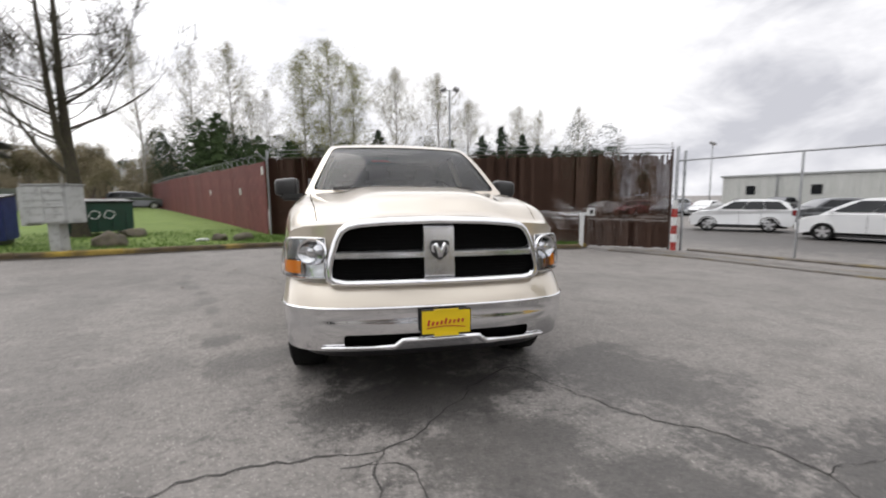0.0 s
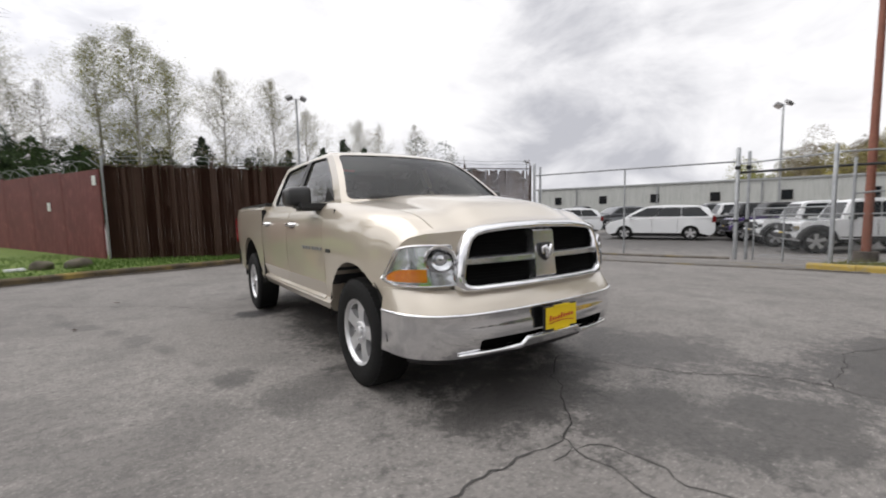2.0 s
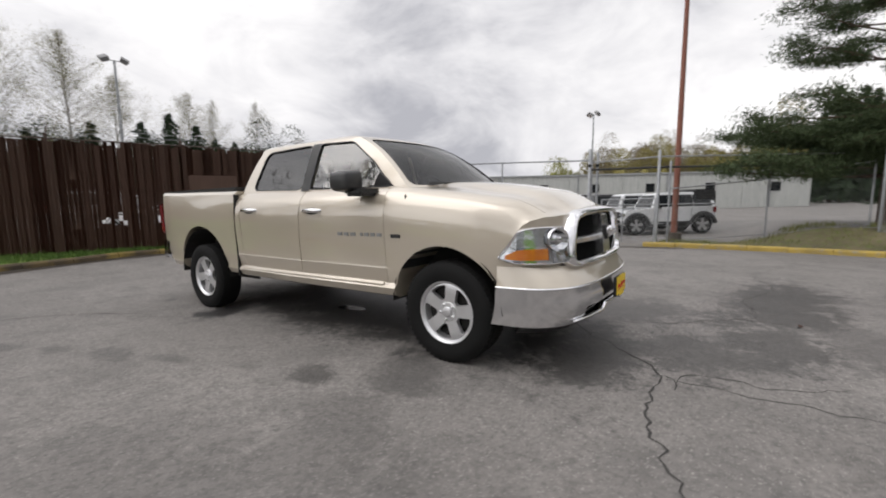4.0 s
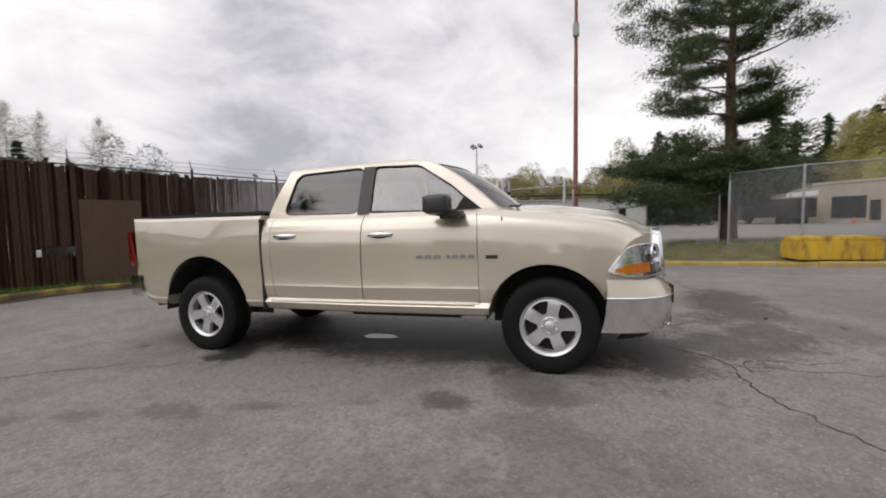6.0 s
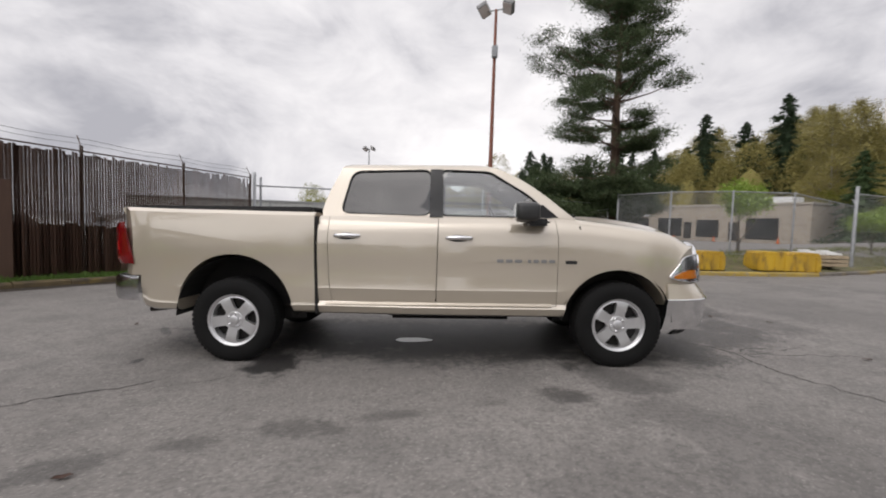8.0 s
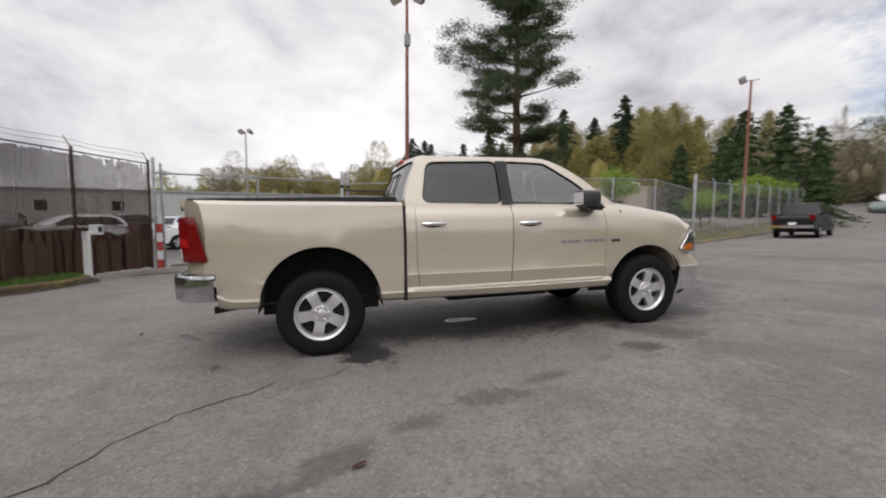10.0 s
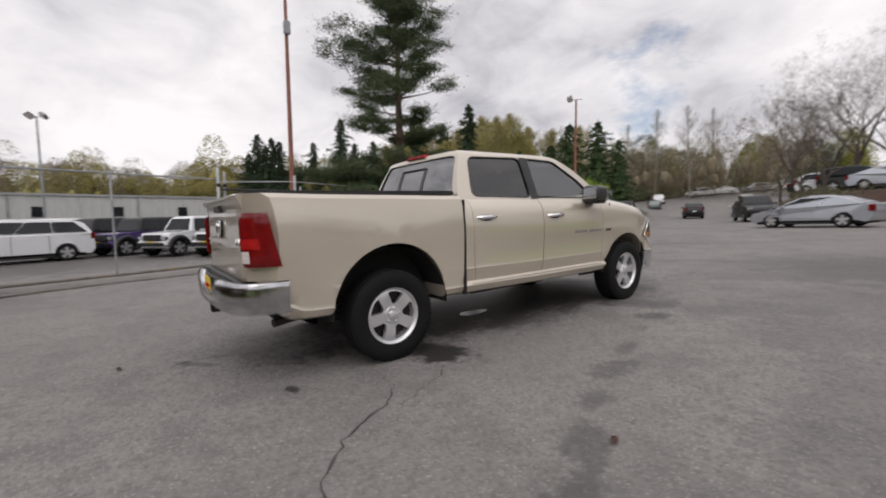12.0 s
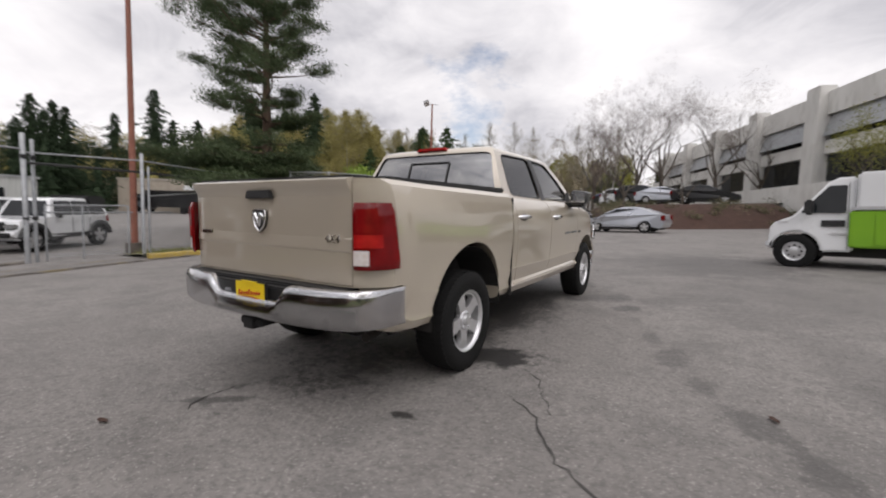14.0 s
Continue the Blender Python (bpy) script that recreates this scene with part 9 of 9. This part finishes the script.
def birch(seed, mat, amount, name, label, height=20.0, slim=1.0, size=0.058):
    """A tall thin tree: pale stem, steep fine branches, and a haze of twigs and small leaves."""
    rnd, rng = random.Random(seed), np.random.default_rng(seed)
    root = empty(name, Matrix(), label, "tree", "tall thin trees behind the fences")
    lean = Vector((rnd.gauss(0, 0.35), rnd.gauss(0, 0.35), 0))
    bend = [lean * (k / 6) ** 1.5 + Vector((rnd.gauss(0, 0.07), rnd.gauss(0, 0.07), height * k / 6)) for k in range(7)]
    part("trunk", add_tube(bmesh.new(), bend, [0.20, 0.17, 0.15, 0.12, 0.08, 0.045, 0.012], 8, cap=False), BIRCHBARK, root, smooth=60)
    br, pts, twigs = bmesh.new(), [], []
    n = 58
    for k in range(n):
        f = k / n
        z = height * (0.24 + 0.74 * f)
        L = height * 0.30 * slim * math.sin(math.pi * (0.30 + 0.67 * f)) ** 1.3 * rnd.uniform(0.3, 1.2)
        a = k * 2.399 + rnd.gauss(0, 0.5)
        d = Vector((math.cos(a), math.sin(a), rnd.uniform(0.35, 1.1))).normalized()
        i = min(5, int(z / height * 6))
        q = [bend[i].lerp(bend[i + 1], z / height * 6 - i)]
        for s in range(3):
            d = (d + Vector((rnd.gauss(0, 0.12), rnd.gauss(0, 0.12), 0.10))).normalized()
            q.append(q[-1] + d * L / 3)
        add_tube(br, q, [0.03, 0.02, 0.012, 0.005], 4, cap=False)
        for s in range(1, 4):
            m = int((6 + 8 * s) * min(1.15, 0.25 + L / 3.2))
            e = np.array(q[s]) + rng.normal(size=(m, 3)) * np.array([0.26, 0.26, 0.32]) * (0.4 + 0.30 * L)
            twigs.append(e)
            for x in e[:4]:
                w = Vector(x)
                add_tube(br, [q[s - 1].lerp(q[s], 0.6), (q[s] + w) / 2, w], [0.009, 0.007, 0.003], 3, cap=False)
    ends = np.concatenate(twigs)
    part("branching", br, PALETWIG, root)
    leaves("twig_haze", ends + rng.normal(size=ends.shape) * 0.1, 0.015, PALETWIG, root, rng, long=13.0)
    reps = max(1, int(round(amount)))
    if amount > 0.5:
        cl = np.repeat(ends, reps, 0)
        leaves("leaf_haze", cl + rng.normal(size=cl.shape) * 0.26, size, mat, root, rng, long=1.2)
    return root


def conifer(seed, mat, name, label, height=14.0, width=0.26, group="dark conifers behind the fences"):
    rnd, rng = random.Random(seed), np.random.default_rng(seed)
    root = empty(name, Matrix(), label, "conifer", group)
    part("trunk", tube([(0, 0, 0), (0, 0, height * 0.5), (0, 0, height)], [height * 0.018, height * 0.011, 0.02], 8), BARK, root, smooth=60)
    pts = []
    bm = bmesh.new()
    n = int(height * 12)
    lobes = [rnd.uniform(0.5, 1.25) for _ in range(40)]
    for k in range(n):
        f = (k / n) ** 1.05
        z = height * (0.06 + 0.93 * f)
        a = k * 2.399 + rnd.gauss(0, 0.5)
        lobe = lobes[int(f * 9) * 4 + int((a % math.tau) / math.tau * 4)]
        L = height * width * (1 - f) ** 0.68 * rnd.choice((rnd.uniform(0.3, 0.7), rnd.uniform(0.75, 1.15), rnd.uniform(1.0, 1.5))) * lobe + 0.16
        m = int(34 + 70 * (1 - f))
        t = rng.uniform(0.10, 1.0, m) ** 0.8
        spread = 0.05 + 0.24 * t * L * 0.5
        d = np.array([math.cos(a), math.sin(a)])
        xy = d * (t * L)[:, None] + rng.normal(size=(m, 2)) * spread[:, None] * 0.5
        zz = z - 0.10 * L * t - 0.16 * L * t**2 + rng.normal(size=m) * 0.06
        pts.append(np.column_stack([xy, zz]))
    rings = []
    for k in range(19):
        f = k / 18
        rr = height * width * (0.40 if k % 2 == 0 else 0.24) * (1 - f) ** 0.85 + 0.02
        drop = rr * (0.35 if k % 2 == 0 else 0)
        rings.append([bm.verts.new((rr * rnd.uniform(0.6, 1.2) * math.cos(a), rr * rnd.uniform(0.6, 1.2) * math.sin(a), height * (0.08 + 0.80 * f) - drop * rnd.uniform(0.5, 1.2))) for a in np.arange(0, math.tau - 0.01, math.tau / 12)])
    for p, q in zip(rings, rings[1:]):
        for i in range(12):
            bm.faces.new((p[i], p[(i + 1) % 12], q[(i + 1) % 12], q[i]))
    part("inner_foliage", bm, mat, root)
    leaves("foliage", np.concatenate(pts), 0.085 + height * 0.0022, mat, root, rng, flat=0.3, long=1.9)
    return root


def round_tree(seed, mat, name, label, height=10.0, width=0.32, count=5200, size=0.11, bare=0.28):
    """A broad-leaved tree with an uneven crown of clumps on forked limbs."""
    rnd, rng = random.Random(seed), np.random.default_rng(seed)
    root = empty(name, Matrix(), label, "tree", "spring trees beyond the lots")
    bm, tips = bmesh.new(), []
    add_tube(bm, [(0, 0, 0), (0.05, 0, height * 0.15), (0, 0.05, height * bare)], [height * 0.02, height * 0.016, height * 0.014], 8)
    for k in range(5):
        a = k * 1.3 + rnd.uniform(0, 0.6)
        grow(bm, tips, Vector((0, 0, height * bare * rnd.uniform(0.8, 1.0))), Vector((math.cos(a), math.sin(a), rnd.uniform(1.0, 2.6))).normalized(), height * 0.010, height * 0.30, 3, rnd, 0.4, 0.5, (2, 3), 5, 0.7)
    part("trunk", bm, BARK, root, smooth=60)
    ends = [t for t in tips if t[2] <= 1]
    pts = []
    per = max(6, count // len(ends))
    for p, d, _ in ends:
        r = height * width * rnd.uniform(0.12, 0.26)
        pts.append(np.array(p) + rng.normal(size=(per, 3)) * r * np.array([1, 1, 0.8]) * 0.6)
    leaves("crown", np.concatenate(pts), size, mat, root, rng, long=1.2)
    return root


def plant(proto, places):
    """The first stands at the first place, copies of it at the others: x, y, scale, turn."""
    for i, (x, y, s, t) in enumerate(places):
        m = ground_pose(x, y, t, s)
        if i == 0:
            proto.matrix_basis = m
        else:
            copy_thing(proto, m)


def along(eye, yaw, dist):
    """A place at a distance from a point along a compass turn (degrees left of +y)."""
    return eye[0] - math.sin(radians(yaw)) * dist, eye[1] + math.cos(radians(yaw)) * dist


def spread_trees():
    # behind the brown fence: pale, thin trees and dark conifers, seen from the first stretch
    e = (-0.5, -3.5)

    def at(yaw, dist, scale, turn):
        return (*along(e, yaw, dist), scale * 1.16, turn)

    plant(birch(31, SPRING, 5, "birch", "tall birch in fresh yellow-green leaf"), [at(1.5, 62, 0.98, 0), at(-1.5, 66, 0.80, 1.1), at(4.5, 64, 0.82, 4.0)])
    plant(birch(32, PALELEAF, 4, "birch", "tall pale birch with thin new buds"), [at(-6.8, 64, 0.88, 0), at(-12.5, 66, 0.86, 2), at(-16.3, 70, 0.73, 4), at(-22.9, 70, 0.68, 1), at(12.5, 66, 0.92, 3)])
    plant(birch(33, PALELEAF, 2, "birch", "tall nearly bare pale birch", slim=0.8), [at(21.5, 60, 0.86, 0), at(16.9, 62, 0.84, 2.2), at(8.7, 68, 0.72, 0.8), at(-25.3, 74, 0.70, 1), at(-30.0, 78, 0.75, 3), at(10.6, 72, 0.75, 5)])
    plant(birch(34, TWIGHAZE, 1, "birch", "bare thin tree against the sky", slim=1.15), [at(28.5, 55, 0.78, 0), at(31.5, 70, 0.7, 2), at(-35, 85, 0.6, 1)])
    plant(conifer(41, CEDAR, "cedar", "dense dark green cedar behind the red wall", 10.0, 0.46), [at(14.3, 52, 0.88, 0), at(16.0, 56, 0.84, 1), at(9.9, 58, 0.76, 2), at(11.4, 62, 0.7, 4), at(6.4, 60, 0.74, 3.4), at(2.2, 62, 0.60, 3)])
    plant(conifer(42, FIR, "fir", "dark pointed fir behind the slat fence", 10.4, 0.27), [at(-20.6, 62, 0.98, 0), at(-18.1, 64, 0.80, 1), at(-23.3, 66, 0.82, 2), at(-14.0, 66, 0.78, 3), at(-27.5, 74, 0.75, 4), at(-4.6, 66, 0.86, 5), at(-33, 80, 0.7, 1), at(-25.2, 66, 0.7, 0.4), at(-9.4, 70, 0.72, 2.2), at(-11.5, 63, 0.6, 0.2), at(-31, 70, 0.58, 2.7)])
    # the dark firs and big conifers beyond the gate and bank
    f = (-4.5, 4.5)

    def ft(yaw, dist, scale, turn):
        # those in line with the tan block stand behind it
        if -133 < yaw < -108 and dist < 92:
            dist, scale = 92, scale * 92 / dist
        return (*along(f, yaw, dist), scale, turn)

    plant(conifer(43, FIR, "fir", "tall nearly black fir beyond the sales lot", 15.5, 0.27), [ft(-102.4, 74, 0.92, 0), ft(-103.3, 72, 0.86, 2), ft(-104.9, 76, 0.95, 1), ft(-101.4, 75, 0.80, 3), ft(-104.0, 77, 1.0, 4.4), ft(-109.0, 74, 0.9, 4), ft(-112.5, 60, 0.95, 0.6), ft(-114.2, 66, 0.8, 1.7), ft(-107.0, 66, 0.55, 2.9), ft(-116.5, 58, 0.72, 5), (63.0, -37.5, 1.35, 1.0), (59.0, -41.0, 1.2, 2.0), (56.0, -44.5, 1.42, 4.0), (67.0, -37.0, 1.05, 0.4)])
    plant(conifer(44, CEDAR, "cedar", "broad dark green conifer along the street fence", 10.5, 0.44), [ft(-141.5, 48, 0.92, 0), ft(-145.0, 52, 1.08, 1), ft(-147.6, 60, 1.0, 4), ft(-129.5, 58, 0.85, 5), ft(-122, 52, 0.7, 2.5), ft(-139.5, 62, 1.0, 3.3), ft(-135.4, 60, 0.95, 1.2), ft(-124, 60, 0.72, 3.9), ft(-117.6, 62, 0.78, 5.5)])
    plant(birch(35, GOLD, 6, "poplar", "tall poplar in golden spring leaf", height=17.0, slim=0.9, size=0.085), [ft(-122.5, 70, 0.86, 0), ft(-127.5, 74, 0.78, 1), ft(-129.3, 70, 0.8, 2), ft(-131.2, 74, 0.88, 3), ft(-133.0, 70, 0.84, 4.2), ft(-134.8, 76, 0.92, 4), ft(-121.0, 76, 0.78, 5), ft(-125.6, 76, 0.74, 0.5), ft(-137, 82, 0.86, 2.5), ft(-139.6, 84, 0.84, 1.4), ft(-118.5, 80, 0.7, 3.4), ft(-143, 84, 0.82, 5.2)])
    plant(birch(36, PALELEAF, 1, "poplar", "tall thin poplar still nearly bare", height=18.0, slim=0.75), [ft(-141, 88, 0.95, 0), ft(-144, 92, 1.02, 1), ft(-148.5, 95, 0.98, 2), ft(-152, 92, 1.05, 3), ft(-155.5, 85, 0.95, 4), ft(-158, 90, 0.9, 5), ft(-163, 92, 0.92, 0.7), ft(-146, 100, 0.9, 2.6), ft(-168, 98, 0.9, 1.9)])
    plant(round_tree(51, GOLD, "spring_tree", "golden-green spring tree beyond the fence", 9.0), [ft(-98, 84, 1.0, 0), ft(-94.5, 88, 0.95, 1), ft(-91, 92, 1.0, 2), ft(-87, 95, 1.05, 3), ft(-106.5, 84, 0.9, 4), ft(-83, 99, 1.0, 5), ft(-118, 66, 0.85, 2.4), ft(-123, 64, 0.9, 3.1), ft(-79, 104, 1.0, 0.4)])
    plant(round_tree(52, SPRING, "spring_tree", "yellow-green spring tree beyond the lots", 10.0), [ft(-96, 96, 0.9, 0), ft(-89, 102, 0.9, 2), ft(-100, 98, 0.95, 4), ft(-128, 72, 0.85, 1), ft(-134.5, 68, 0.8, 5), ft(-75, 108, 0.9, 3)])
    plant(round_tree(53, BUSH, "leafy_shrub", "bright green leafy shrub behind the chain-link", 3.6, 0.42, 5200, 0.055, 0.15), [(13.4, -10.6, 1.0, 0), (14.8, -17.5, 0.6, 1), (17.4, -21.0, 0.7, 2), (21.6, -29.5, 1.1, 4), (23.0, -34.0, 1.1, 1.5)])
    # brown leafless thickets at the end of the lawn
    plant(round_tree(54, TWIGHAZE, "thicket_tree", "brown twiggy tree not yet in leaf past the lawn", 6.4, 0.46, 6400, 0.07, 0.12), [(-20.5, 37.0, 1.0, 0), (-23.0, 39.5, 0.95, 2), (-18.9, 35.0, 0.72, 4), (-26.5, 41.0, 1.0, 1)])
    # bare street trees by the mulch bank
    for i, (x, y, s, seed) in enumerate(((3.2, -28.2, 1.0, 61), (5.6, -33.5, 1.0, 62), (-0.6, -29.8, 0.85, 63), (8.6, -40.0, 1.1, 64), (1.6, -37.0, 2.0, 66), (-2.6, -39.5, 1.9, 67), (4.6, -44.0, 2.3, 68), (10.4, -50.0, 2.4, 69), (-6.0, -41.5, 1.7, 70), (7.0, -48.0, 2.1, 71))):
        rnd = random.Random(seed)
        rng = np.random.default_rng(seed)
        z = lot_z(x, y) + 0.75
        root = empty("street_tree", ground_pose(x, y, seed, s, z=z), "bare brown street tree budding on the mulch bank", "tree", "street trees")
        bm, tips = bmesh.new(), []
        add_tube(bm, [(0, 0, -0.6), (0.02, 0, 0.9), (0, 0.03, 1.9)], [0.11, 0.09, 0.08], 8)
        for k in range(6):
            a = k * 1.05 + rnd.uniform(0, 0.5)
            grow(bm, tips, Vector((0, 0, rnd.uniform(1.3, 1.9))), Vector((math.cos(a), math.sin(a), rnd.uniform(0.7, 2.4))).normalized(), 0.045, 1.7, 4, rnd, 0.3, 0.6, (2, 3), 5, 0.72)
        part("trunk", bm, BARK, root, smooth=60)
        ends = [np.array(t[0]) for t in tips if t[2] <= 2]
        leaves("twig_haze", np.concatenate([e + rng.normal(size=(14, 3)) * 0.15 for e in ends]), 0.0050, BUDTWIG, root, rng, long=22.0)
    # young leafing tree before the office
    for x, y, s, seed in ((-9.0, -22.8, 0.9, 65),):
        rnd, rng = random.Random(seed), np.random.default_rng(seed)
        root = empty("street_tree", ground_pose(x, y, 0, s), "slender street tree in first leaf before the office", "tree", "street trees")
        bm, tips = bmesh.new(), []
        add_tube(bm, [(0, 0, 0), (0.05, 0, 2.0), (0, 0.1, 3.6)], [0.12, 0.10, 0.07], 8)
        for k in range(9):
            a = k * 2.4
            grow(bm, tips, Vector((0, 0, 1.8 + 0.25 * k)), Vector((math.cos(a), math.sin(a), 0.9)).normalized(), 0.035, 1.5, 3, rnd, 0.3, 0.6, (2, 3), 5, 0.72)
        part("trunk", bm, BARK, root, smooth=60)
        ends = [np.array(t[0]) for t in tips if t[2] <= 1]
        leaves("bud_haze", np.concatenate([e + rng.normal(size=(20, 3)) * 0.2 for e in ends]), 0.04, SPRING, root, rng)


spread_trees()
build_upper_lot()


def woods(name, label, mat, yaw0, yaw1, r0, r1, h0, h1, count, seed, per=800, base=0.0, size=0.21, eye=(-2.0, 0.0), fill=0.5):
    """A far belt of trees, as one mass of leafy clumps with an uneven top."""
    rng = np.random.default_rng(seed)
    pts = []
    core = bmesh.new()
    for k in range(count):
        yaw, r = rng.uniform(yaw0, yaw1), rng.uniform(r0, r1)
        x, y = along(eye, yaw, r)
        h = rng.uniform(h0, h1) * (1.25 if rng.random() < 0.15 else 1)
        w = h * rng.uniform(0.20, 0.34)
        n = int(per * rng.uniform(0.7, 1.3))
        lo = bmesh.ops.create_icosphere(core, subdivisions=2, radius=1.0)["verts"]
        for v in lo:
            k2 = 0.72 + 0.4 * noise.noise(v.co * 1.7 + Vector((x, y, 0)))
            v.co = Vector((x + v.co.x * w * fill * k2, y + v.co.y * w * fill * k2, base + h * (0.42 + 0.55 * fill * v.co.z * k2)))
        u = rng.uniform(0, 1, n) ** 0.8
        rad = w * np.sqrt(np.clip(np.sin(np.pi * (0.12 + 0.86 * u)), 0, 1)) * rng.uniform(0.55, 1.05, n)
        a = rng.uniform(0, math.tau, n)
        pts.append(np.column_stack([x + rad * np.cos(a), y + rad * np.sin(a), base + h * u + rng.normal(size=n) * 0.2]))
    me_ob = leaves(name, np.concatenate(pts), size, mat, None, rng, long=1.1)
    tagged(me_ob, label, "woods", kind="stuff")
    tagged(part(name, core, mat, smooth=80), label, "woods", kind="stuff")


woods("far_woods", "distant belt of dark green conifer woods", FIR, -40, 45, 80, 110, 7, 10.5, 120, 1)
woods("far_woods", "distant belt of brown and budding woods", TWIGHAZE, -5, 62, 70, 120, 5, 8.5, 90, 2, per=1600, size=0.10, fill=0.35)
woods("far_woods", "distant belt of golden spring woods", GOLD, -135, -93, 92, 125, 9, 13.5, 90, 3, per=1800, size=0.17)
woods("far_woods", "low golden scrub on the far slope", GOLD, -93, -76, 95, 125, 4, 7.5, 40, 15, per=1200, size=0.17)
woods("far_woods", "scattered dark conifers among the spring woods", FIR, -112, -93, 88, 110, 8, 12, 16, 14, per=2400, size=0.17, fill=0.36)
woods("far_woods", "distant belt of dark conifer woods", FIR, -160, -96, 100, 140, 7, 12, 110, 4)
woods("far_woods", "distant belt of mixed spring woods", SPRING, -185, -70, 130, 190, 8, 14, 130, 5)
woods("far_woods", "distant hill covered with brown woods", TWIGHAZE, -175, -135, 120, 200, 9, 15, 110, 6)
woods("far_woods", "tall golden-green woods behind the street fence", GOLD, -137, -119, 74, 86, 11, 15.5, 34, 12, per=7000, size=0.115, fill=0.72, eye=(-4.5, 4.5))
woods("far_woods", "dark shrubs past the lawn", CEDAR, 34, 70, 34, 60, 2.5, 4.5, 26, 7, per=420, size=0.14)
woods("far_woods", "brown thicket past the red wall", TWIGHAZE, 19, 36, 52, 70, 4, 6.5, 30, 8, per=2200, size=0.06, fill=0.3)
woods("far_woods", "hazy spring woods closing the street", SPRING, -172, -140, 98, 128, 7, 12, 60, 16, per=1700, size=0.15, base=5.0)
woods("far_woods", "bare brown thickets on the street's hill", TWIGHAZE, -166, -139, 78, 108, 7, 12, 70, 18, per=2400, size=0.085, base=3.2, fill=0.3, eye=(-4.5, 4.5))
woods("far_woods", "dark conifers among the street woods", FIR, -170, -140, 92, 116, 6, 11, 26, 17, per=1800, size=0.15, fill=0.36, base=4.0)
woods("far_woods", "olive spring woods behind the warehouse", TWIGHAZE, -116, -74, 88, 112, 8, 11.5, 90, 19, per=2000, size=0.12, fill=0.42)
woods("far_woods", "golden trees behind the warehouse", GOLD, -114, -78, 84, 100, 8, 11, 34, 20, per=2200, size=0.12, fill=0.42)
woods("far_woods", "dark conifers massed behind the fences", FIR, -13, 21, 58, 76, 8.2, 10.6, 46, 21, per=1900, size=0.12, fill=0.42)
woods("far_woods", "low dark conifers behind the slat fence", FIR, -37, -12, 60, 78, 7.0, 9.2, 40, 22, per=1500, size=0.12, fill=0.4)
woods("far_woods", "far trees closing the street behind", FIR, 60, 180, 60, 110, 8, 14, 110, 9)
